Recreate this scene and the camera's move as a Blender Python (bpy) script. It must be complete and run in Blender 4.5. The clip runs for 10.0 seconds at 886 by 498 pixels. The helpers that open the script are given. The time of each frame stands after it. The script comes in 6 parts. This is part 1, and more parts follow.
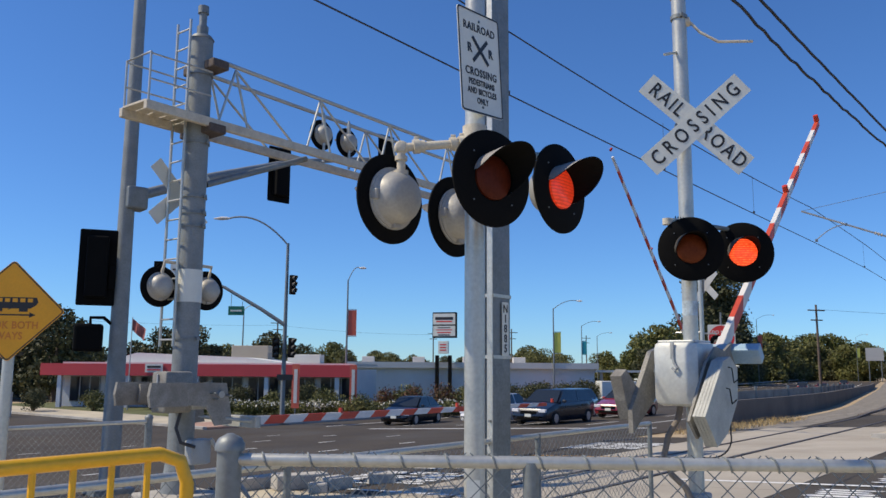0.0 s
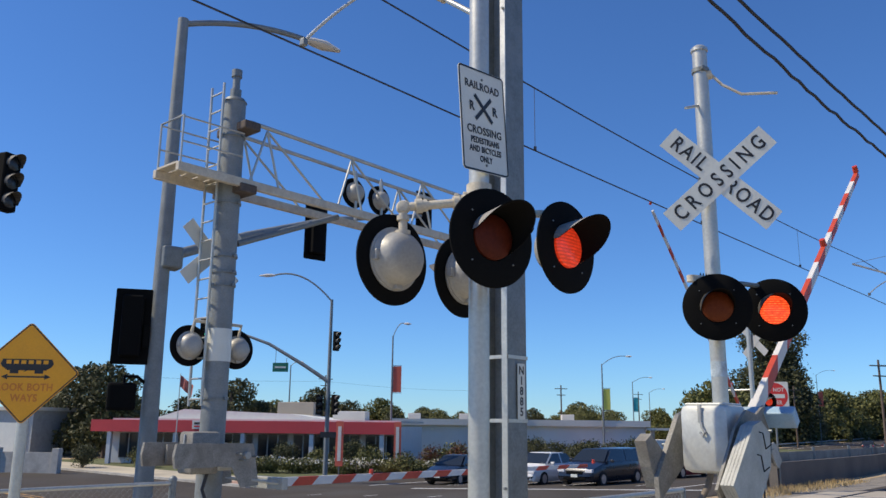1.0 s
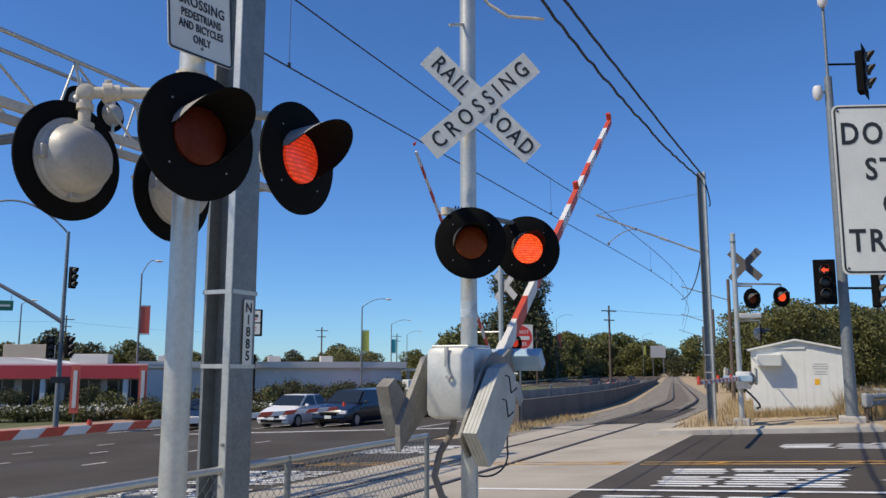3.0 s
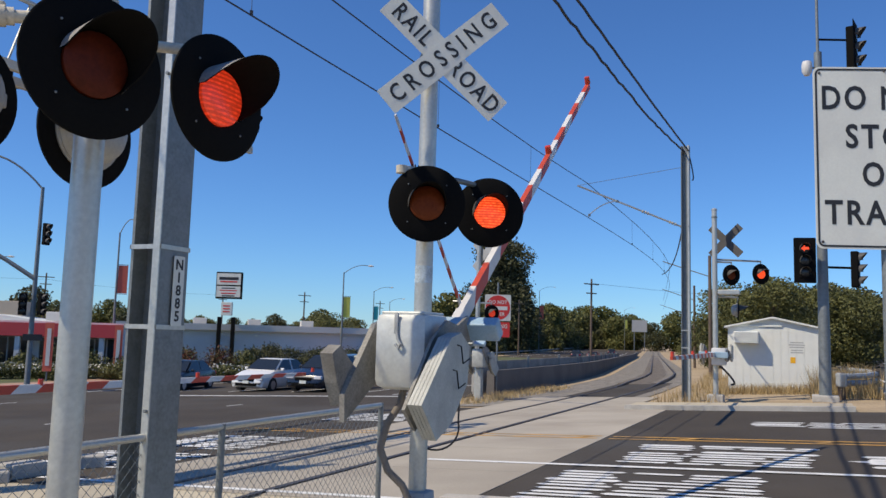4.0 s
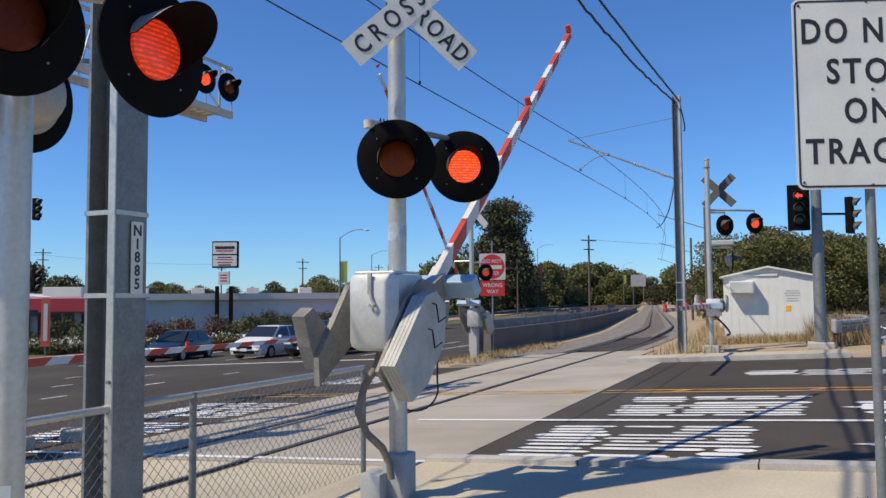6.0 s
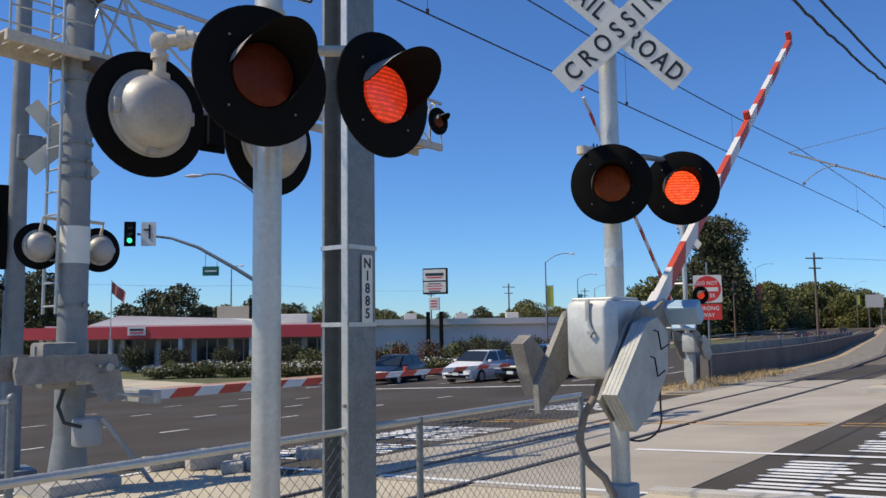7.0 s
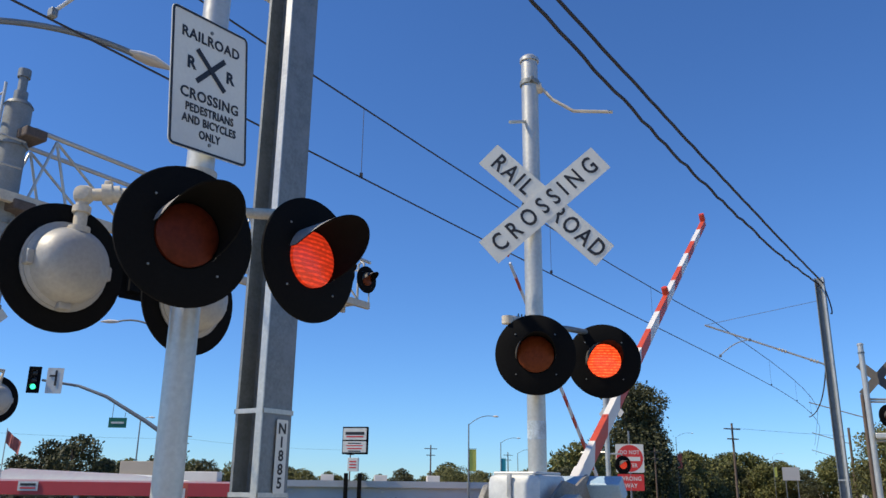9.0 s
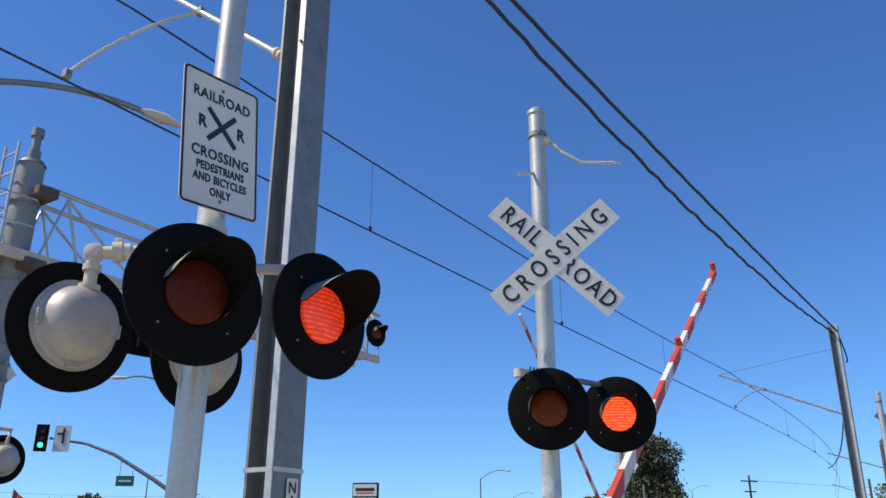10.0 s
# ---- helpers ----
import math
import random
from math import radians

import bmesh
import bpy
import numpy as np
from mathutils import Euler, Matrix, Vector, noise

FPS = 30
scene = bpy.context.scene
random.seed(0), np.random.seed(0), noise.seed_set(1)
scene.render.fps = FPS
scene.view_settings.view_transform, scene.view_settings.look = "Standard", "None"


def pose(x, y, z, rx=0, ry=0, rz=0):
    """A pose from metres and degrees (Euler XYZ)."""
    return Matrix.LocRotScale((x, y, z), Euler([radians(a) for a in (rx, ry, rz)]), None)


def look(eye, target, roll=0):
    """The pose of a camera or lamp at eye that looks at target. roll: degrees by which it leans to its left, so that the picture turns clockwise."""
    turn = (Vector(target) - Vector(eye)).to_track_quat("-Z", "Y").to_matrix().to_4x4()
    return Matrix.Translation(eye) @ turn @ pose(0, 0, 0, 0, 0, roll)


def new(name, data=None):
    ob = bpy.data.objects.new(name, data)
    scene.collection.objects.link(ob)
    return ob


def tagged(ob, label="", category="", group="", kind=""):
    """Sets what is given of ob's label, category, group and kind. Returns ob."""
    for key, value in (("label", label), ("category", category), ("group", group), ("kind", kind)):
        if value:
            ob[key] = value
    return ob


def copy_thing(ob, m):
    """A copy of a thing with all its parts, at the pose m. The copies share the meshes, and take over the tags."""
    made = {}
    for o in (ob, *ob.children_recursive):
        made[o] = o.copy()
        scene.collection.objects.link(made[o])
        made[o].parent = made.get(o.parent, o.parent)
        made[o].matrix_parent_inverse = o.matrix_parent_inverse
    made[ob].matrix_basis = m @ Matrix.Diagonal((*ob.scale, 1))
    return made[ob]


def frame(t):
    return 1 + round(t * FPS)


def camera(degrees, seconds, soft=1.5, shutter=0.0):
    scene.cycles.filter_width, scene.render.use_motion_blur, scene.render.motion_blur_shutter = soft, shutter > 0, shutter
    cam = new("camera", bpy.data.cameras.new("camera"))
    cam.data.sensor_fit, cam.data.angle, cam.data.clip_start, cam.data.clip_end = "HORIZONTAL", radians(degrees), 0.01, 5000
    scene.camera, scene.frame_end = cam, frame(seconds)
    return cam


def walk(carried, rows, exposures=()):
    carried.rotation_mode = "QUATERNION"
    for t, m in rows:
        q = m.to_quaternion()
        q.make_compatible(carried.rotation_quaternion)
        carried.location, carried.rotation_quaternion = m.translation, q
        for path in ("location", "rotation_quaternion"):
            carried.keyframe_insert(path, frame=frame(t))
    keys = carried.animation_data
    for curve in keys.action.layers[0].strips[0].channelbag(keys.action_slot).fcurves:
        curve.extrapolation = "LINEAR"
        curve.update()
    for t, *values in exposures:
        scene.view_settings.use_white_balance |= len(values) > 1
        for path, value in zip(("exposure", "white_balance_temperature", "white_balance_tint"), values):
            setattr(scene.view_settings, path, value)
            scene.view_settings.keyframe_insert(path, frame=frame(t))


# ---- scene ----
cam = camera(57.4, 10.0)
PATH = [
    (0, (-0.052, -0.08, 1.785), (-0.071, 1.898, 2.081), 0.4),
    (0.5, (0.021, -0.136, 1.801), (-0.015, 1.847, 2.059), -0.9),
    (1, (0.245, 0.054, 1.849), (0.106, 2.003, 2.277), 0.6),
    (1.5, (0.312, 0.205, 1.843), (0.39, 2.15, 2.304), 0.8),
    (1.6, (0.306, 0.258, 1.847), (0.476, 2.2, 2.293), 1.4),
    (2, (0.295, 0.482, 1.889), (0.658, 2.4, 2.325), 3.5),
    (2.5, (0.362, 0.732, 1.894), (0.818, 2.654, 2.206), 2.0),
    (2.7, (0.427, 0.848, 1.89), (0.889, 2.768, 2.206), 0.5),
    (3.8, (0.767, 1.197, 1.874), (1.158, 3.149, 2.072), 0.6),
    (4, (0.857, 1.302, 1.883), (1.325, 3.234, 2.1), 1.6),
    (4.5, (1.011, 1.402, 1.891), (1.594, 3.299, 2.142), 1.7),
    (5, (1.117, 1.484, 1.893), (1.667, 3.399, 2.073), 1.6),
    (5.2, (1.148, 1.498, 1.891), (1.77, 3.392, 2.056), 0.7),
    (6.3, (1.065, 1.434, 1.856), (1.432, 3.397, 1.971), -1.0),
    (6.5, (1.054, 1.459, 1.873), (1.333, 3.436, 2.0), -1.2),
    (7, (1.0, 1.431, 1.884), (0.978, 3.422, 2.072), -0.8),
    (7.5, (0.978, 1.475, 1.884), (0.829, 3.463, 2.043), 0.3),
    (8, (0.988, 1.491, 1.897), (0.941, 3.478, 2.122), -0.4),
    (8.5, (1.002, 1.441, 1.936), (1.087, 3.385, 2.397), -0.3),
    (9, (1.014, 1.471, 1.953), (1.169, 3.382, 2.52), 0.7),
    (9.5, (1.022, 1.455, 1.965), (1.25, 3.341, 2.589), -0.1),
    (10, (1.004, 1.494, 1.97), (1.134, 3.367, 2.658), 0.2),
]
walk(cam, [(t, look(eye, aim, roll)) for t, eye, aim, roll in PATH],
     [(0.0, -0.2), (1.0, -0.15), (1.6, -0.06), (2.2, -0.15), (2.7, -0.22), (4.0, -0.25), (5.2, -0.25), (6.5, -0.17), (8.0, -0.25), (8.5, -0.15), (9.1, -0.04), (10.0, 0.0)])

# ---------------------------------------------------------------- light
SUN_AZ, SUN_EL = radians(261.7), radians(50)   # azimuth clockwise from +y
sun_dir = Vector((math.sin(SUN_AZ) * math.cos(SUN_EL), math.cos(SUN_AZ) * math.cos(SUN_EL), math.sin(SUN_EL)))
world = bpy.data.worlds.new("sky")
scene.world = world
world.use_nodes = True
wn = world.node_tree.nodes
sky = wn.new("ShaderNodeTexSky")
sky.sky_type = "NISHITA"
sky.sun_disc = False
sky.sun_elevation = SUN_EL
sky.sun_rotation = SUN_AZ
sky.air_density, sky.dust_density, sky.ozone_density = 1.0, 0.0, 4.0
sky.altitude = 300.0
wn["Background"].inputs["Strength"].default_value = 0.11
deep = wn.new("ShaderNodeMix")   # the deep blue of a dry summer sky
deep.data_type, deep.blend_type = "RGBA", "MULTIPLY"
deep.inputs[0].default_value = 1.0
deep.inputs[7].default_value = (0.63, 0.985, 1.435, 1)
world.node_tree.links.new(sky.outputs["Color"], deep.inputs[6])
world.node_tree.links.new(deep.outputs[2], wn["Background"].inputs["Color"])
lamp = bpy.data.lights.new("sun", "SUN")
lamp.energy, lamp.angle, lamp.color = 5.0, radians(0.53), (1.0, 0.875, 0.68)
sun = new("sun", lamp)
sun.rotation_euler = (-sun_dir).to_track_quat("-Z", "Y").to_euler()


# ---------------------------------------------------------------- materials
def mat(name, color, rough=0.6, metal=0.0, var=0.12, scale=6.0, fine=60.0, bump=0.05, dirt=None, dirt_amount=0.0,
        rand=0.0, emit=None, strength=0.0, alpha=1.0, coat=0.0, trans=0.0, spec=0.5):
    m = bpy.data.materials.new(name)
    m.use_nodes = True
    nt = m.node_tree
    n, li = nt.nodes, nt.links
    p = n["Principled BSDF"]
    p.inputs["Roughness"].default_value = rough
    p.inputs["Metallic"].default_value = metal
    p.inputs["Coat Weight"].default_value = coat
    p.inputs["Transmission Weight"].default_value = trans
    p.inputs["Specular IOR Level"].default_value = spec
    if emit:
        p.inputs["Emission Color"].default_value = (*emit, 1)
        p.inputs["Emission Strength"].default_value = strength
    co = n.new("ShaderNodeTexCoord")
    big = n.new("ShaderNodeTexNoise")
    big.inputs["Scale"].default_value, big.inputs["Detail"].default_value = scale, 6
    sm = n.new("ShaderNodeTexNoise")
    sm.inputs["Scale"].default_value, sm.inputs["Detail"].default_value = fine, 4
    for q in (big, sm):
        li.new(co.outputs["Object"], q.inputs["Vector"])
    add = n.new("ShaderNodeMath")
    add.operation = "ADD"
    li.new(big.outputs["Fac"], add.inputs[0])
    li.new(sm.outputs["Fac"], add.inputs[1])
    mp = n.new("ShaderNodeMapRange")
    mp.inputs["From Min"].default_value, mp.inputs["From Max"].default_value = 0.7, 1.3
    mp.inputs["To Min"].default_value, mp.inputs["To Max"].default_value = 1 - var, 1 + var
    li.new(add.outputs[0], mp.inputs["Value"])
    mul = n.new("ShaderNodeVectorMath")
    mul.operation = "SCALE"
    mul.inputs[0].default_value = color
    li.new(mp.outputs[0], mul.inputs["Scale"])
    out = mul.outputs[0]
    if rand:
        oi = n.new("ShaderNodeObjectInfo")
        r = n.new("ShaderNodeMapRange")
        r.inputs["To Min"].default_value, r.inputs["To Max"].default_value = 1 - rand, 1 + rand
        li.new(oi.outputs["Random"], r.inputs["Value"])
        s2 = n.new("ShaderNodeVectorMath")
        s2.operation = "SCALE"
        li.new(out, s2.inputs[0])
        li.new(r.outputs[0], s2.inputs["Scale"])
        out = s2.outputs[0]
    if dirt:
        dn = n.new("ShaderNodeTexNoise")
        dn.inputs["Scale"].default_value, dn.inputs["Detail"].default_value = scale * 0.45, 8
        li.new(co.outputs["Object"], dn.inputs["Vector"])
        dr = n.new("ShaderNodeMapRange")
        dr.inputs["From Min"].default_value, dr.inputs["From Max"].default_value = 0.48, 0.68
        dr.inputs["To Max"].default_value = dirt_amount
        li.new(dn.outputs["Fac"], dr.inputs["Value"])
        mx = n.new("ShaderNodeMix")
        mx.data_type = "RGBA"
        mx.inputs[7].default_value = (*dirt, 1)
        li.new(dr.outputs[0], mx.inputs[0])
        li.new(out, mx.inputs[6])
        out = mx.outputs[2]
    li.new(out, p.inputs["Base Color"])
    if bump:
        b = n.new("ShaderNodeBump")
        b.inputs["Strength"].default_value, b.inputs["Distance"].default_value = bump, 0.02
        li.new(sm.outputs["Fac"], b.inputs["Height"])
        li.new(b.outputs[0], p.inputs["Normal"])
    rr = n.new("ShaderNodeMapRange")
    rr.inputs["To Min"].default_value, rr.inputs["To Max"].default_value = max(0.02, rough - 0.1), min(1, rough + 0.1)
    li.new(big.outputs["Fac"], rr.inputs["Value"])
    li.new(rr.outputs[0], p.inputs["Roughness"])
    return m


def led_mat(name, color, glow, low, high):
    """Lamp lens: rows of bright points behind red glass."""
    m = bpy.data.materials.new(name)
    m.use_nodes = True
    nt = m.node_tree
    b = nt.nodes["Principled BSDF"]
    b.inputs["Base Color"].default_value = (*color, 1)
    b.inputs["Roughness"].default_value = 0.35
    b.inputs["Emission Color"].default_value = (*glow, 1)
    tc = nt.nodes.new("ShaderNodeTexCoord")
    wave = nt.nodes.new("ShaderNodeTexWave")
    wave.bands_direction = "Z"
    wave.inputs["Scale"].default_value = 14
    wave.inputs["Distortion"].default_value = 0.6
    cells = nt.nodes.new("ShaderNodeTexVoronoi")
    cells.inputs["Scale"].default_value = 42
    mul = nt.nodes.new("ShaderNodeMath")
    mul.operation = "SUBTRACT"
    mul.use_clamp = True
    rng_ = nt.nodes.new("ShaderNodeMapRange")
    rng_.inputs["To Min"].default_value, rng_.inputs["To Max"].default_value = low, high
    nt.links.new(tc.outputs["Object"], wave.inputs["Vector"])
    nt.links.new(tc.outputs["Object"], cells.inputs["Vector"])
    nt.links.new(wave.outputs["Fac"], mul.inputs[0])
    nt.links.new(cells.outputs["Distance"], mul.inputs[1])
    nt.links.new(mul.outputs[0], rng_.inputs["Value"])
    nt.links.new(rng_.outputs[0], b.inputs["Emission Strength"])
    return m


def leaf_mat(name, color, color2):
    m = bpy.data.materials.new(name)
    m.use_nodes = True
    n, li = m.node_tree.nodes, m.node_tree.links
    p = n["Principled BSDF"]
    p.inputs["Roughness"].default_value = 0.7
    g = n.new("ShaderNodeNewGeometry")
    mx = n.new("ShaderNodeMix")
    mx.data_type = "RGBA"
    mx.inputs[6].default_value, mx.inputs[7].default_value = (*color, 1), (*color2, 1)
    li.new(g.outputs["Random Per Island"], mx.inputs[0])
    li.new(mx.outputs[2], p.inputs["Base Color"])
    return m


M = {
    "asphalt": mat("asphalt", (0.072, 0.062, 0.051), 0.85, var=0.25, scale=0.5, fine=90, bump=0.3, dirt=(0.092, 0.088, 0.083), dirt_amount=0.6, spec=0.12),
    "concrete": mat("concrete", (0.52, 0.46, 0.34), 0.9, var=0.14, scale=0.7, fine=40, bump=0.15, dirt=(0.30, 0.275, 0.24), dirt_amount=0.55, spec=0.12),
    "panel": mat("crossing_concrete", (0.41, 0.37, 0.305), 0.85, var=0.12, scale=0.8, fine=50, bump=0.12, dirt=(0.28, 0.245, 0.20), dirt_amount=0.6, rand=0.06, spec=0.12),
    "kerb": mat("kerb_concrete", (0.45, 0.43, 0.39), 0.9, var=0.18, scale=3, fine=50, bump=0.2, dirt=(0.26, 0.24, 0.21), dirt_amount=0.5, spec=0.12),
    # Stained concrete; base colour lowered to deepen the wall's shaded face.
    "shaded_conc": mat("barrier_concrete", (0.145, 0.13, 0.115), 0.9, var=0.25, scale=0.8, fine=30, bump=0.25, dirt=(0.09, 0.085, 0.08), dirt_amount=0.7),
    "barrier": mat("dusty_barrier_concrete", (0.34, 0.31, 0.27), 0.9, var=0.25, scale=1.2, fine=30, bump=0.2, dirt=(0.17, 0.155, 0.14), dirt_amount=0.8, rand=0.12),
    "dirt": mat("dry_earth", (0.40, 0.31, 0.20), 0.95, var=0.28, scale=0.4, fine=12, bump=0.4, dirt=(0.46, 0.37, 0.25), dirt_amount=0.6, spec=0.12),
    "gravel": mat("ballast", (0.235, 0.215, 0.185), 0.95, var=0.5, scale=3, fine=25, bump=0.8, spec=0.12),
    "white_line": mat("road_paint_white", (0.78, 0.78, 0.75), 0.7, var=0.1, scale=4, fine=60, bump=0.1, dirt=(0.42, 0.41, 0.39), dirt_amount=0.5),
    "yellow_line": mat("road_paint_yellow", (0.60, 0.33, 0.07), 0.75, var=0.25, scale=3, fine=60, bump=0.1, dirt=(0.22, 0.17, 0.11), dirt_amount=0.9),
    "rail": mat("rail_steel", (0.10, 0.085, 0.08), 0.55, 0.6, var=0.3, scale=5),
    "slot": mat("rubber_flangeway", (0.025, 0.025, 0.028), 0.9, var=0.2),
    "alu": mat("aluminium_mast", (0.52, 0.52, 0.475), 0.42, 0.55, var=0.12, scale=5, fine=40, bump=0.03, dirt=(0.42, 0.42, 0.42), dirt_amount=0.35),
    "galv": mat("galvanised_steel", (0.205, 0.225, 0.228), 0.55, 0.45, var=0.2, scale=9, fine=45, bump=0.06, dirt=(0.26, 0.28, 0.29), dirt_amount=0.5),
    "pole_grey": mat("weathered_pole_grey", (0.23, 0.25, 0.255), 0.6, 0.2, var=0.15, scale=6, fine=40, dirt=(0.17, 0.18, 0.18), dirt_amount=0.5),
    "housing": mat("housing_silver", (0.38, 0.375, 0.35), 0.5, 0.15, var=0.12, scale=9, fine=50, bump=0.05, dirt=(0.32, 0.30, 0.27), dirt_amount=0.5),
    "greypaint": mat("grey_paint", (0.36, 0.38, 0.39), 0.6, 0.1, var=0.12, scale=4, dirt=(0.24, 0.25, 0.25), dirt_amount=0.4),
    "box": mat("silver_paint", (0.58, 0.60, 0.575), 0.5, 0.3, var=0.1, scale=7, fine=40, bump=0.04, dirt=(0.45, 0.44, 0.43), dirt_amount=0.4),
    "plate": mat("weathered_steel_plate", (0.44, 0.445, 0.41), 0.6, 0.3, var=0.16, scale=8, dirt=(0.30, 0.29, 0.27), dirt_amount=0.5),
    "dull_plate": mat("dull_grey_plate", (0.27, 0.26, 0.235), 0.7, 0.2, var=0.3, scale=7, dirt=(0.15, 0.13, 0.11), dirt_amount=0.6),
    # Dark colour stands in for backlit shade on the far crossbuck.
    "darksign": mat("backlit_dark_board", (0.09, 0.085, 0.08), 0.8, var=0.2),
    "pale_blue": mat("pale_blue_paint", (0.30, 0.44, 0.55), 0.5, var=0.12, scale=8, dirt=(0.5, 0.52, 0.52), dirt_amount=0.5),
    "rust": mat("rusty_steel", (0.10, 0.08, 0.07), 0.85, 0.1, var=0.35, scale=15),
    "black": mat("black_paint", (0.006, 0.006, 0.006), 0.85, spec=0.1, var=0.2, scale=8, bump=0.02),
    "visor": mat("visor_black", (0.085, 0.08, 0.075), 0.6, spec=0.4, var=0.2, scale=8, bump=0.02),
    # Faded hood outside, with sunlight put into its paler grey.
    "visor_sunlit": mat("visor_faded_sunlit_grey", (0.26, 0.25, 0.24), 0.6, var=0.2, scale=8),
    "lens_dull": mat("dull_red_lens", (0.085, 0.016, 0.007), 0.45, var=0.2, scale=20, spec=0.12),
    "lens_on": led_mat("lit_red_lens", (0.40, 0.035, 0.006), (1.0, 0.085, 0.02), 0.8, 3.6),
    "lens_off": mat("unlit_red_lens", (0.15, 0.034, 0.010), 0.45, var=0.2, scale=20, spec=0.12),
    "lens_dim": led_mat("half_lit_red_lens", (0.45, 0.05, 0.02), (1.0, 0.05, 0.012), 0.35, 1.1),
    "green_on": mat("lit_green_lens", (0.02, 0.5, 0.2), 0.3, emit=(0.05, 1.0, 0.45), strength=2.0),
    "lens_dark": mat("dark_lens", (0.02, 0.02, 0.02), 0.25),
    "sign_white": mat("sign_white", (0.68, 0.69, 0.63), 0.45, var=0.05, scale=5, bump=0.01, dirt=(0.48, 0.47, 0.45), dirt_amount=0.35),
    "sign_back": mat("sign_back", (0.42, 0.42, 0.41), 0.6, 0.4, var=0.1, scale=6),
    "sign_black": mat("sign_black", (0.02, 0.02, 0.022), 0.5, var=0.1),
    "sign_red": mat("sign_red", (0.62, 0.035, 0.03), 0.45, var=0.08),
    "sign_yellow": mat("sign_yellow", (0.80, 0.36, 0.01), 0.45, var=0.06, scale=6, dirt=(0.6, 0.28, 0.02), dirt_amount=0.3),
    "sign_green": mat("sign_green", (0.01, 0.16, 0.10), 0.45, var=0.1),
    "yellow": mat("yellow_enamel", (0.80, 0.42, 0.015), 0.35, var=0.08, scale=10, dirt=(0.5, 0.28, 0.05), dirt_amount=0.25),
    "arm_white": mat("gate_white", (0.66, 0.65, 0.63), 0.5, var=0.08, dirt=(0.5, 0.47, 0.43), dirt_amount=0.3),
    "arm_red": mat("gate_red", (0.52, 0.06, 0.025), 0.5, var=0.12),
    "cream": mat("cream_insulator", (0.55, 0.50, 0.40), 0.6, var=0.15, scale=15, dirt=(0.35, 0.3, 0.24), dirt_amount=0.4),
    "wire": mat("wire_dark", (0.03, 0.03, 0.035), 0.6),
    "hose": mat("conduit_brown", (0.20, 0.17, 0.14), 0.7, var=0.2, scale=12),
    "hut": mat("hut_siding", (0.70, 0.71, 0.66), 0.6, var=0.05, scale=3, dirt=(0.6, 0.6, 0.6), dirt_amount=0.3),
    "white_wall": mat("white_wall", (0.60, 0.61, 0.62), 0.8, var=0.06, scale=0.6, dirt=(0.5, 0.52, 0.57), dirt_amount=0.4),
    "tan_wall": mat("tan_wall", (0.40, 0.34, 0.27), 0.85, var=0.1, scale=0.6),
    "roof_grey": mat("roof_light", (0.62, 0.59, 0.54), 0.8, var=0.1, scale=0.4),
    "fascia": mat("red_fascia", (0.56, 0.055, 0.06), 0.55, var=0.08, scale=0.8),
    "glass": mat("dark_window_glass", (0.02, 0.025, 0.03), 0.08, var=0.1, bump=0.0),
    "tyre": mat("tyre_rubber", (0.02, 0.02, 0.02), 0.85),
    "rim": mat("alloy_rim", (0.5, 0.5, 0.52), 0.35, 0.7),
    "wood": mat("pole_wood", (0.13, 0.095, 0.07), 0.9, var=0.25, scale=3),
    "bark": mat("bark", (0.11, 0.08, 0.06), 0.95, var=0.3, scale=4),
    "leaf_d": leaf_mat("leaves_dark", (0.032, 0.038, 0.012), (0.085, 0.085, 0.026)),
    "leaf_m": leaf_mat("leaves_mid", (0.052, 0.058, 0.014), (0.15, 0.148, 0.036)),
    "leaf_y": leaf_mat("leaves_yellowish", (0.07, 0.085, 0.015), (0.16, 0.15, 0.035)),
    "leaf_r": leaf_mat("leaves_red", (0.14, 0.02, 0.012), (0.07, 0.08, 0.02)),
    "petal": leaf_mat("white_petals", (0.6, 0.58, 0.5), (0.75, 0.73, 0.66)),
    "straw": leaf_mat("dry_grass", (0.30, 0.21, 0.09), (0.45, 0.34, 0.17)),
    "banner_y": mat("yellow_banner", (0.70, 0.66, 0.12), 0.7),
    "banner_r": mat("red_banner", (0.62, 0.13, 0.08), 0.7),
    "banner_t": mat("teal_banner", (0.05, 0.4, 0.42), 0.7),
}
CAR = {
    "white": mat("car_white", (0.84, 0.83, 0.80), 0.35, coat=0.4, var=0.02, bump=0),
    "black": mat("car_black", (0.008, 0.009, 0.013), 0.3, coat=0.3, var=0.02, bump=0),
    "navy": mat("car_navy", (0.014, 0.017, 0.028), 0.3, 0.2, coat=0.35, var=0.02, bump=0),
    "red": mat("car_red", (0.30, 0.02, 0.025), 0.3, coat=1.0, var=0.02, bump=0),
    "blue": mat("car_blue", (0.10, 0.19, 0.28), 0.3, 0.3, coat=1.0, var=0.02, bump=0),
    "headlamp": mat("headlamp_glass", (0.7, 0.7, 0.72), 0.15, var=0.05, bump=0),
    "taillamp": mat("taillamp_red", (0.4, 0.02, 0.02), 0.2, var=0.05, bump=0),
}


# ---------------------------------------------------------------- small tools
def gz(x, y):
    """Height of the ground, which falls away across the line of the track."""
    u = 0.79 * x - 0.61 * (y - 12)
    return 0.051 * min(9.0, max(-22.0, u))


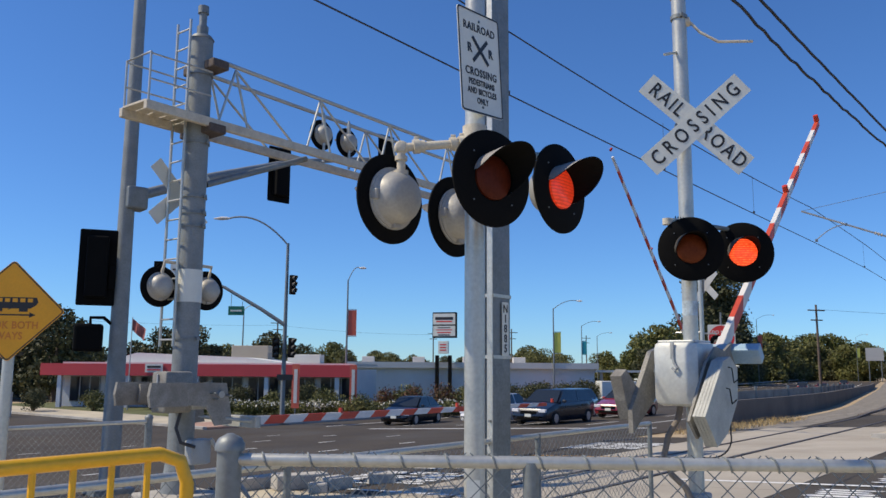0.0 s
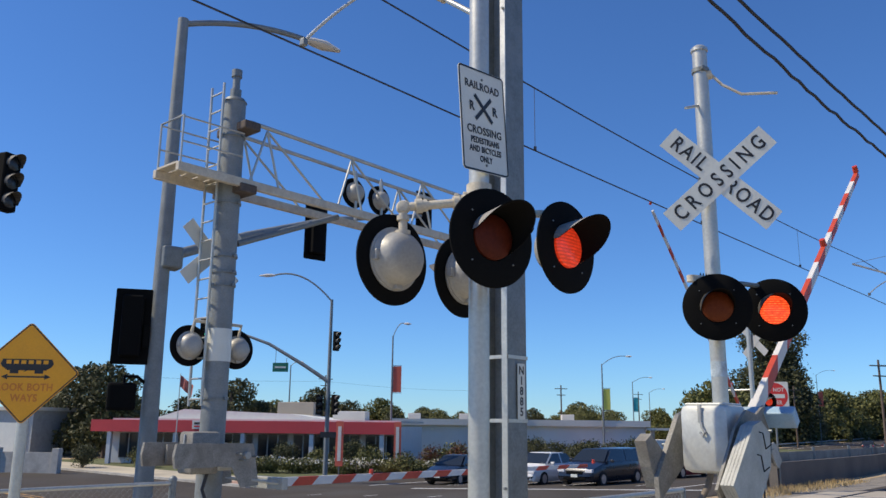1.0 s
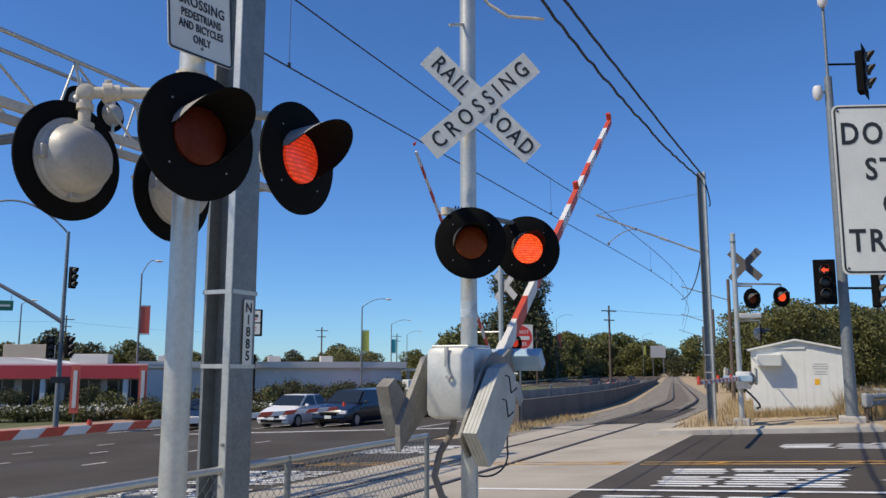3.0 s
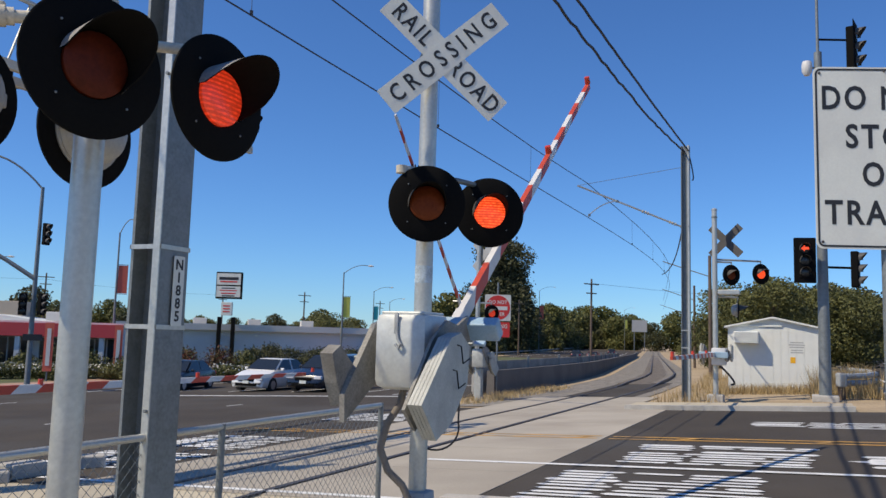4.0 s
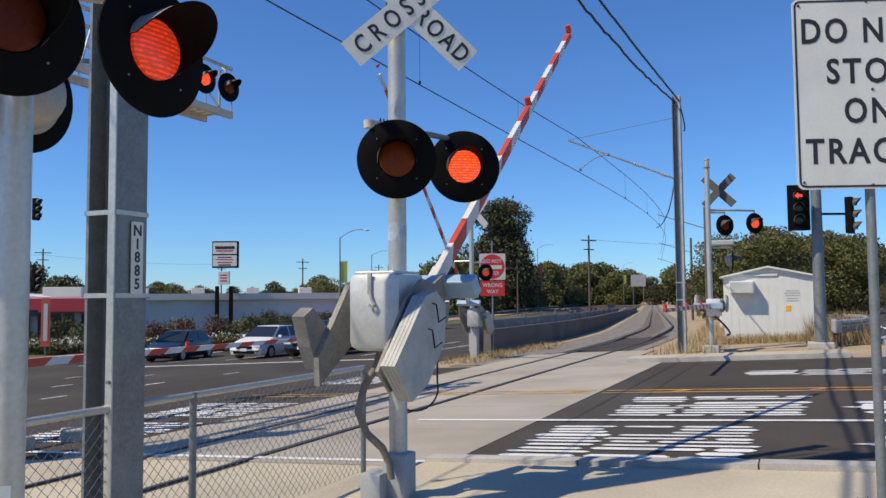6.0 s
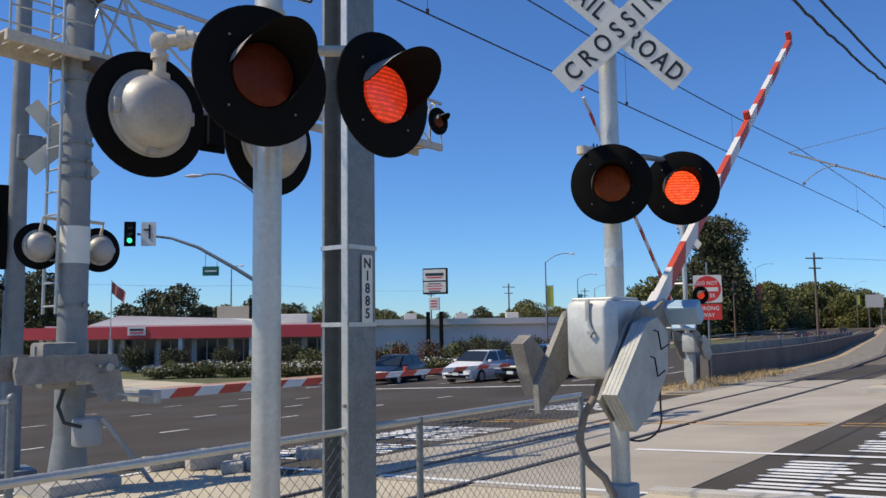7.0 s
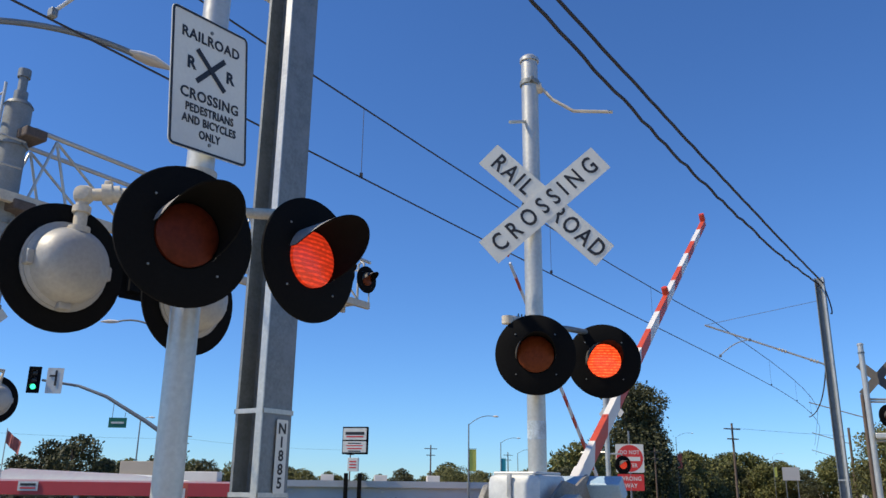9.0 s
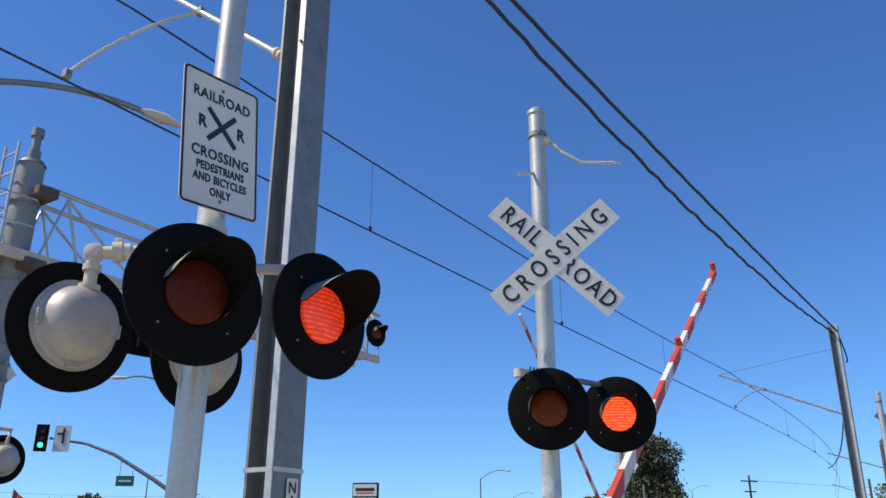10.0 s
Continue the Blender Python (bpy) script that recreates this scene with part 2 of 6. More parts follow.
def part(name, bm, material, parent=None, label="", smooth=False):
    me = bpy.data.meshes.new(name)
    bmesh.ops.recalc_face_normals(bm, faces=bm.faces)
    bm.to_mesh(me)
    bm.free()
    me.materials.append(material)
    if smooth:
        for p in me.polygons:
            p.use_smooth = True
        me.set_sharp_from_angle(angle=radians(40))
    ob = new(name, me)
    if parent is not None:
        ob.parent = parent
    if label:
        ob["label"] = label
    return ob


def thing(name, m, label, category, group="", kind=""):
    ob = new(name)
    ob.empty_display_size = 0.2
    ob.matrix_basis = m
    return tagged(ob, label, category, group, kind)


def box(bm, c, s, m=None, bevel=0.0):
    r = bmesh.ops.create_cube(bm, size=1.0, matrix=Matrix.Translation(c) @ Matrix.Diagonal((*s, 1)))
    vs = r["verts"]
    if bevel:
        es = list({e for v in vs for e in v.link_edges})
        r = bmesh.ops.bevel(bm, geom=es, offset=bevel, segments=2, affect="EDGES", profile=0.5)
        vs = r["verts"]
        vs = list({v for f in r["faces"] for v in f.verts} | set(vs))
        if m is not None:
            seen, stack = set(vs), list(vs)
            while stack:
                v = stack.pop()
                for e in v.link_edges:
                    o = e.other_vert(v)
                    if o not in seen:
                        seen.add(o)
                        stack.append(o)
            vs = list(seen)
    if m is not None:
        bmesh.ops.transform(bm, matrix=m, verts=vs)
    return bm


def tube(bm, p, q, r, r2=None, seg=14, cap=True):
    p, q = Vector(p), Vector(q)
    d = q - p
    m = Matrix.Translation((p + q) / 2) @ d.to_track_quat("Z", "Y").to_matrix().to_4x4()
    bmesh.ops.create_cone(bm, cap_ends=cap, segments=seg, radius1=r, radius2=r if r2 is None else r2, depth=d.length, matrix=m)
    return bm


def pipe(bm, pts, r, seg=10):
    """A bent pipe through the points, one closed tube."""
    pts = [Vector(p) for p in pts]
    rings = []
    side = None
    for i, p in enumerate(pts):
        a, b = pts[max(0, i - 1)], pts[min(len(pts) - 1, i + 1)]
        d = (b - a).normalized()
        if side is None:
            side = d.orthogonal().normalized()
        side = (side - d * side.dot(d)).normalized()
        up = d.cross(side)
        rr = r[i] if isinstance(r, (list, tuple)) else r
        rings.append([bm.verts.new(p + (side * math.cos(k * math.tau / seg) + up * math.sin(k * math.tau / seg)) * rr) for k in range(seg)])
    for a, b in zip(rings, rings[1:]):
        for k in range(seg):
            bm.faces.new((a[k], a[(k + 1) % seg], b[(k + 1) % seg], b[k]))
    bm.faces.new(rings[0])
    bm.faces.new(rings[-1][::-1])
    return bm


def arc(p, q, bow, n=10):
    """Points from p to q along a curve that bows by the vector bow."""
    p, q, bow = Vector(p), Vector(q), Vector(bow)
    return [p.lerp(q, i / n) + bow * (4 * (i / n) * (1 - i / n)) for i in range(n + 1)]


def prism(bm, outline, depth, m=None):
    """A plate in the local x-z plane, depth thick along y."""
    f = [bm.verts.new((x, -depth / 2, z)) for x, z in outline]
    b = [bm.verts.new((x, depth / 2, z)) for x, z in outline]
    n = len(f)
    bm.faces.new(f)
    bm.faces.new(b[::-1])
    for i in range(n):
        bm.faces.new((f[i], b[i], b[(i + 1) % n], f[(i + 1) % n]))
    if m is not None:
        bmesh.ops.transform(bm, matrix=m, verts=f + b)
    return bm


def rounded(w, h, r, n=5):
    pts = []
    for cx, cz, a0 in ((w / 2 - r, h / 2 - r, 0), (-w / 2 + r, h / 2 - r, 90), (-w / 2 + r, -h / 2 + r, 180), (w / 2 - r, -h / 2 + r, 270)):
        for i in range(n + 1):
            a = radians(a0 + 90 * i / n)
            pts.append((cx + r * math.cos(a), cz + r * math.sin(a)))
    return pts


def lathe(bm, prof, m=None, seg=28):
    """Turn a profile of (radius, y) about the local y axis."""
    rings = []
    made = []
    for r, y in prof:
        if r < 1e-5:
            v = bm.verts.new((0, y, 0))
            rings.append([v])
            made.append(v)
        else:
            ring = [bm.verts.new((r * math.cos(k * math.tau / seg), y, r * math.sin(k * math.tau / seg))) for k in range(seg)]
            rings.append(ring)
            made += ring
    for a, b in zip(rings, rings[1:]):
        for k in range(seg):
            if len(a) == 1 and len(b) > 1:
                bm.faces.new((a[0], b[k], b[(k + 1) % seg]))
            elif len(b) == 1 and len(a) > 1:
                bm.faces.new((a[k], b[0], a[(k + 1) % seg]))
            elif len(a) > 1:
                bm.faces.new((a[k], b[k], b[(k + 1) % seg], a[(k + 1) % seg]))
    if m is not None:
        bmesh.ops.transform(bm, matrix=m, verts=made)
    return bm


def lettering(name, text, size, parent, material, m, sx=1.0, bold=0.0, label="", depth=0.001, space=1.08):
    """Raised letters in the local x-z plane, read from -y."""
    cu = bpy.data.curves.new(name, "FONT")
    cu.body, cu.size, cu.align_x, cu.align_y = text, size, "CENTER", "CENTER"
    cu.extrude, cu.offset, cu.resolution_u = depth, bold, 3
    cu.space_character = space
    tmp = new(name + "_curve", cu)
    me = bpy.data.meshes.new_from_object(tmp.evaluated_get(bpy.context.evaluated_depsgraph_get()))
    bpy.data.objects.remove(tmp)
    me.transform(m @ pose(0, 0, 0, 90, 0, 0) @ Matrix.Diagonal((sx, 1, 1, 1)))
    me.materials.clear()
    me.materials.append(material)
    ob = new(name, me)
    ob.parent = parent
    if label:
        ob["label"] = label
    return ob


TANG = math.degrees(math.atan2(-0.61, 0.79))   # turn of the street frame: x along the street, y along the track


def street(x, y, z=None, turn=0.0):
    return pose(x, y, gz(x, y) if z is None else z, 0, 0, TANG + turn)

# ---------------------------------------------------------------- the ground, in street coordinates
NX, NY = 0.7915, -0.6112
TX, TY = 0.6112, 0.7915


def bend(b):
    if b < 20:
        return 0.0
    if b < 48:
        return -0.00295 * (b - 20) ** 2
    return -2.313 - 0.1652 * (b - 48)


def ab(a, b, lift=0.0, curved=False):
    if curved:
        a = a + bend(b)
    x, y = a * NX + b * TX, 12 + a * NY + b * TY
    return Vector((x, y, gz(x, y) + lift))


def sheet(name, a0, a1, b0, b1, material, lift, curved=False, thick=0.0, step=0.0, parent=None, kind="structure", label="", category=""):
    """A strip of ground between two lines along the track, following the fall of the land."""
    aa = sorted({a0, a1} | {v for v in (-22.0, 9.0) if a0 < v < a1})
    n = max(1, int((b1 - b0) / (step or (b1 - b0))))
    bb = [b0 + (b1 - b0) * i / n for i in range(n + 1)]
    bm = bmesh.new()
    top = [[bm.verts.new(ab(a, b, lift, curved)) for a in aa] for b in bb]
    for i in range(len(bb) - 1):
        for j in range(len(aa) - 1):
            bm.faces.new((top[i][j], top[i][j + 1], top[i + 1][j + 1], top[i + 1][j]))
    if thick:
        r = bmesh.ops.extrude_face_region(bm, geom=list(bm.faces))
        for v in [g for g in r["geom"] if isinstance(g, bmesh.types.BMVert)]:
            v.co.z -= thick
    ob = part(name, bm, material, parent)
    if kind and parent is None:
        tagged(ob, label, category, "", kind)
    return ob


def bar(bm, a0, a1, b0, b1, lift=0.012, curved=False):
    aa = sorted({a0, a1} | {v for v in (-22.0, 9.0) if a0 < v < a1})
    for u, v in zip(aa, aa[1:]):
        bm.faces.new([bm.verts.new(ab(p, q, lift, curved)) for p, q in ((u, b0), (v, b0), (v, b1), (u, b1))])


sheet("ground", -2500, 2500, -2500, 2500, M["dirt"], -0.02, label="dry bare earth around the crossing", category="ground")
sheet("road", -26, -3.7, -120, 300, M["asphalt"], 0.004, True, step=6, label="dark asphalt highway beside the railway line", category="road")
sheet("road", 4.0, 9.6, -0.35, 13.4, M["asphalt"], 0.004, label="dark asphalt street crossing the railway line", category="road")
sheet("road", 9.6, 26, -2, 200, M["asphalt"], 0.002, step=10, label="dark asphalt street bending away past the hut", category="road")
sheet("road", -3.7, -1.15, -0.5, 13.6, M["asphalt"], 0.004, label="strip of dark asphalt between highway and railway line", category="road")
sheet("road", -120, -26, -3, 14.5, M["asphalt"], 0.003, label="dark asphalt side street beyond the highway", category="road")
sheet("pavement", -1.5, 3.6, -30, -0.3, M["concrete"], -0.004, label="pale worn concrete beside the railway line", category="pavement")
sheet("pavement", -8.5, -1.5, -30, -0.5, M["concrete"], -0.002, label="pale sandy concrete apron at the signal mast", category="pavement")
sheet("ballast", -2.3, 2.5, 14.3, 300, M["gravel"], 0.0, True, step=4, label="grey brown gravel ballast under the rails", category="ballast")
# near pavement with its kerb
sheet("pavement", 3.6, 60, -40, -0.55, M["concrete"], 0.10, thick=0.3, label="pale concrete pavement behind a kerb", category="pavement")
near_kerb = thing("kerb", Matrix.Identity(4), "worn pale concrete kerb along the street", "kerb", kind="structure")
for i in range(24):
    sheet("kerb_stone", 3.95 + 1.5 * i, 3.95 + 1.5 * i + 1.485, -0.56, -0.35, M["kerb"], 0.14 + 0.006 * (i % 3), thick=0.35, parent=near_kerb)
sheet("kerb", 2.95, 8.3, 13.4, 13.65, M["kerb"], 0.12, thick=0.3, label="worn pale concrete kerb in front of the hut", category="kerb")
sheet("pavement", 2.95, 8.3, 13.65, 15.2, M["concrete"], 0.09, thick=0.2, label="narrow sandy concrete pavement before the hut", category="pavement")
sheet("kerb", 9.4, 9.65, 17.0, 60, M["kerb"], 0.12, thick=0.3, step=4, label="worn concrete kerb bending past the hut", category="kerb")
sheet("kerb", -26.25, -26, 17.5, 120, M["kerb"], 0.12, True, thick=0.3, step=6, label="pale concrete kerb across the highway", category="kerb")
sheet("kerb", -90, -26.25, 14.5, 14.75, M["kerb"], 0.12, thick=0.3, label="pale concrete kerb of the side street", category="kerb")
sheet("pavement", -29.5, -26.25, 14.75, 120, mat("brick_pavement", (0.40, 0.25, 0.18), 0.9, var=0.2, scale=1.5, fine=30, bump=0.2), 0.10, True, thick=0.2, step=6,
      label="reddish paved pavement across the highway", category="pavement")
sheet("pavement", -90, -29.5, 14.75, 18.5, M["concrete"], 0.10, thick=0.2, label="pale concrete pavement of the side street", category="pavement")
sheet("lawn", -60, -29.5, 18.5, 120, mat("dry_lawn", (0.10, 0.11, 0.04), 0.95, var=0.35, scale=0.8, fine=20, bump=0.5), 0.06, step=8,
      label="sparse lawn under the shrubs", category="lawn")

# crossing panels
panels = thing("crossing_panels", Matrix.Identity(4), "pale grey concrete panels of the level crossing", "crossing panels", kind="structure")
for a0, a1 in ((-1.15, 0.03), (0.21, 1.50), (1.68, 4.0)):
    for i in range(6):
        sheet("panel", a0, a1, -0.3 + 2.42 * i, -0.3 + 2.42 * i + 2.405, M["panel"], 0.012, thick=0.1, parent=panels)
for a0, a1 in ((-1.15, 0.03), (0.21, 1.50), (1.68, 2.9)):
    for i in range(6, 8):
        sheet("panel", a0, a1, -0.3 + 2.42 * i, -0.3 + 2.42 * i + 2.405, M["panel"], 0.012, True, thick=0.1, parent=panels)
sheet("road", -0.35, 2.05, 19.1, 30.6, M["asphalt"], 0.004, True, step=1.5, label="dark asphalt patch between the rails past the panels", category="asphalt patch")
for a in (0.12, 1.59):
    rails = bmesh.new()
    prev = None
    bs = [-30 + 1.5 * i for i in range(31)] + [18 + 4 * i for i in range(70)]
    for b in bs:
        sec = [ab(a + dx, b, dz, True) for dx, dz in ((-0.035, -0.1), (-0.035, 0.02), (0.035, 0.02), (0.035, -0.1))]
        if b > 29.3:
            sec = [v + Vector((0, 0, 0.10)) for v in sec]
        ring = [rails.verts.new(v) for v in sec]
        if prev:
            for k in range(3):
                rails.faces.new((prev[k], prev[k + 1], ring[k + 1], ring[k]))
        prev = ring
    tagged(part("rail", rails, M["rail"]), "worn steel rail running along the line", "rail", "rails", "structure")
    slot = bmesh.new()
    for i in range(40):
        bar(slot, a - 0.085, a + 0.085, -30 + 1.49 * i, -30 + 1.49 * (i + 1), 0.008 if i > 35 else 0.0, True)
    tagged(part("flangeway", slot, M["slot"]), "dark rubber groove beside the rail", "flangeway", "", "structure")
ties = bmesh.new()
for i in range(260):
    b = 29.6 + 0.6 * i
    p = ab(0.85, b, 0.0, True)
    d = ab(0.85, b + 0.5, 0, True) - ab(0.85, b - 0.5, 0, True)
    box(ties, (0, 0, -0.03), (2.3, 0.2, 0.1), Matrix.Translation(p) @ pose(0, 0, 0, 0, 0, math.degrees(math.atan2(d.y, d.x)) - 90))
tagged(part("sleepers", ties, mat("dusty_sleeper_wood", (0.20, 0.175, 0.15), 0.95, var=0.35, scale=3, fine=30, bump=0.3)), "dark wooden sleepers half sunk in gravel", "sleepers", "", "stuff")

# road paint
paint = thing("road_markings", Matrix.Identity(4), "white and yellow worn paint on the roads", "road markings", kind="structure")


def line(name, material, *bars_):
    bm = bmesh.new()
    for b_ in bars_:
        bar(bm, *b_)
    return part(name, bm, material, paint)


for b in (6.25, 6.62):
    line("yellow_line", M["yellow_line"], (-3.6, -1.2, b, b + 0.11), (-1.1, 3.9, b, b + 0.11, 0.016), (4.1, 9.5, b, b + 0.11))
for a in (-2.2, 0.9, 3.4, 5.2, 7.3):
    bm = bmesh.new()
    vs = [ab(a, 6.3, 0.018), ab(a + 0.12, 6.3, 0.018), ab(a + 0.5, 6.7, 0.018), ab(a + 0.38, 6.7, 0.018)]
    bm.faces.new([bm.verts.new(v) for v in vs])
    part("yellow_tick", bm, M["yellow_line"], paint)
line("lane_line", M["white_line"], (2.2, 14, 2.86, 3.0, 0.017))
line("edge_line", M["white_line"], (-2.0, 5.2, -0.16, -0.04, 0.017))
line("stop_line", M["white_line"], (-19.5, -5.2, 18.8, 19.15))
line("edge_line", M["white_line"], (-3.7, -3.55, -40, -0.6))
for a in (-9.6, -13.2, -16.6, -20.0):
    for i in range(9):
        line("lane_dash", M["white_line"], (a - 0.06, a + 0.06, -14 + 3.4 * i, -14 + 3.4 * i + 0.75))
for a in (-9.6, -13.2, -16.6, -20.0):
    bm = bmesh.new()
    for i in range(22):
        bar(bm, a - 0.06, a + 0.06, 22 + 9 * i, 25 + 9 * i, 0.012, True)
    part("lane_dash", bm, M["white_line"], paint)
for a in (-7.2, -23.5):
    bm = bmesh.new()
    for i in range(30):
        bar(bm, a - 0.06, a + 0.06, 20 + 7 * i, 27 + 7 * i, 0.012, True)
    part("lane_line", bm, M["white_line"], paint)
for a in (14.7, 18.4):
    for i in range(12):
        line("lane_dash", M["white_line"], (a - 0.07, a + 0.07, 33 + 8.8 * i, 35.2 + 8.8 * i))
line("edge_line", M["white_line"], (10.4, 10.54, 30, 150))
line("edge_line", M["white_line"], (22.2, 22.36, 30, 150))
line("yellow_line", M["yellow_line"], (-60, -27, 5.0, 5.12), (-60, -27, 5.35, 5.47))


def word(a0, a1, b0, b1, rows, split, seed=1):
    """Worn pavement lettering, as plain bars: long tapered strokes along the street, broken between the letters."""
    rng = random.Random(seed)
    bm = bmesh.new()
    pitch = (b1 - b0) / rows
    for i in range(rows):
        cuts = [a0 + rng.uniform(-0.05, 0.05), a0 + split * (a1 - a0) + rng.uniform(-0.12, 0.12), a1 + rng.uniform(-0.15, 0.1)]
        if rng.random() < 0.75:
            cuts.insert(2, cuts[1] + (cuts[2] - cuts[1]) * rng.uniform(0.3, 0.75))
        for u, v in zip(cuts, cuts[1:]):
            if v - u < 0.25 or rng.random() < 0.06:
                continue
            m_, th = b0 + pitch * (i + 0.5) + rng.uniform(-0.02, 0.02), pitch * rng.choice((0.46, 0.52, 0.6, 0.8))
            e, skew = 0.07, rng.uniform(-0.02, 0.02)
            ring = ((u + 0.03, m_ - skew), (u + 0.03 + e, m_ - th / 2), (v - 0.03 - e, m_ - th / 2 + skew), (v - 0.03, m_ + skew), (v - 0.03 - e, m_ + th / 2), (u + 0.03 + e, m_ + th / 2))
            bm.faces.new([bm.verts.new(ab(p, q, 0.014)) for p, q in ring])
    part("lettering", bm, M["white_line"], paint, "worn white pavement lettering in long strokes")


for k, (a0_, a1_, b0_, b1_, rows_, split_) in enumerate(((4.35, 6.85, 0.28, 2.48, 10, 0.34), (4.8, 7.4, 3.3, 5.6, 9, 0.33), (7.9, 9.9, 0.4, 1.9, 4, 0.5), (7.9, 9.8, 3.5, 4.9, 4, 0.5),
                                                         (-3.6, -1.3, 0.6, 2.6, 9, 0.35), (-3.6, -1.3, 3.1, 5.2, 9, 0.35), (6.2, 8.8, 8.9, 10.2, 5, 0.4), (-3.5, -1.2, 8.9, 11.0, 8, 0.35))):
    word(a0_, a1_, b0_, b1_, rows_, split_, k + 3)
for b in (1.3, 4.2):
    bm = bmesh.new()
    bar(bm, 8.6, 10.4, b - 0.08, b + 0.08, 0.014)
    bm.faces.new([bm.verts.new(ab(a, q, 0.014)) for a, q in ((7.7, b), (8.6, b - 0.32), (8.6, b + 0.32))])
    part("arrow", bm, M["white_line"], paint)

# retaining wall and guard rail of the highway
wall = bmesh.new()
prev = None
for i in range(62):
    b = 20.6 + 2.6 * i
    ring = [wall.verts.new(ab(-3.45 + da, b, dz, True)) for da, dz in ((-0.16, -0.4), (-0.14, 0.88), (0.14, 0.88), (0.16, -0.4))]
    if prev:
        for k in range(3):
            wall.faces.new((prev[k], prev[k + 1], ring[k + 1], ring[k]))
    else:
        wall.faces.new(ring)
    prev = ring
tagged(part("retaining_wall", wall, M["shaded_conc"]), "low grey stained concrete wall, colour darkened for its shaded side, between highway and railway", "wall", "", "structure")
bm = bmesh.new()
pipe(bm, [ab(-26.6, 30 + 5 * i, 0.6, True) for i in range(52)], 0.12, 6)
gr = tagged(part("guard_rail", bm, M["galv"]), "long galvanised guard rail beyond the highway", "guard rail", "", "structure")

# ---------------------------------------------------------------- flashing light heads
def head(name, parent, m, lens, size=0.61, visor=True, turned=False):
    """A flasher: disc-shaped background, hooded lens in front (-y), round housing behind."""
    h = new(name)
    h.parent, h.matrix_local = parent, m
    r = size / 2
    return head_parts(h, r, lens, visor, turned)


def head_parts(h, r, lens, visor, turned):
    bm = lathe(bmesh.new(), [(0.0, 0.004), (r * 0.97, 0.004), (r, 0.0), (r, -0.012), (r * 0.97, -0.018), (r * 0.47, -0.018), (r * 0.47, -0.004), (0.0, -0.004)], seg=48)
    part("background_disc", bm, M["black"], h, smooth=True)
    bm = lathe(bmesh.new(), [(r * 0.45, -0.006), (r * 0.45, -0.03), (r * 0.39, -0.042), (r * 0.2, -0.05), (0, -0.053)], seg=32)
    part("lens", bm, lens, h, smooth=True)
    bm = lathe(bmesh.new(), [(r * 0.60, 0.0), (r * 0.66, 0.015), (r * 0.66, 0.035), (r * 0.60, 0.045), (r * 0.58, 0.07), (r * 0.53, 0.12), (r * 0.44, 0.155), (r * 0.30, 0.175), (r * 0.12, 0.183), (0, 0.184)], seg=32)
    part("housing", bm, M["housing"], h, "silver painted round housing", smooth=True)
    for x_, z_, w_, h_ in ((0.62, 0, 0.035, 0.07), (-0.62, 0, 0.035, 0.07), (0, -0.62, 0.06, 0.035)):
        part("lug", box(bmesh.new(), (r * x_, 0.045, r * z_), (w_, 0.05, h_), bevel=0.008), M["housing"], h)
    if visor:
        bm = bmesh.new()
        n, rr = 28, r * 0.49
        outer, inside = [], []
        for i in range(n + 1):
            if turned:      # hood swung round to shade the low sun
                a = radians(-38 + 206 * i / n)
                reach = 0.02 + 0.27 * max(0.0, math.cos(0.84 * (a - radians(64)))) ** 0.7
            else:
                a = radians(-8 + 196 * i / n)
                reach = 0.03 + 0.28 * max(0.0, math.sin(a)) ** 0.75
            ca, sa = math.cos(a), math.sin(a)
            rise = 0.11 * reach if turned else -0.02
            inside.append(((rr * 0.985 * ca, -0.012, rr * 0.985 * sa), (rr * 0.945 * ca, -reach, rr * 0.945 * sa + rise), ((rr + 0.0045) * 0.96 * ca, -reach - 0.001, (rr + 0.0045) * 0.96 * sa + rise)))
            k = rr + 0.004
            outer.append((bm.verts.new((k * ca, -0.012, k * sa)), bm.verts.new((k * 0.96 * ca, -reach, k * 0.96 * sa + rise))))
        for a, b in zip(outer, outer[1:]):
            bm.faces.new((a[0], b[0], b[1], a[1]))
        # Turned hoods get the paler outside that carries painted sunlight.
        part("visor", bm, M["visor_sunlit" if turned else "visor"], h, "faded grey metal hood, lightened as if sunlit" if turned else "", smooth=True)
        bm = bmesh.new()
        lining = [[bm.verts.new(c) for c in row] for row in inside]
        for a, b in zip(lining, lining[1:]):
            bm.faces.new((a[0], a[1], b[1], b[0]))
            bm.faces.new((a[1], a[2], b[2], b[1]))
        part("visor_lining", bm, M["black"], h, "matt black inside of the hood", smooth=True)
    part("door_rim", lathe(bmesh.new(), [(r * 0.56, 0.006), (r * 0.69, 0.010), (r * 0.70, 0.022), (r * 0.60, 0.03)], seg=32), M["housing"], h, smooth=True)
    for k in range(4):
        a = radians(45 + 90 * k)
        bm = lathe(bmesh.new(), [(0.0, -0.024), (0.005, -0.022), (0.006, -0.016)], pose(r * 0.7 * math.cos(a), 0, r * 0.7 * math.sin(a)), seg=8)
        part("bolt", bm, M["galv"], h)
    return h


def facing(x, y, z, yaw, tip=0.0):
    """Pose of a head whose front looks yaw degrees to the right of -y."""
    return pose(x, y, z, tip, 0, yaw)


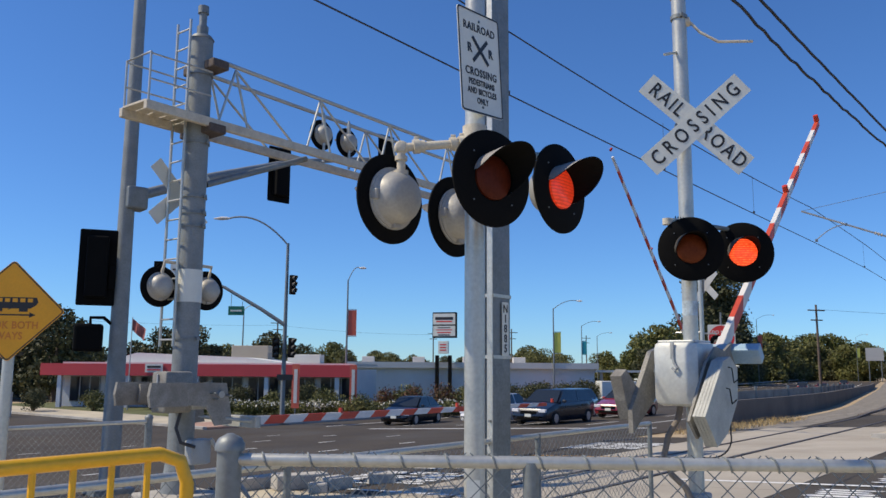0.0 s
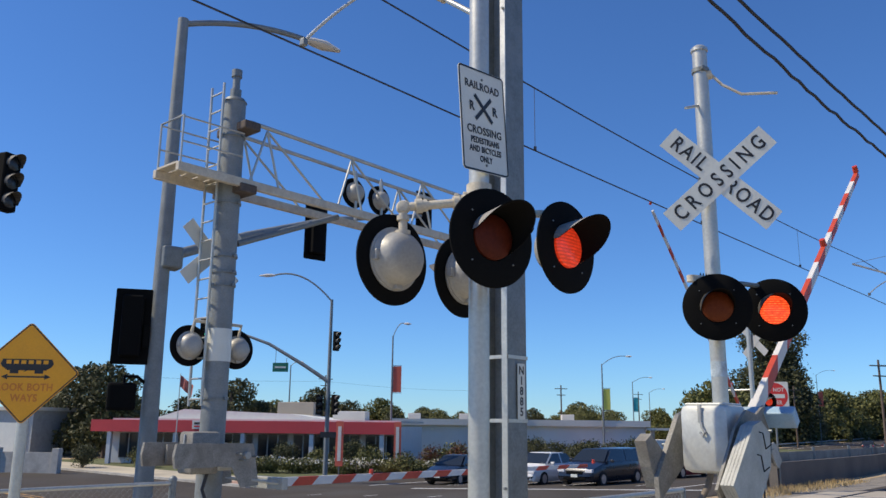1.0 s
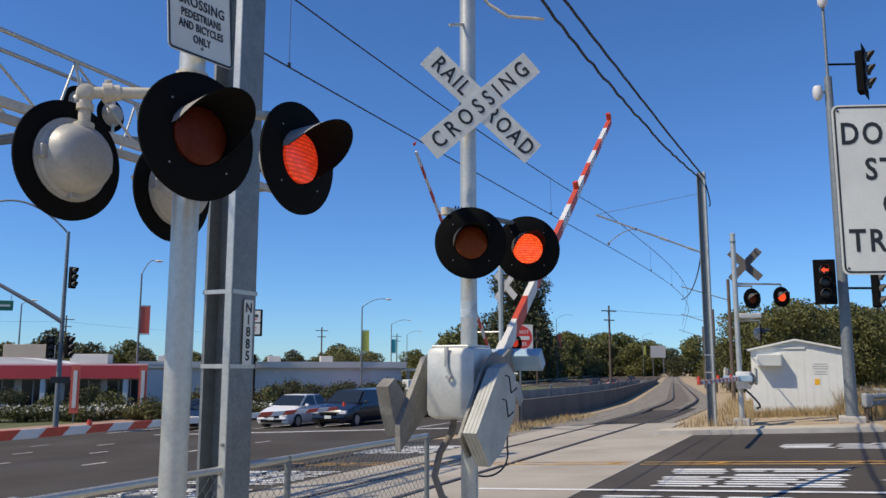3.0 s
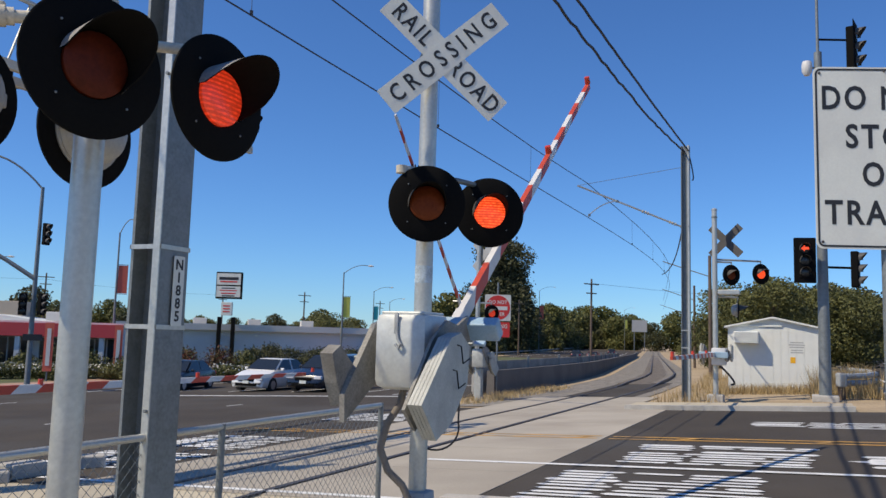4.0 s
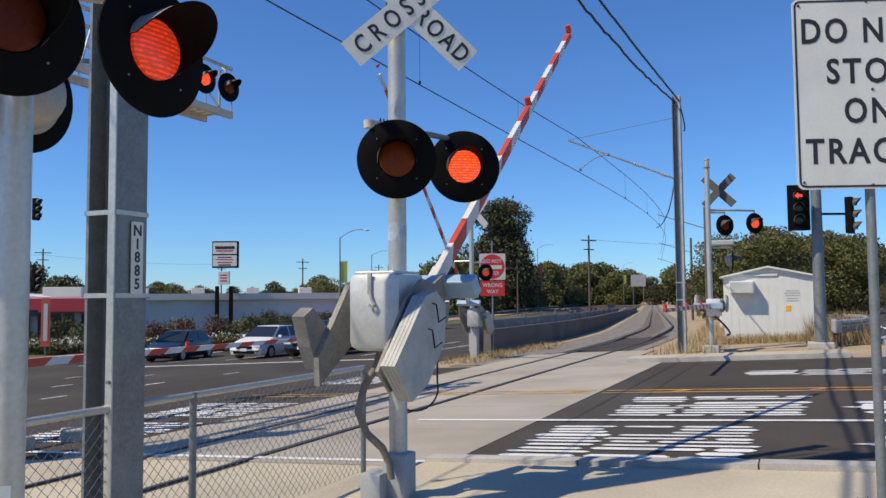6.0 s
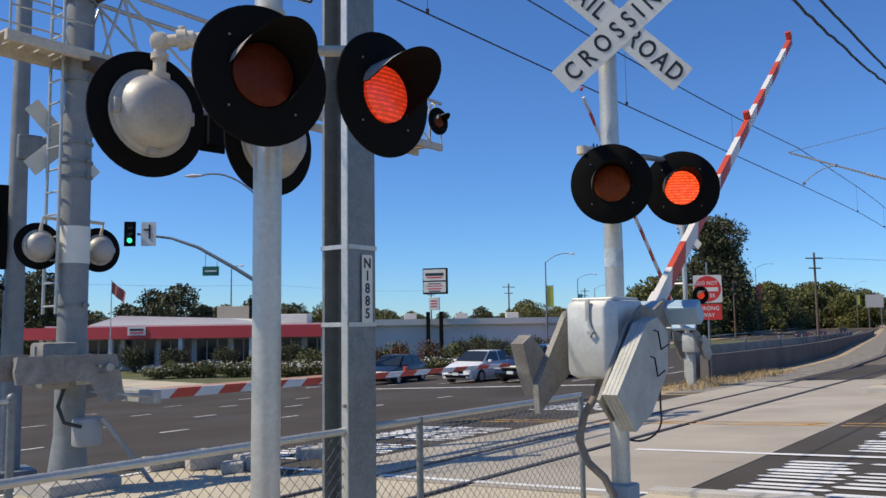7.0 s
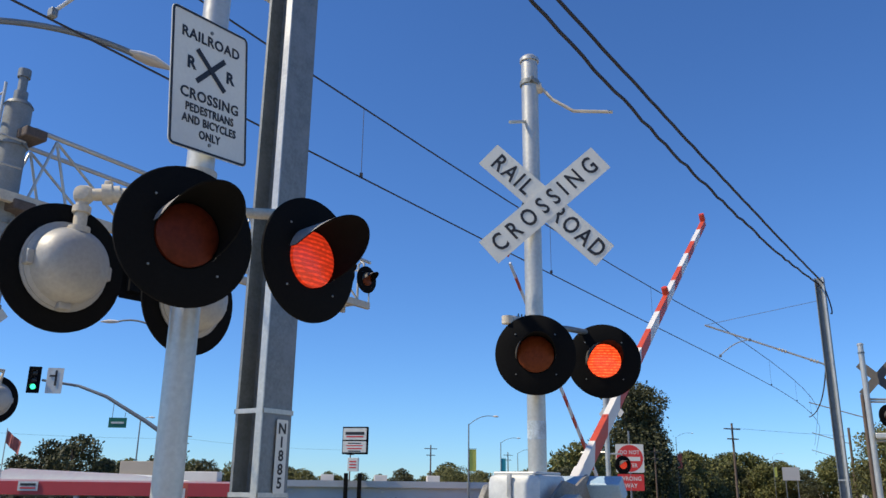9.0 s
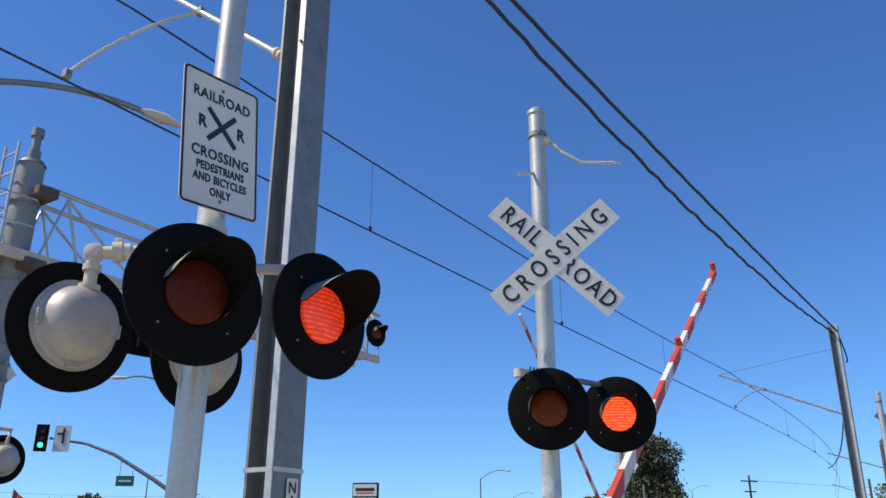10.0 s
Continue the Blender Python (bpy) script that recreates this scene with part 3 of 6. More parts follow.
def mast(name, m, height, r, label, cap=True, material=None):
    t = thing(name, m, label, "signal mast")
    bm = tube(bmesh.new(), (0, 0, 0), (0, 0, height), r, seg=28)
    part("pole", bm, material or M["alu"], t, smooth=True)
    if cap:
        bm = bmesh.new()
        tube(bm, (0, 0, height - 0.26), (0, 0, height - 0.22), r + 0.014, seg=28)
        box(bm, (0, -r - 0.02, height - 0.24), (0.03, 0.05, 0.04), bevel=0.005)
        part("collar", bm, M["galv"], t, smooth=True)
        bm = bmesh.new()
        tube(bm, (0, 0, height - 0.03), (0, 0, height), r + 0.012, seg=28)
        tube(bm, (0, 0, height), (0, 0, height + 0.03), r + 0.012, r * 0.7, seg=28)
        part("cap", bm, M["alu"], t, smooth=True)
    return t


# ---------------------------------------------------------------- near mast with four flashers and the crossing sign
zA = gz(0.11, 5.3)
mast_a = mast("flasher_mast", pose(0.11, 5.3, zA + 0.1), 5.15 - zA - 0.1, 0.068, "bright aluminium mast with four black flashing light discs")
g0 = zA + 0.1


def rel(x, y, z):
    return (x - 0.11, y - 5.3, z - g0)


pipe_pts = [rel(0.20, 4.93, 3.30), rel(0.16, 5.08, 3.34), rel(0.11, 5.3, 3.36)]
bm = bmesh.new()
tube(bm, rel(0.11, 5.3, 3.26), rel(0.11, 5.3, 3.44), 0.085, seg=20)
part("clamp", bm, M["cream"], mast_a, smooth=True)
for (hx, hy, hz), yaw, lens, tip in (((0.196, 4.80, 2.956), 37, M["lens_dull"], 0), ((0.677, 5.27, 3.00), 49, M["lens_dim"], 0)):
    bm = bmesh.new()
    f = Vector((math.sin(radians(yaw)), -math.cos(radians(yaw)), 0))
    top = Vector(rel(hx, hy, hz)) - f * 0.07 + Vector((0, 0, 0.24))
    pipe(bm, [rel(0.11, 5.3, 3.24), Vector(rel(0.11, 5.3, 3.24)).lerp(top, 0.85), top, top - Vector((0, 0, 0.05)), top - Vector((0, 0, 0.14))], 0.027)
    part("arm", bm, M["cream"], mast_a, "cream painted bent pipe arm", smooth=True)
    head("flasher", mast_a, facing(*rel(hx, hy, hz), yaw, tip), lens, turned=True)
for (hx, hy, hz), yaw in (((-0.455, 5.25, 2.92), 229), ((-0.02, 5.93, 2.93), 231)):
    bm = bmesh.new()
    f = Vector((math.sin(radians(yaw)), -math.cos(radians(yaw)), 0))
    top = Vector(rel(hx, hy, hz)) - f * 0.09 + Vector((0, 0, 0.34))
    pipe(bm, [rel(0.11, 5.3, 3.33), Vector(rel(0.11, 5.3, 3.33)).lerp(top, 0.9), top, top - Vector((0, 0, 0.06)), top - Vector((0, 0, 0.2))], 0.03)
    tube(bm, top + Vector((0.0, 0, 0)) - (top - Vector(rel(0.11, 5.3, 3.33))).normalized() * 0.16, top - (top - Vector(rel(0.11, 5.3, 3.33))).normalized() * 0.11, 0.042, seg=12)
    tube(bm, top - Vector((0, 0, 0.09)), top - Vector((0, 0, 0.06)), 0.042, seg=12)
    part("arm", bm, M["cream"], mast_a, "cream painted bent pipe arm", smooth=True)
    root = Vector(rel(0.11, 5.3, 3.33))
    for k, rad in ((0.18, 0.052), (0.30, 0.046), (0.80, 0.05)):
        q, e = root.lerp(top, k), (top - root).normalized() * 0.022
        bm = tube(bmesh.new(), q - e, q + e, rad, seg=14)
        box(bm, q + Vector((0, 0, rad)), (0.035, 0.035, 0.035), bevel=0.006)
        part("coupling", bm, M["cream"], mast_a, "cream flanged coupling", smooth=True)
    part("arm_elbow", lathe(bmesh.new(), [(0, -0.05), (0.035, -0.04), (0.05, 0), (0.035, 0.04), (0, 0.05)], Matrix.Translation(top), 14), M["cream"], mast_a, smooth=True)
    part("flange", tube(bmesh.new(), top - Vector((0, 0, 0.19)), top - Vector((0, 0, 0.16)), 0.05, seg=14), M["cream"], mast_a, smooth=True)
    head("flasher", mast_a, facing(*rel(hx, hy, hz), yaw), M["lens_off"])
part("inspection_tag", box(bmesh.new(), (-0.01, -0.071, 0.72), (0.085, 0.004, 0.12)), M["sign_white"], mast_a, "small white paper tag")
# its sign
sg = thing("crossing_sign", pose(0.144, 5.19, 3.852, 0, 0, 53.2) @ pose(0, 0, 0, 0, -5.2, 0), "white sign with black border and pedestrian crossing wording on the mast", "sign")
SW, SH = 0.495, 0.715
part("panel", prism(bmesh.new(), rounded(SW, SH, 0.03), 0.004), M["sign_white"], sg)


def border(parent, w, h, r, t, y, material):
    bm = bmesh.new()
    o, i = rounded(w, h, r), rounded(w - 2 * t, h - 2 * t, max(0.004, r - t))
    vo = [bm.verts.new((x, y, z)) for x, z in o]
    vi = [bm.verts.new((x, y, z)) for x, z in i]
    for k in range(len(o)):
        bm.faces.new((vo[k], vo[(k + 1) % len(o)], vi[(k + 1) % len(o)], vi[k]))
    return part("border", bm, material, parent)


border(sg, SW - 0.006, SH - 0.006, 0.028, 0.012, -0.0045, M["sign_black"])
for text, z, size, sx in (("RAILROAD", 0.235, 0.075, 0.98), ("CROSSING", -0.075, 0.075, 0.98), ("PEDESTRIANS", -0.145, 0.058, 0.82), ("AND BICYCLES", -0.205, 0.058, 0.82), ("ONLY", -0.268, 0.058, 0.82)):
    lettering("wording", text, size, sg, M["sign_black"], pose(0, -0.004, z), sx, 0.0016)
for sgn in (1, -1):
    bm = box(bmesh.new(), (0, 0, 0), (0.245, 0.002, 0.027), pose(0, -0.004 - 0.001 * (sgn + 1), 0.085, 0, 43 * sgn, 0))
    part("cross_stroke", bm, M["sign_black"], sg)
    lettering("wording", "R", 0.085, sg, M["sign_black"], pose(0.125 * sgn, -0.004, 0.085), 1.0, 0.003)
for z in (0.29, -0.305):
    part("bolt", lathe(bmesh.new(), [(0, -0.010), (0.009, -0.008), (0.010, -0.002)], pose(0, 0, z), 8), M["galv"], sg)

# ---------------------------------------------------------------- catenary mast: H-section with number plate
zB = gz(0.33, 6.98)
cat = thing("catenary_mast", street(0.29, 6.97), "tall galvanised H-section mast with a numbered plate", "catenary mast")
HB = 8.1 - zB
hb = bmesh.new()
w, d, tf, tw = 0.25, 0.26, 0.022, 0.014
prof = [(w / 2, -d / 2), (w / 2, d / 2), (w / 2 - tf, d / 2), (w / 2 - tf, tw / 2), (-w / 2 + tf, tw / 2), (-w / 2 + tf, d / 2), (-w / 2, d / 2), (-w / 2, -d / 2),
        (-w / 2 + tf, -d / 2), (-w / 2 + tf, -tw / 2), (w / 2 - tf, -tw / 2), (w / 2 - tf, -d / 2)]
lo = [hb.verts.new((x, y, 0)) for x, y in prof]
hi = [hb.verts.new((x, y, HB)) for x, y in prof]
for k in range(12):
    hb.faces.new((lo[k], lo[(k + 1) % 12], hi[(k + 1) % 12], hi[k]))
hb.faces.new(hi)
part("column", hb, M["galv"], cat)
# Added strip of paler metal: paints the flange edge as sunlit.
part("sunlit_edge_strip", box(bmesh.new(), (w / 2 - 0.0275, -d / 2 - 0.006, HB / 2), (0.055, 0.01, HB)), M["alu"], cat, "flange edge strip with sunlight put into its bright colour")
for z in (2.42 - zB, 1.90 - zB):
    bm = bmesh.new()
    for c, s in (((0, -d / 2 - 0.003, z), (w + 0.02, 0.004, 0.03)), ((0, d / 2 + 0.003, z), (w + 0.02, 0.004, 0.03)), ((w / 2 + 0.006, 0, z), (0.004, d + 0.01, 0.03)), ((-w / 2 - 0.006, 0, z), (0.004, d + 0.01, 0.03))):
        box(bm, c, s)
    part("strap", bm, M["alu"], cat, "bright steel strap")
bm = prism(bmesh.new(), rounded(0.10, 0.46, 0.01), 0.004, pose(0, 0, 0, 0, 0, 90) @ pose(0, 0, 0))
np_ = part("number_plate", bm, M["sign_white"], cat, "white plate with black number")
np_.matrix_local = pose(w / 2 + 0.014, 0.035, 2.14 - zB)
for i, ch in enumerate("N1885"):
    lettering("wording", ch, 0.095, np_, M["sign_black"], pose(0.004, 0, 0.17 - 0.085 * i, 0, 0, 90), 1.0, 0.002)
for z in (1.2, 3.4, 5.4):
    part("bolt", tube(bmesh.new(), (w / 2 - 0.02, -d / 2 - 0.03, z), (w / 2 - 0.02, -d / 2, z), 0.012, seg=8), M["galv"], cat)
bm = box(bmesh.new(), (0, 0, -0.05), (0.75, 0.75, 0.32), bevel=0.03)
part("foundation", bm, M["kerb"], cat)


# cantilever arms that hold the wires above the track
def cantilever(mast_, m, reach, z_mess, z_cont, label, over=0.5):
    c = new("cantilever_arm")
    c.parent, c.matrix_local = mast_, mast_.matrix_basis.inverted() @ m
    c["label"] = label
    bm = bmesh.new()
    p0, p1 = Vector((-0.12, 0, z_cont - 0.1)), Vector((-reach - 0.15, 0, z_mess + 0.02 + over))
    tube(bm, p0, p1, 0.028, seg=10)
    part("strut", bm, M["alu"], c, smooth=True)
    bm = bmesh.new()
    for k in (0.06, 0.085, 0.11, 0.32, 0.345, 0.37):
        q = p0.lerp(p1, k)
        tube(bm, q, q + (p1 - p0).normalized() * 0.03, 0.05, seg=10)
    part("insulator", bm, M["cream"], c, smooth=True)
    bm = bmesh.new()
    tube(bm, (-0.12, 0, z_mess + 0.7), p1, 0.007, seg=6)
    part("tie", bm, M["galv"], c)
    bm = bmesh.new()
    pipe(bm, arc(p0.lerp(p1, 0.62), (-reach + 0.05, -0.8, z_cont + 0.05), (0, 0, 0.10), 8), 0.016, 8)
    part("steady_arm", bm, M["alu"], c, smooth=True)
    for q in (p0.lerp(p1, 0.62), Vector((-reach + 0.05, -0.8, z_cont + 0.04)), p0):
        part("clamp", box(bmesh.new(), q, (0.07, 0.06, 0.08), bevel=0.01), M["galv"], c)
    return c


cz = gz(13.84, 23.41)
cat2 = copy_thing(cat, pose(13.84, 23.41, cz - 0.16, 0, 0, TANG))
cantilever(cat, pose(0.33, 6.98, 0, 0, 0, TANG), 2.05, 6.65, 5.63, "pale steel cantilever arm with ribbed insulators")
cantilever(cat2, pose(13.84, 23.41, 0, 0, 0, TANG + 26), 3.2, 6.6, 5.55, "pale steel cantilever arm over the track", 0.0)

# ---------------------------------------------------------------- wires
W0 = Vector((2.95, 13.7))
wires = thing("overhead_wires", Matrix.Identity(4), "thin dark overhead contact and messenger wires above the track", "overhead wires")


def along(s, off, z):
    p = W0 + Vector((TX, TY)) * s + Vector((NX, NY)) * (off + bend(s + 3))
    return (p.x, p.y, z)


for z, sag, name in ((6.66, 0.18, "messenger_wire"), (5.63, 0.02, "contact_wire")):
    bm = bmesh.new()
    pts = []
    for s0, s1 in ((-33, -7.2), (-7.2, 12.6), (12.6, 45), (45, 85)):
        for i in range(8):
            k = i / 8
            pts.append(along(s0 + (s1 - s0) * k, 0, z - sag * 4 * k * (1 - k)))
    pipe(bm, pts, 0.011, 6)
    part(name, bm, M["wire"], wires)
for s in (-3.6, 1.8, 7.2, 20, 26, 32):
    bm = tube(bmesh.new(), along(s, 0, 5.63), along(s, 0, 6.55), 0.004, seg=5)
    box(bm, along(s, 0, 5.65), (0.04, 0.04, 0.05))
    part("dropper", bm, M["wire"], wires)
feed = thing("feeder_cables", Matrix.Identity(4), "two thick black cables slung between the catenary masts", "cable")
fa, fb = Vector((0.40, 6.93, 8.0)), Vector((13.9, 23.35, 7.80))
for off, sag, wob in ((-0.12, 0.45, 0.03), (0.02, 0.10, 0.010)):
    bm = bmesh.new()
    pts = []
    rng = random.Random(5)
    for i in range(61):
        k = i / 60
        p = fa.lerp(fb, k) + Vector((NX * off, NY * off, -sag * 4 * k * (1 - k) + rng.uniform(-wob, wob) * (1 if 3 < i < 57 else 0)))
        pts.append(p)
    pipe(bm, pts, 0.026, 7)
    part("cable", bm, M["wire"], feed)
    bm = bmesh.new()
    back = [fa.lerp(fa - (fb - fa), i / 20) + Vector((NX * off, NY * off, -0.4 * 4 * (i / 20) * (1 - i / 20))) for i in range(21)]
    pipe(bm, back, 0.026, 6)
    part("cable", bm, M["wire"], feed)
for p, q in ((fb, Vector((14.0, 23.3, 6.9))), (Vector((13.75, 23.5, 5.3)), Vector((18.6, 33.5, 4.9)))):
    bm = bmesh.new()
    pipe(bm, arc(p, q, (0.1, 0, -0.25)), 0.02, 6)
    part("cable", bm, M["wire"], feed)

# ---------------------------------------------------------------- crossbuck mast with gate mechanism
zC = gz(2.27, 7.78)
c0 = zC + 0.1
mast_c = mast("crossbuck_mast", pose(2.27, 7.78, c0), 5.6 - c0, 0.072, "bright aluminium mast carrying a crossbuck and two flashers")


def relc(x, y, z):
    return (x - 2.27, y - 7.78, z - c0)


head("flasher", mast_c, facing(*relc(2.213, 7.485, 2.93), -8), M["lens_off"])
head("flasher", mast_c, facing(*relc(2.885, 8.0, 2.975), -6), M["lens_on"])
bm = bmesh.new()
pipe(bm, [relc(2.05, 7.56, 3.19), relc(2.213, 7.64, 3.18), relc(2.55, 7.86, 3.21), relc(2.885, 8.12, 3.22)], 0.024)
for x, y in ((2.213, 7.64), (2.885, 8.12)):
    tube(bm, relc(x, y, 3.2), relc(x, y, 3.08), 0.024)
part("crossarm", bm, M["galv"], mast_c, smooth=True)
bm = bmesh.new()
tube(bm, relc(2.03, 7.54, 3.20), relc(2.12, 7.58, 3.20), 0.04, seg=12)
tube(bm, relc(2.01, 7.53, 3.17), relc(2.01, 7.53, 3.23), 0.045, seg=12)
part("end_lamp", bm, M["cream"], mast_c, smooth=True)
bm = bmesh.new()
for i in range(7):
    tube(bm, relc(2.10 + 0.03 * i, 7.56 + 0.02 * i, 3.21), relc(2.10 + 0.03 * i, 7.56 + 0.02 * i, 3.26), 0.012, 0.004, seg=6)
part("spikes", bm, M["black"], mast_c)
bm = tube(bmesh.new(), relc(2.27, 7.78, 5.30), relc(2.37, 7.76, 5.32), 0.05, seg=10)
pipe(bm, [relc(2.37, 7.74, 5.30), relc(2.45, 7.7, 5.18), relc(2.62, 7.66, 5.06), relc(2.95, 7.62, 5.05)], 0.014, 8)
part("cable_stub", bm, M["cream"], mast_c, "cream cable stub bent from the mast", smooth=True)
part("peg", tube(bmesh.new(), relc(2.22, 7.74, 4.98), relc(2.06, 7.6, 4.90), 0.014, seg=8), M["alu"], mast_c)
bm = bmesh.new()
tube(bm, relc(2.27, 7.78, 2.32), relc(2.27, 7.78, 2.46), 0.0735, seg=28)
part("worn_band", bm, mat("worn_sticker", (0.42, 0.50, 0.56), 0.6, var=0.3, scale=14), mast_c, "faded blue sticker", smooth=True)
# crossbuck
cb = thing("crossbuck", pose(2.355, 7.64, 4.197, 0, 0, -2), "white crossbuck with black railroad crossing wording, weathered", "sign")
for sgn, texts in ((1, (("RAIL", -0.37), ("ROAD", 0.345))), (-1, (("CROSSING", 0.0),))):
    blade = part("blade", prism(bmesh.new(), rounded(1.275, 0.235, 0.006, 2), 0.004), M["sign_white"], cb)
    blade.matrix_local = pose(0, -0.004 * (1 - sgn) / 2 - 0.002, 0, 0, 42.2 * sgn, 0)
    for text, dx in texts:
        lettering("wording", text, 0.205, blade, M["sign_black"], pose(dx, -0.004, 0), 0.80, 0.003, space=1.6 if text == "CROSSING" else 1.25)
part("bracket", box(bmesh.new(), (-0.09, 0.05, 0.0), (0.2, 0.08, 0.05), bevel=0.01), M["galv"], cb)

# gate mechanism
gm = thing("gate_mechanism", street(2.17, 7.67, 0), "silver gate mechanism box with a hinged cover and conduit", "gate mechanism")
bm = box(bmesh.new(), (0, 0, 1.77), (0.46, 0.48, 0.60), bevel=0.075)
part("case", bm, M["box"], gm, smooth=True)
part("lid", box(bmesh.new(), (0.0, 0, 2.066), (0.37, 0.39, 0.022), bevel=0.010), M["box"], gm)
bm = bmesh.new()
box(bm, (-0.02, -0.248, 1.98), (0.035, 0.02, 0.16), bevel=0.006)
pipe(bm, [(-0.02, -0.245, 1.93), (0.0, -0.26, 1.86), (0.03, -0.265, 1.82), (0.01, -0.265, 1.79), (-0.02, -0.26, 1.82)], 0.012, 8)
part("latch", bm, M["greypaint"], gm, smooth=True)
bm = pipe(bmesh.new(), [(-0.03, -0.05, 1.50), (-0.05, -0.09, 1.35), (-0.12, -0.16, 1.2), (-0.15, -0.2, 1.02), (-0.10, -0.16, 0.85), (0.0, -0.1, 0.74), (0.04, -0.05, 0.62), (0.05, -0.05, 0.5)], 0.03, 10)
part("conduit", bm, M["hose"], gm, smooth=True)
bm = pipe(bmesh.new(), [(0.36, 0.12, 1.66), (0.362, 0.13, 1.4), (0.36, 0.13, 1.22)] + [(0.10 + 0.26 * math.cos(k * 0.2), 0.14 + 0.01 * k, 1.2 - 0.22 * math.sin(k * 0.2)) for k in range(11)], 0.008, 6)
part("cable", bm, M["wire"], gm)
bm = bmesh.new()
box(bm, (0.03, 0.13, 0.42), (0.2, 0.2, 0.5), bevel=0.02)
box(bm, (-0.12, 0.02, 0.36), (0.18, 0.2, 0.34), bevel=0.02)
part("junction_base", bm, M["greypaint"], gm, smooth=True)
bm = box(bmesh.new(), (0.03, 0.13, 0.2), (0.6, 0.6, 0.22), bevel=0.03)
part("foundation", bm, M["kerb"], gm)


def gate(name, m, angle, length, label, plates=4, arm_z=0.0, start=0.6, slim=False, ax=0.0):
    """Gate arm with counterweights, turned about the local x axis by angle; the arm points along +y when down."""
    g = thing(name, m, label, "crossing gate")
    rot = pose(0, 0, 0, angle, 0, 0)
    n = int(length / 0.4)
    if slim:
        plate_outline = [(-1.15, -0.15), (-1.18, 0.0), (-1.15, 0.17), (-0.62, 0.17), (-0.58, -0.15)]
        side_outline = [(-0.85, 0.14), (-0.2, 0.17), (0.12, 0.16), (0.2, -0.2), (0.24, -0.42), (-0.05, -0.44), (-0.22, -0.16), (-0.85, -0.12)]
    else:
        plate_outline = [(-0.92, 0.25), (-0.25, 0.32), (-0.08, 0.24), (0.0, 0.05), (-0.2, -0.16), (-0.6, -0.20), (-0.87, -0.12)]
        side_outline = [(-0.90, 0.18), (-0.25, 0.30), (0.05, 0.26), (0.20, 0.10), (0.42, 0.04), (0.45, -0.14), (0.36, -0.2), (0.22, -0.30), (-0.1, -0.32), (-0.3, -0.16), (-0.85, -0.06)]
        beam_outline = [(-0.76, -0.12), (-0.64, 0.06), (0.05, 0.21), (0.3, 0.1), (0.44, 0.0), (0.44, -0.14), (0.3, -0.18), (-0.1, -0.20)]
    for col, odd in (("arm_white", 0), ("arm_red", 1)):
        for i in range(n):
            if i % 2 == odd:
                bm = bmesh.new()
                y0 = start + 0.4 * i
                k0, k1 = 1 - 0.45 * i / n, 1 - 0.45 * (i + 1) / n
                s0, s1 = (0.07 if i else 0.0), (0.07 if i < n - 1 else 0.0)      # stripes run aslant
                f = [(-0.028, y0 + s0, 0.066 * k0), (0.028, y0 + s0, 0.066 * k0), (0.028, y0 - s0, -0.066 * k0), (-0.028, y0 - s0, -0.066 * k0)]
                b = [(-0.028, y0 + 0.4 + s1, 0.066 * k1), (0.028, y0 + 0.4 + s1, 0.066 * k1), (0.028, y0 + 0.4 - s1, -0.066 * k1), (-0.028, y0 + 0.4 - s1, -0.066 * k1)]
                f, b = [bm.verts.new(v) for v in f], [bm.verts.new(v) for v in b]
                bm.faces.new(f), bm.faces.new(b[::-1])
                for k in range(4):
                    bm.faces.new((f[k], b[k], b[(k + 1) % 4], f[(k + 1) % 4]))
                bmesh.ops.transform(bm, matrix=rot @ pose(ax, 0, arm_z), verts=bm.verts)
                part("stripe", bm, M[col], g)
    for y in (start + length * 0.22, start + length * 0.58, start + length - 0.1):
        bm = bmesh.new()
        tube(bm, (ax, y, arm_z + 0.04), (ax, y, arm_z + 0.13), 0.04, 0.035, seg=12)
        bmesh.ops.transform(bm, matrix=rot, verts=bm.verts)
        part("arm_lamp", bm, mat_lamp, g, smooth=True)
    for sx in (-0.33, 0.33):
        bm = bmesh.new()
        # side bracket from the counterweight to the arm root
        prism(bm, beam_outline if sx < 0 and not slim else side_outline, 0.045 if sx < 0 else 0.025, pose(sx, 0, 0, 0, 0, 90))
        bmesh.ops.transform(bm, matrix=rot, verts=bm.verts)
        part("bracket", bm, M["dull_plate"], g)
        lone = sx < 0 and plates > 2
        for k in range(1 if lone else plates):
            bm = bmesh.new()
            prism(bm, [(-0.66, -0.05), (-0.63, 0.15), (-0.56, 0.38), (-0.43, 0.36), (-0.36, 0.1), (-0.5, -0.02)] if lone else plate_outline, 0.11 if lone else 0.025, pose(sx + (0.072 + 0.028 * k) * (1 if sx > 0 else -1), 0, 0, 0, 0, 90))
            bmesh.ops.transform(bm, matrix=rot, verts=bm.verts)
            part("counterweight", bm, M["dull_plate" if slim or lone else "plate"], g, "stacked steel counterweight plate")
        if sx > 0 and not slim:
            for yy, zz in ((-0.42, -0.02), (-0.25, 0.08)):      # hooked clamp bolts
                bm = pipe(bmesh.new(), [(0.49, yy + 0.06, zz + 0.13), (0.53, yy + 0.055, zz + 0.12), (0.535, yy, zz), (0.535, yy + 0.12, zz - 0.05)], 0.0055, 6)
                bmesh.ops.transform(bm, matrix=rot, verts=bm.verts)
                part("hook_bolt", bm, M["black"], g, "dark hooked bolt", smooth=True)
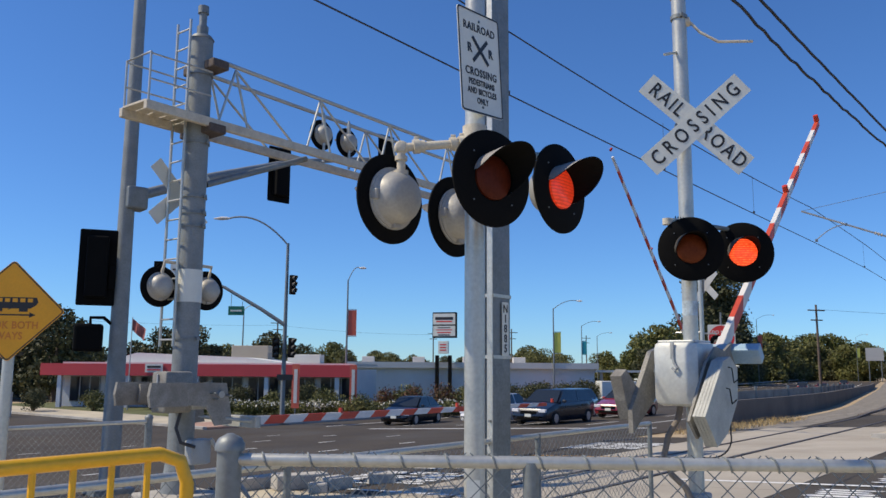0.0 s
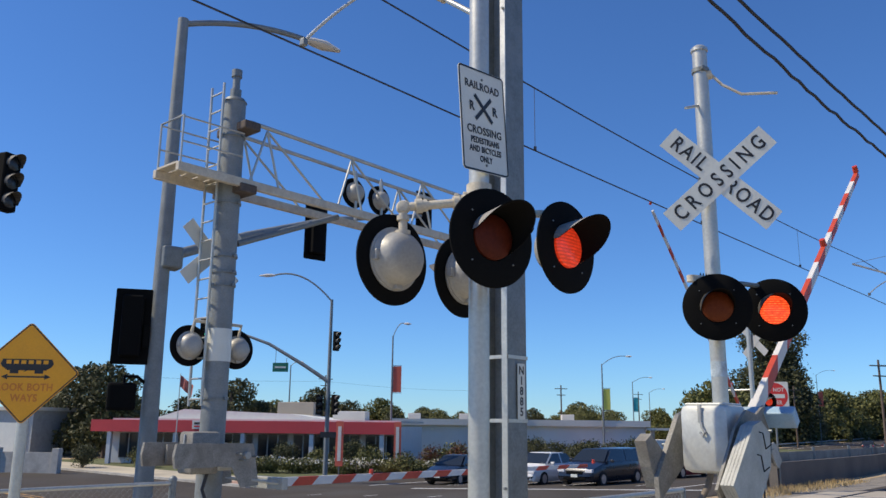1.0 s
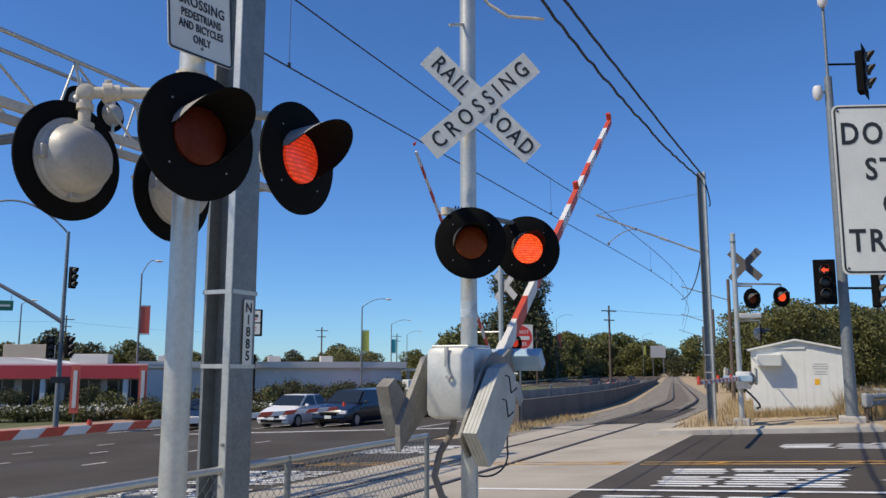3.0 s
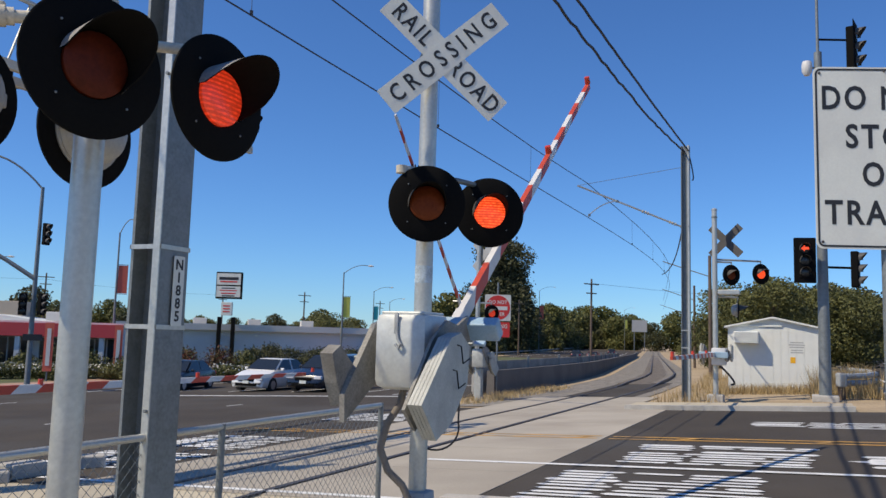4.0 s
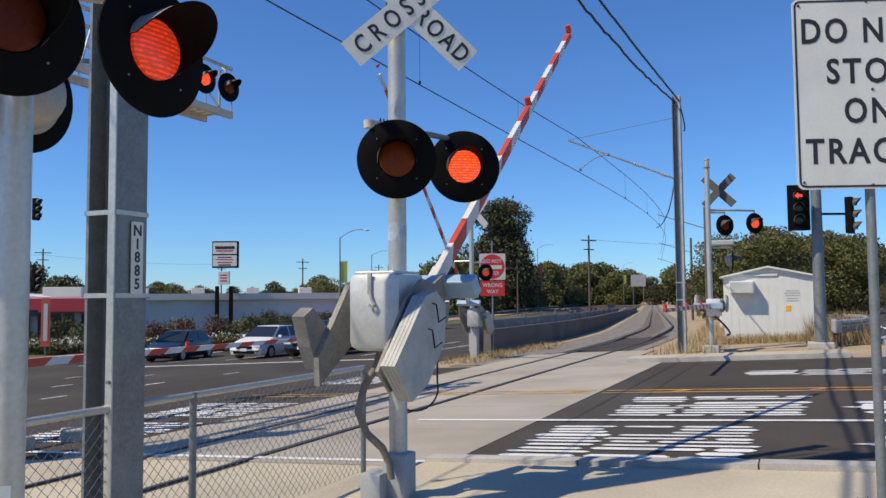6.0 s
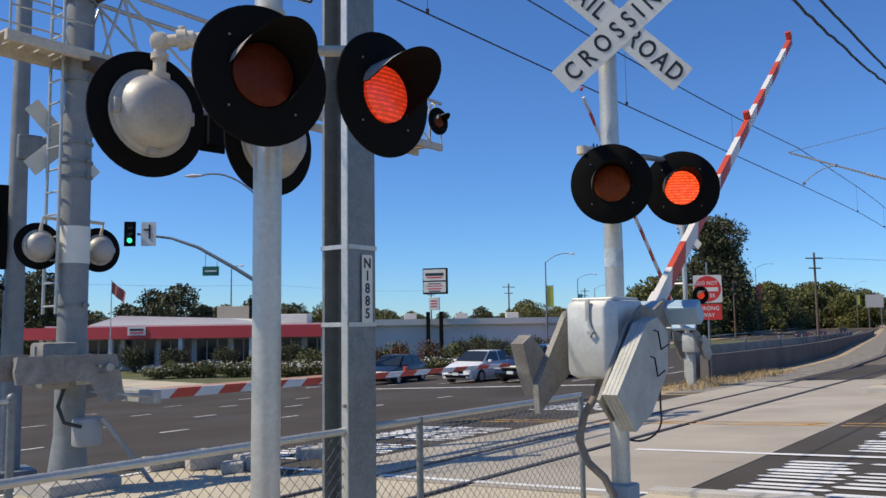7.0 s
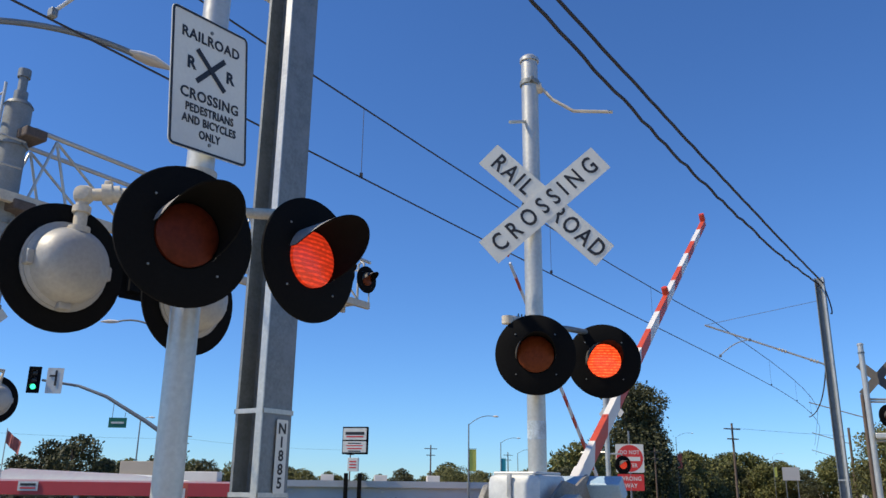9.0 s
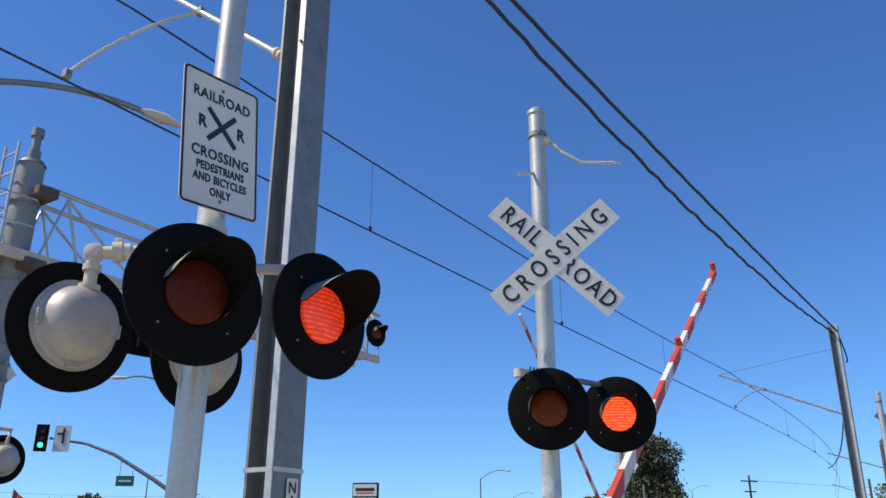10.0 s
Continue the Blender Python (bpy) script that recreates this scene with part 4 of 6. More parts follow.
        for yy, zz in ((-0.15, 0.02), (-0.1, -0.06), (0.12, -0.02)):
            bm = tube(bmesh.new(), (sx * 1.0, yy, zz), (sx * 1.42, yy, zz), 0.013, seg=8)
            bmesh.ops.transform(bm, matrix=rot, verts=bm.verts)
            part("bolt", bm, M["galv"], g)
    bm = bmesh.new()
    tube(bm, (-0.40, 0, 0), (0.40, 0, 0), 0.05, seg=14)
    part("shaft", bm, M["plate"], g, smooth=True)
    bm = box(bmesh.new(), (ax, start - 0.08, arm_z), (0.80, 0.11, 0.17), bevel=0.012)
    bmesh.ops.transform(bm, matrix=rot, verts=bm.verts)
    part("yoke", bm, M["plate" if slim else "pale_blue"], g, "" if slim else "pale blue painted crossbar")
    bm = box(bmesh.new(), (ax, start + 0.02, arm_z), (0.085, 0.20, 0.15), bevel=0.012)
    bmesh.ops.transform(bm, matrix=rot, verts=bm.verts)
    part("arm_clamp", bm, M["arm_white"], g)
    if slim:
        for sx in (-0.33, 0.33):
            part("link", tube(bmesh.new(), (sx, 0.12, -0.34), (sx * 0.9, 0.7, arm_z), 0.025, seg=8), M["plate"], g)
    return g


mat_lamp = mat("gate_lamp_red", (0.55, 0.05, 0.02), 0.35, var=0.1)
gate("gate", street(2.20, 7.75, 1.78), 37.5, 5.7, "red and white striped gate arm half lowered with steel counterweights", start=0.48, arm_z=-0.08, ax=0.2)

# ---------------------------------------------------------------- cantilever signal mast with ladder, walkway and gate
DX, DY = -3.99, 12.02
zD = gz(DX, DY)
dm = thing("cantilever_mast", street(DX, DY, 0), "thick grey steel mast with a ladder and cantilevered walkway", "signal mast")
bm = bmesh.new()
tube(bm, (0, 0, zD + 0.1), (0, 0, 6.9), 0.19, 0.175, seg=32)
tube(bm, (0, 0, zD + 0.1), (0, 0, zD + 0.7), 0.26, 0.19, seg=32)
part("pole", bm, M["pole_grey"], dm, smooth=True)
bm = bmesh.new()
tube(bm, (0, 0, 6.9), (0, 0, 6.96), 0.19, 0.15, seg=24)
tube(bm, (0, 0, 6.96), (0, 0, 7.12), 0.09, seg=16)
tube(bm, (0, 0, 7.12), (0, 0, 7.36), 0.06, seg=16)
tube(bm, (0, 0, 7.34), (0, 0, 7.46), 0.085, seg=16)
part("finial", bm, M["galv"], dm, smooth=True)
bm = tube(bmesh.new(), (0, 0, 2.76), (0, 0, 3.25), 0.1925, 0.1915, seg=32)
part("painted_band", bm, M["sign_white"], dm, "white painted patch", smooth=True)
for z in (2.2, 3.9, 4.1, 4.35, 5.2, 6.3):
    bm = tube(bmesh.new(), (0, 0, z), (0, 0, z + 0.035), 0.2, seg=24)
    box(bm, (0.21, 0.05, z + 0.018), (0.05, 0.05, 0.05), bevel=0.005)
    part("band", bm, M["galv"], dm)
box_ = box(bmesh.new(), (0.02, 0, zD + 0.02), (0.95, 0.95, 0.3), bevel=0.03)
part("foundation", box_, M["kerb"], dm)
# ladder on the side towards the street corner
for sx in (-0.17, 0.17):
    bm = tube(bmesh.new(), (-0.12 + sx, -0.25, 2.1), (-0.12 + sx, -0.25, 7.15), 0.022, seg=8)
    part("ladder_rail", bm, M["alu"], dm)
for i in range(17):
    bm = tube(bmesh.new(), (-0.29, -0.25, 2.2 + 0.3 * i), (0.05, -0.25, 2.2 + 0.3 * i), 0.014, seg=8)
    part("ladder_rung", bm, M["alu"], dm)
# walkway truss along the track
L = 7.45
for sx in (-0.32, 0.32):
    bm = box(bmesh.new(), (sx, (L - 1.1) / 2, 5.5), (0.09, L + 1.1, 0.14), bevel=0.012)
    part("walkway_beam", bm, M["cream"], dm)
    bm = tube(bmesh.new(), (sx, 0.1, 6.52), (sx, L, 6.42), 0.035, seg=10)
    part("top_chord", bm, M["alu"], dm, smooth=True)
    for i in range(4):
        y = 0.15 + 1.82 * i
        for y0, a, y1, b in ((y, 5.55, y + 0.28, 6.46), (y + 0.56, 5.55, y + 0.28, 6.46), (y + 0.28, 6.46, y + 1.5, 5.55)):
            if sx > 0 or i % 2 == 0:
                part("brace", tube(bmesh.new(), (sx, y0, a), (sx, y1, b), 0.02, seg=8), M["alu"], dm)
bm = bmesh.new()
for i in list(range(6)) + list(range(38, 43)):
    box(bm, (0, -1.0 + 0.2 * i, 5.575), (0.58, 0.17, 0.03))
part("grating", bm, M["cream"], dm, "cream walkway grating")["kind"] = "stuff"
for y in (-1.05, L):
    bm = bmesh.new()
    pipe(bm, [(-0.32, y, 5.55), (-0.32, y, 6.3), (0.32, y, 6.3), (0.32, y, 5.55)], 0.018, 8)
    part("end_rail", bm, M["alu"], dm, smooth=True)
for sx in (-0.32, 0.32):
    bm = tube(bmesh.new(), (sx, -1.05, 6.28), (sx, 0, 6.3), 0.014, seg=8)
    part("hand_rail", bm, M["alu"], dm)
    bm = tube(bmesh.new(), (sx, -1.05, 5.9), (sx, 0, 5.92), 0.014, seg=8)
    part("hand_rail", bm, M["alu"], dm)
for z in (5.42, 6.45):
    bm = box(bmesh.new(), (0, 0.1, z), (0.8, 0.3, 0.14), bevel=0.02)
    part("clamp", bm, M["rust"], dm)
bm = tube(bmesh.new(), (0.05, 0.18, 4.6), (0.05, 2.2, 5.44), 0.05, seg=12)
part("strut", bm, M["galv"], dm, smooth=True)
# flashers on the walkway and on the mast
for y, yaw, lens in ((2.7, -90, "lens_off"), (3.35, -90, "lens_off"), (6.6, 84, "lens_on"), (7.3, 84, "lens_off")):
    xx = 0.36 if yaw > 0 else -0.1
    bm = pipe(bmesh.new(), [(xx * 0.4, y, 5.5), (xx * 0.4, y, 6.36), (xx * 0.6, y, 6.42), (xx * 0.8, y, 6.36), (xx * 0.8, y, 6.2)], 0.025, 8)
    part("hanger", bm, M["alu"], dm, smooth=True)
    head("flasher", dm, facing(xx, y, 6.02, yaw), M[lens], size=0.56)
for y in (-0.40, 0.42):
    head("flasher", dm, facing(-0.15, y, 2.98, -92), M["lens_off"])
    bm = pipe(bmesh.new(), [(0, 0, 3.34), (-0.05, y, 3.34), (-0.1, y, 3.2), (-0.1, y, 3.08)], 0.025, 8)
    part("arm", bm, M["cream"], dm, smooth=True)
xb = thing("crossbuck", street(DX - 0.28, DY + 0.2, 4.45, -90), "white crossbuck seen from behind on the grey mast", "sign")
for sgn in (1, -1):
    blade = part("blade", prism(bmesh.new(), rounded(1.25, 0.235, 0.006, 2), 0.004), M["sign_white"], xb)
    blade.matrix_local = pose(0, 0.004 * sgn, 0, 0, 44 * sgn, 0)
# gate and mechanism
bxm = thing("gate_mechanism", street(-4.02, 11.62, 0), "silver gate mechanism box on the thick mast", "gate mechanism")
part("case", box(bmesh.new(), (0, 0, 1.45), (0.36, 0.46, 0.58), bevel=0.045), M["dull_plate"], bxm, smooth=True)
part("latch", box(bmesh.new(), (0.0, -0.24, 1.62), (0.03, 0.03, 0.16), bevel=0.008), M["greypaint"], bxm)
bm = pipe(bmesh.new(), [(0.1, 0.1, 1.2), (0.14, 0.0, 0.95), (0.2, 0.05, 0.75), (0.25, 0.25, 0.68)], 0.025, 8)
part("conduit", bm, M["wire"], bxm, smooth=True)
part("mounting", box(bmesh.new(), (0.05, 0.35, 1.35), (0.3, 0.3, 0.3), bevel=0.03), M["plate"], bxm)
jb = thing("junction_box", street(-3.68, 11.85, 0.60), "grey rounded junction box on the thick mast", "junction box")
part("case", box(bmesh.new(), (0, 0, 0), (0.2, 0.34, 0.36), bevel=0.04), M["greypaint"], jb, smooth=True)
gate("gate", street(-3.62, 11.86, 1.42), 0.0, 9.2, "red and white striped gate arm lowered across the street", arm_z=-0.42, slim=True, start=0.75, plates=2)

# ---------------------------------------------------------------- street light with traffic signals
zE = gz(-5.72, 13.76)


def signal_head(parent, m, lit=None, plate=True, label=""):
    """Three-section traffic signal with hoods; front to -y."""
    h = new("signal_head")
    h.parent, h.matrix_local = parent, m
    if label:
        h["label"] = label
    part("housing", box(bmesh.new(), (0, 0.08, 0), (0.34, 0.2, 1.04), bevel=0.03), M["black"], h)
    if plate:
        part("backplate", prism(bmesh.new(), rounded(0.6, 1.3, 0.03), 0.004, pose(0, 0.0, 0)), M["black"], h)
    for i, col in enumerate(("red", "amber", "green")):
        z = 0.34 - 0.34 * i
        material = M["lens_on"] if lit == col == "red" else M["green_on"] if lit == col == "green" else M["lens_dark"]
        bm = lathe(bmesh.new(), [(0.13, -0.025), (0.13, -0.035), (0.07, -0.05), (0, -0.054)], pose(0, 0, z), 20)
        part("lens", bm, material, h, smooth=True)
        bm = bmesh.new()
        n = 12
        row = []
        for k in range(n + 1):
            a = radians(-25 + 230 * k / n)
            row.append([bm.verts.new((0.145 * math.cos(a), -0.02, z + 0.145 * math.sin(a))), bm.verts.new((0.145 * math.cos(a), -0.1 - 0.14 * max(0, math.sin(a)), z + 0.145 * math.sin(a)))])
        for a, b in zip(row, row[1:]):
            bm.faces.new((a[0], b[0], b[1], a[1]))
        part("hood", bm, M["visor"], h, smooth=True)
    return h


def street_lamp(m, height, arm, label, r=0.11, head_len=0.7, rise=0.5, material="galv", group="street lamps"):
    t = thing("street_lamp", m, label, "street lamp", group)
    part("pole", tube(bmesh.new(), (0, 0, 0), (0, 0, height), r, r * 0.6, seg=18), M[material], t, smooth=True)
    bm = pipe(bmesh.new(), arc((0, 0, height - 0.1), (arm, 0, height + rise), (0, 0, rise * 0.45), 10), r * 0.36, 8)
    part("arm", bm, M[material], t, smooth=True)
    bm = bmesh.new()
    s = 1 if arm > 0 else -1
    pipe(bm, [(arm - 0.1 * s, 0, height + rise), (arm + 0.1 * s, 0, height + rise + 0.01), (arm + head_len * 0.5 * s, 0, height + rise), (arm + head_len * s, 0, height + rise - 0.03)], [0.06, 0.13, 0.16, 0.05], 12)
    bmesh.ops.scale(bm, vec=(1, 1, 0.6), space=Matrix.Translation((0, 0, -height - rise)), verts=bm.verts)
    part("lamp_head", bm, M["roof_grey"], t, "pale grey lamp head", smooth=True)
    bm = box(bmesh.new(), (0, 0, 0.05), (r * 4, r * 4, 0.12), bevel=0.02)
    part("base", bm, M["galv"], t)
    return t


el = street_lamp(pose(-5.72, 13.76, zE, 0, 0, 40), 9.35 - zE, 2.6, "tall grey street lamp carrying traffic signals", 0.165, 0.75, 0.35, "pole_grey")
inv = el.matrix_basis.inverted()
bm = pipe(bmesh.new(), [inv @ Vector(p) for p in ((-5.72, 13.76, 4.72), (-4.9, 15.8, 5.6), (-3.9, 18.3, 6.55), (-2.9, 20.6, 7.25), (-1.9, 22.9, 7.85))], [0.1, 0.09, 0.075, 0.065, 0.055], 12)
part("mast_arm", bm, M["pole_grey"], el, smooth=True)
part("arm_clamp", box(bmesh.new(), inv @ Vector((-5.6, 13.8, 4.72)), (0.36, 0.36, 0.4), bevel=0.04), M["galv"], el)
for p in ((-4.05, 18.25, 6.25), (-1.95, 22.8, 7.9)):
    signal_head(el, inv @ pose(*p, 0, 0, 225))
lsp = thing("traffic_signal_pole", pose(-9.1, 13.2, gz(-9.1, 13.2)), "grey pole with a black traffic signal beside the highway", "traffic signal")
part("pole", tube(bmesh.new(), (0, 0, 0), (0, 0, 7.4), 0.1, 0.08, seg=16), M["pole_grey"], lsp, smooth=True)
signal_head(lsp, lsp.matrix_basis.inverted() @ pose(-8.3, 13.1, 5.95, 0, 0, 72), None, False)
part("bracket", tube(bmesh.new(), (0, 0, 6.8), (0.75, -0.1, 6.8), 0.03, seg=8), M["pole_grey"], lsp)
signal_head(el, inv @ pose(-6.05, 13.5, 3.47, 0, 0, 200))
pb = part("pedestrian_signal", box(bmesh.new(), (0, 0, 0), (0.46, 0.2, 0.46), bevel=0.05), M["black"], el, "black pedestrian signal box")
pb.matrix_local = inv @ pose(-6.1, 13.45, 2.28, 0, 0, 25)
bm = pipe(bmesh.new(), [inv @ Vector(p) for p in ((-5.8, 13.7, 2.5), (-5.9, 13.55, 2.62), (-6.1, 13.5, 2.62), (-6.1, 13.5, 2.45))], 0.03, 8)
part("bracket", bm, M["black"], el, smooth=True)
part("bracket", box(bmesh.new(), inv @ Vector((-5.85, 13.6, 3.3)), (0.12, 0.12, 0.4), bevel=0.02), M["black"], el)


# ---------------------------------------------------------------- fences
def chain_fence(name, p, q, height, label, posts, rail_r=0.024, cell=0.058, wire=0.0023, lift=0.0, level=None, mesh_mat="galv"):
    p, q = Vector((*p, 0)), Vector((*q, 0))
    f = thing(name, Matrix.Identity(4), label, "fence")
    d = (q - p)
    ln = d.length
    d.normalize()

    def at(s, h):
        v = p + d * s
        if level is None:
            return Vector((v.x, v.y, gz(v.x, v.y) + lift + h))
        return Vector((v.x, v.y, level + h))
    for s, r, extra in posts:
        bm = tube(bmesh.new(), at(s, -0.05), at(s, height + extra), r, seg=14)
        if extra > 0.02:
            e = at(s, height + extra)
            pipe(bm, [e, e + Vector((0, 0, 0.02)), e + Vector((0, 0, r)), e + Vector((0, 0, r * 1.35))], [r * 1.2, r * 1.2, r * 0.9, r * 0.25], 14)
        part("post", bm, M["galv"], f, smooth=True)
    bm = pipe(bmesh.new(), [at(ln * i / 8, height) for i in range(9)], rail_r, 10)
    part("top_rail", bm, M["alu"], f, smooth=True)
    # woven wire, both diagonals, each strand zigzags in depth
    verts, faces = [], []
    side = Vector((-d.y, d.x, 0))
    step = cell * 1.41
    h0, h1 = 0.04, height + 0.03
    k = -int(h1 / step) - 1
    while k * step < ln:
        for sgn in (1, -1):
            s0 = k * step if sgn > 0 else k * step + (h1 - h0)
            a, b = (h0, s0), (h1, s0 + sgn * (h1 - h0))
            t0, t1 = 0.0, 1.0
            for e0, e1 in ((a[1], b[1]),):
                if e1 != e0:
                    ta, tb = (0 - e0) / (e1 - e0), (ln - e0) / (e1 - e0)
                    t0, t1 = max(t0, min(ta, tb)), min(t1, max(ta, tb))
            if t1 - t0 > 0.01:
                A = at(a[1] + (b[1] - a[1]) * t0, a[0] + (b[0] - a[0]) * t0) + side * 0.003 * sgn
                B = at(a[1] + (b[1] - a[1]) * t1, a[0] + (b[0] - a[0]) * t1) + side * 0.003 * sgn
                ax = (B - A).normalized()
                u = side * wire
                w = ax.cross(side) * wire
                n = len(verts)
                for c in (A, B):
                    verts += [c + u, c - u * 0.5 + w * 0.87, c - u * 0.5 - w * 0.87]
                faces += [(n, n + 1, n + 4, n + 3), (n + 1, n + 2, n + 5, n + 4), (n + 2, n, n + 3, n + 5)]
        k += 1
    me = bpy.data.meshes.new("wire_mesh")
    me.from_pydata(verts, [], faces)
    me.materials.append(M[mesh_mat])
    ob = new("wire_mesh", me)
    ob.parent = f
    ob["kind"] = "stuff"
    return f


fd = Vector((0.6112, 0.7915))
f0 = Vector((0.746, 7.413))
pa, pb2 = f0 - fd * 6.4, f0 + fd * 2.4
chain_fence("chain_link_fence", pa, pb2, 1.03, "galvanised chain-link fence with a round top rail beside the track", [(0.5, 0.024, 0.0), (3.45, 0.024, 0.0), (6.4, 0.026, 0.02), (8.8, 0.026, 0.02)], lift=0.0)
nf = chain_fence("chain_link_fence", (-0.80, 2.74), (4.6, 2.60), 1.06, "near galvanised chain-link fence with a wrapped top rail", [(0.0, 0.042, 0.03), (1.02, 0.026, 0.0), (2.9, 0.026, 0.0)], 0.021, level=0.42)
# tie wire wound round the near rail
for i in range(34):
    x = -0.7 + 0.155 * i
    z = 0.42 + 1.06
    bm = bmesh.new()
    pts = [(x + 0.05 * k / 8, 2.74 - 0.026 * (x + 0.8) + 0.024 * math.cos(k * math.tau / 8), z + 0.024 * math.sin(k * math.tau / 8)) for k in range(9)]
    pipe(bm, pts, 0.004, 5)
    part("tie_wire", bm, M["galv"], nf)
chain_fence("chain_link_fence", (-3.9, 10.45), (-3.9 - 0.61 * 7, 10.45 - 0.79 * 7), 1.22, "galvanised chain-link fence beyond the track", [(0.0, 0.045, 0.03), (3.4, 0.03, 0.0), (6.8, 0.03, 0.0)], lift=0.0, mesh_mat="pole_grey", wire=0.0013)

# yellow railing
yr = thing("barrier_railing", Matrix.Identity(4), "bright yellow tubular railing with upright bars", "railing")
y0, y1 = Vector((-1.62, 1.62, 0)), Vector((-0.84, 2.42, 0))
gy = gz(-1, 2) + 0.1
zt = 1.535
dirv = (y1 - y0).normalized()
bm = pipe(bmesh.new(), [y0 + Vector((0, 0, zt - 0.02)), y1 - dirv * 0.09 + Vector((0, 0, zt)), y1 - dirv * 0.025 + Vector((0, 0, zt - 0.025)), y1 + Vector((0, 0, zt - 0.09)), y1 + Vector((0, 0, gy))], 0.021, 12)
part("frame", bm, M["yellow"], yr, smooth=True)
bm = tube(bmesh.new(), y0 + Vector((0, 0, gy + 0.12)), y1 + Vector((0, 0, gy + 0.12)), 0.018, seg=10)
part("bottom_rail", bm, M["yellow"], yr, smooth=True)
for i in range(10):
    q = y0.lerp(y1, (i + 0.4) / 10.6)
    bm = tube(bmesh.new(), q + Vector((0, 0, gy + 0.12)), q + Vector((0, 0, zt - 0.015)), 0.010, seg=8)
    part("bar", bm, M["yellow"], yr, smooth=True)
part("post", tube(bmesh.new(), y0 + Vector((0, 0, gy)), y0 + Vector((0, 0, zt)), 0.021, seg=12), M["yellow"], yr, smooth=True)

# ---------------------------------------------------------------- signs
ds = thing("warning_sign", pose(-3.80, 6.8, 0, 0, 0, 12), "yellow diamond sign with a tram pictogram on a grey post", "sign")
zs = gz(-3.75, 6.8)
part("post", tube(bmesh.new(), (0, 0.03, zs - 0.1), (0, 0.03, 2.3), 0.045, seg=14), M["alu"], ds, smooth=True)
k = 0.60
dia = part("panel", prism(bmesh.new(), rounded(k * 1.03, k * 1.03, 0.035), 0.004), M["sign_yellow"], ds)
dia.matrix_local = pose(0, -0.02, 2.26, 0, 45, 0)
bd = border(ds, k * 1.01, k * 1.01, 0.03, 0.01, 0, M["sign_black"])
bd.matrix_local = pose(0, -0.0235, 2.26, 0, 45, 0)
tram = bmesh.new()
prism(tram, [(-0.20, 0.05), (-0.215, 0.075), (-0.20, 0.115), (0.20, 0.115), (0.215, 0.075), (0.20, 0.05), (0.155, 0.02), (-0.155, 0.02)], 0.001)
tm = part("pictogram", tram, M["sign_black"], ds)
tm.matrix_local = pose(0, -0.0235, 2.26)
for i in range(6):
    wdw = part("pictogram_window", box(bmesh.new(), (-0.15 + 0.06 * i, -0.0245, 2.26 + 0.09), (0.04, 0.001, 0.032)), M["sign_yellow"], ds)
for sx in (-1, 1):
    part("pictogram", box(bmesh.new(), (0.10 * sx, -0.0236, 2.26 + 0.008), (0.07, 0.001, 0.03)), M["sign_black"], ds)
    bm = prism(bmesh.new(), [(0.20 * sx, -0.035), (0.15 * sx, -0.012), (0.15 * sx, -0.058)], 0.001, pose(0, -0.0236, 2.26))
    part("arrow_head", bm, M["sign_black"], ds)
part("arrow_shaft", box(bmesh.new(), (0, -0.0236, 2.26 - 0.035), (0.34, 0.001, 0.012)), M["sign_black"], ds)
part("pictogram", pipe(bmesh.new(), [(-0.02, -0.0236, 2.27), (0.03, -0.0236, 2.295), (0.0, -0.0236, 2.325)], 0.004, 4), M["sign_black"], ds)
faded = mat("faded_orange_print", (0.62, 0.20, 0.02), 0.5, var=0.1)
lettering("wording", "LOOK BOTH", 0.088, ds, faded, pose(0, -0.0235, 2.26 - 0.125), 0.85, 0.002)
lettering("wording", "WAYS", 0.088, ds, faded, pose(0, -0.0235, 2.26 - 0.215), 0.85, 0.002)

dn = thing("stop_warning_sign", pose(4.995, 5.79, 0, 0, 0, -17), "large white sign telling drivers not to stop on tracks", "sign")
zn = gz(5.0, 5.8) + 0.1
SWW, SHH, SZ = 0.945, 1.25, 3.168
part("panel", prism(bmesh.new(), rounded(SWW, SHH, 0.045), 0.005, pose(0, 0, SZ)), M["sign_white"], dn)
bd = border(dn, SWW - 0.024, SHH - 0.024, 0.04, 0.013, 0, M["sign_black"])
bd.matrix_local = pose(0, -0.0045, SZ)
for text, z, sx in (("DO NOT", 0.40, 0.80), ("STOP", 0.134, 0.84), ("ON", -0.126, 0.80), ("TRACKS", -0.388, 0.84)):
    lettering("wording", text, 0.228, dn, M["sign_black"], pose(-0.01, -0.004, SZ + z), sx, 0.0045, space=1.2)
part("post", tube(bmesh.new(), (0, 0.045, zn - 0.1), (0, 0.045, SZ + 0.4), 0.031, seg=14), M["galv"], dn, smooth=True)
for x, z in ((0, 0.6), (0, -0.6), (-0.43, 0.58), (0.43, 0.58), (-0.43, -0.58), (0.43, -0.58), (0.02, 0.02)):
    part("bolt", lathe(bmesh.new(), [(0, -0.010), (0.008, -0.008), (0.010, -0.002)], pose(x, 0, SZ + z), 8), M["rail"], dn)

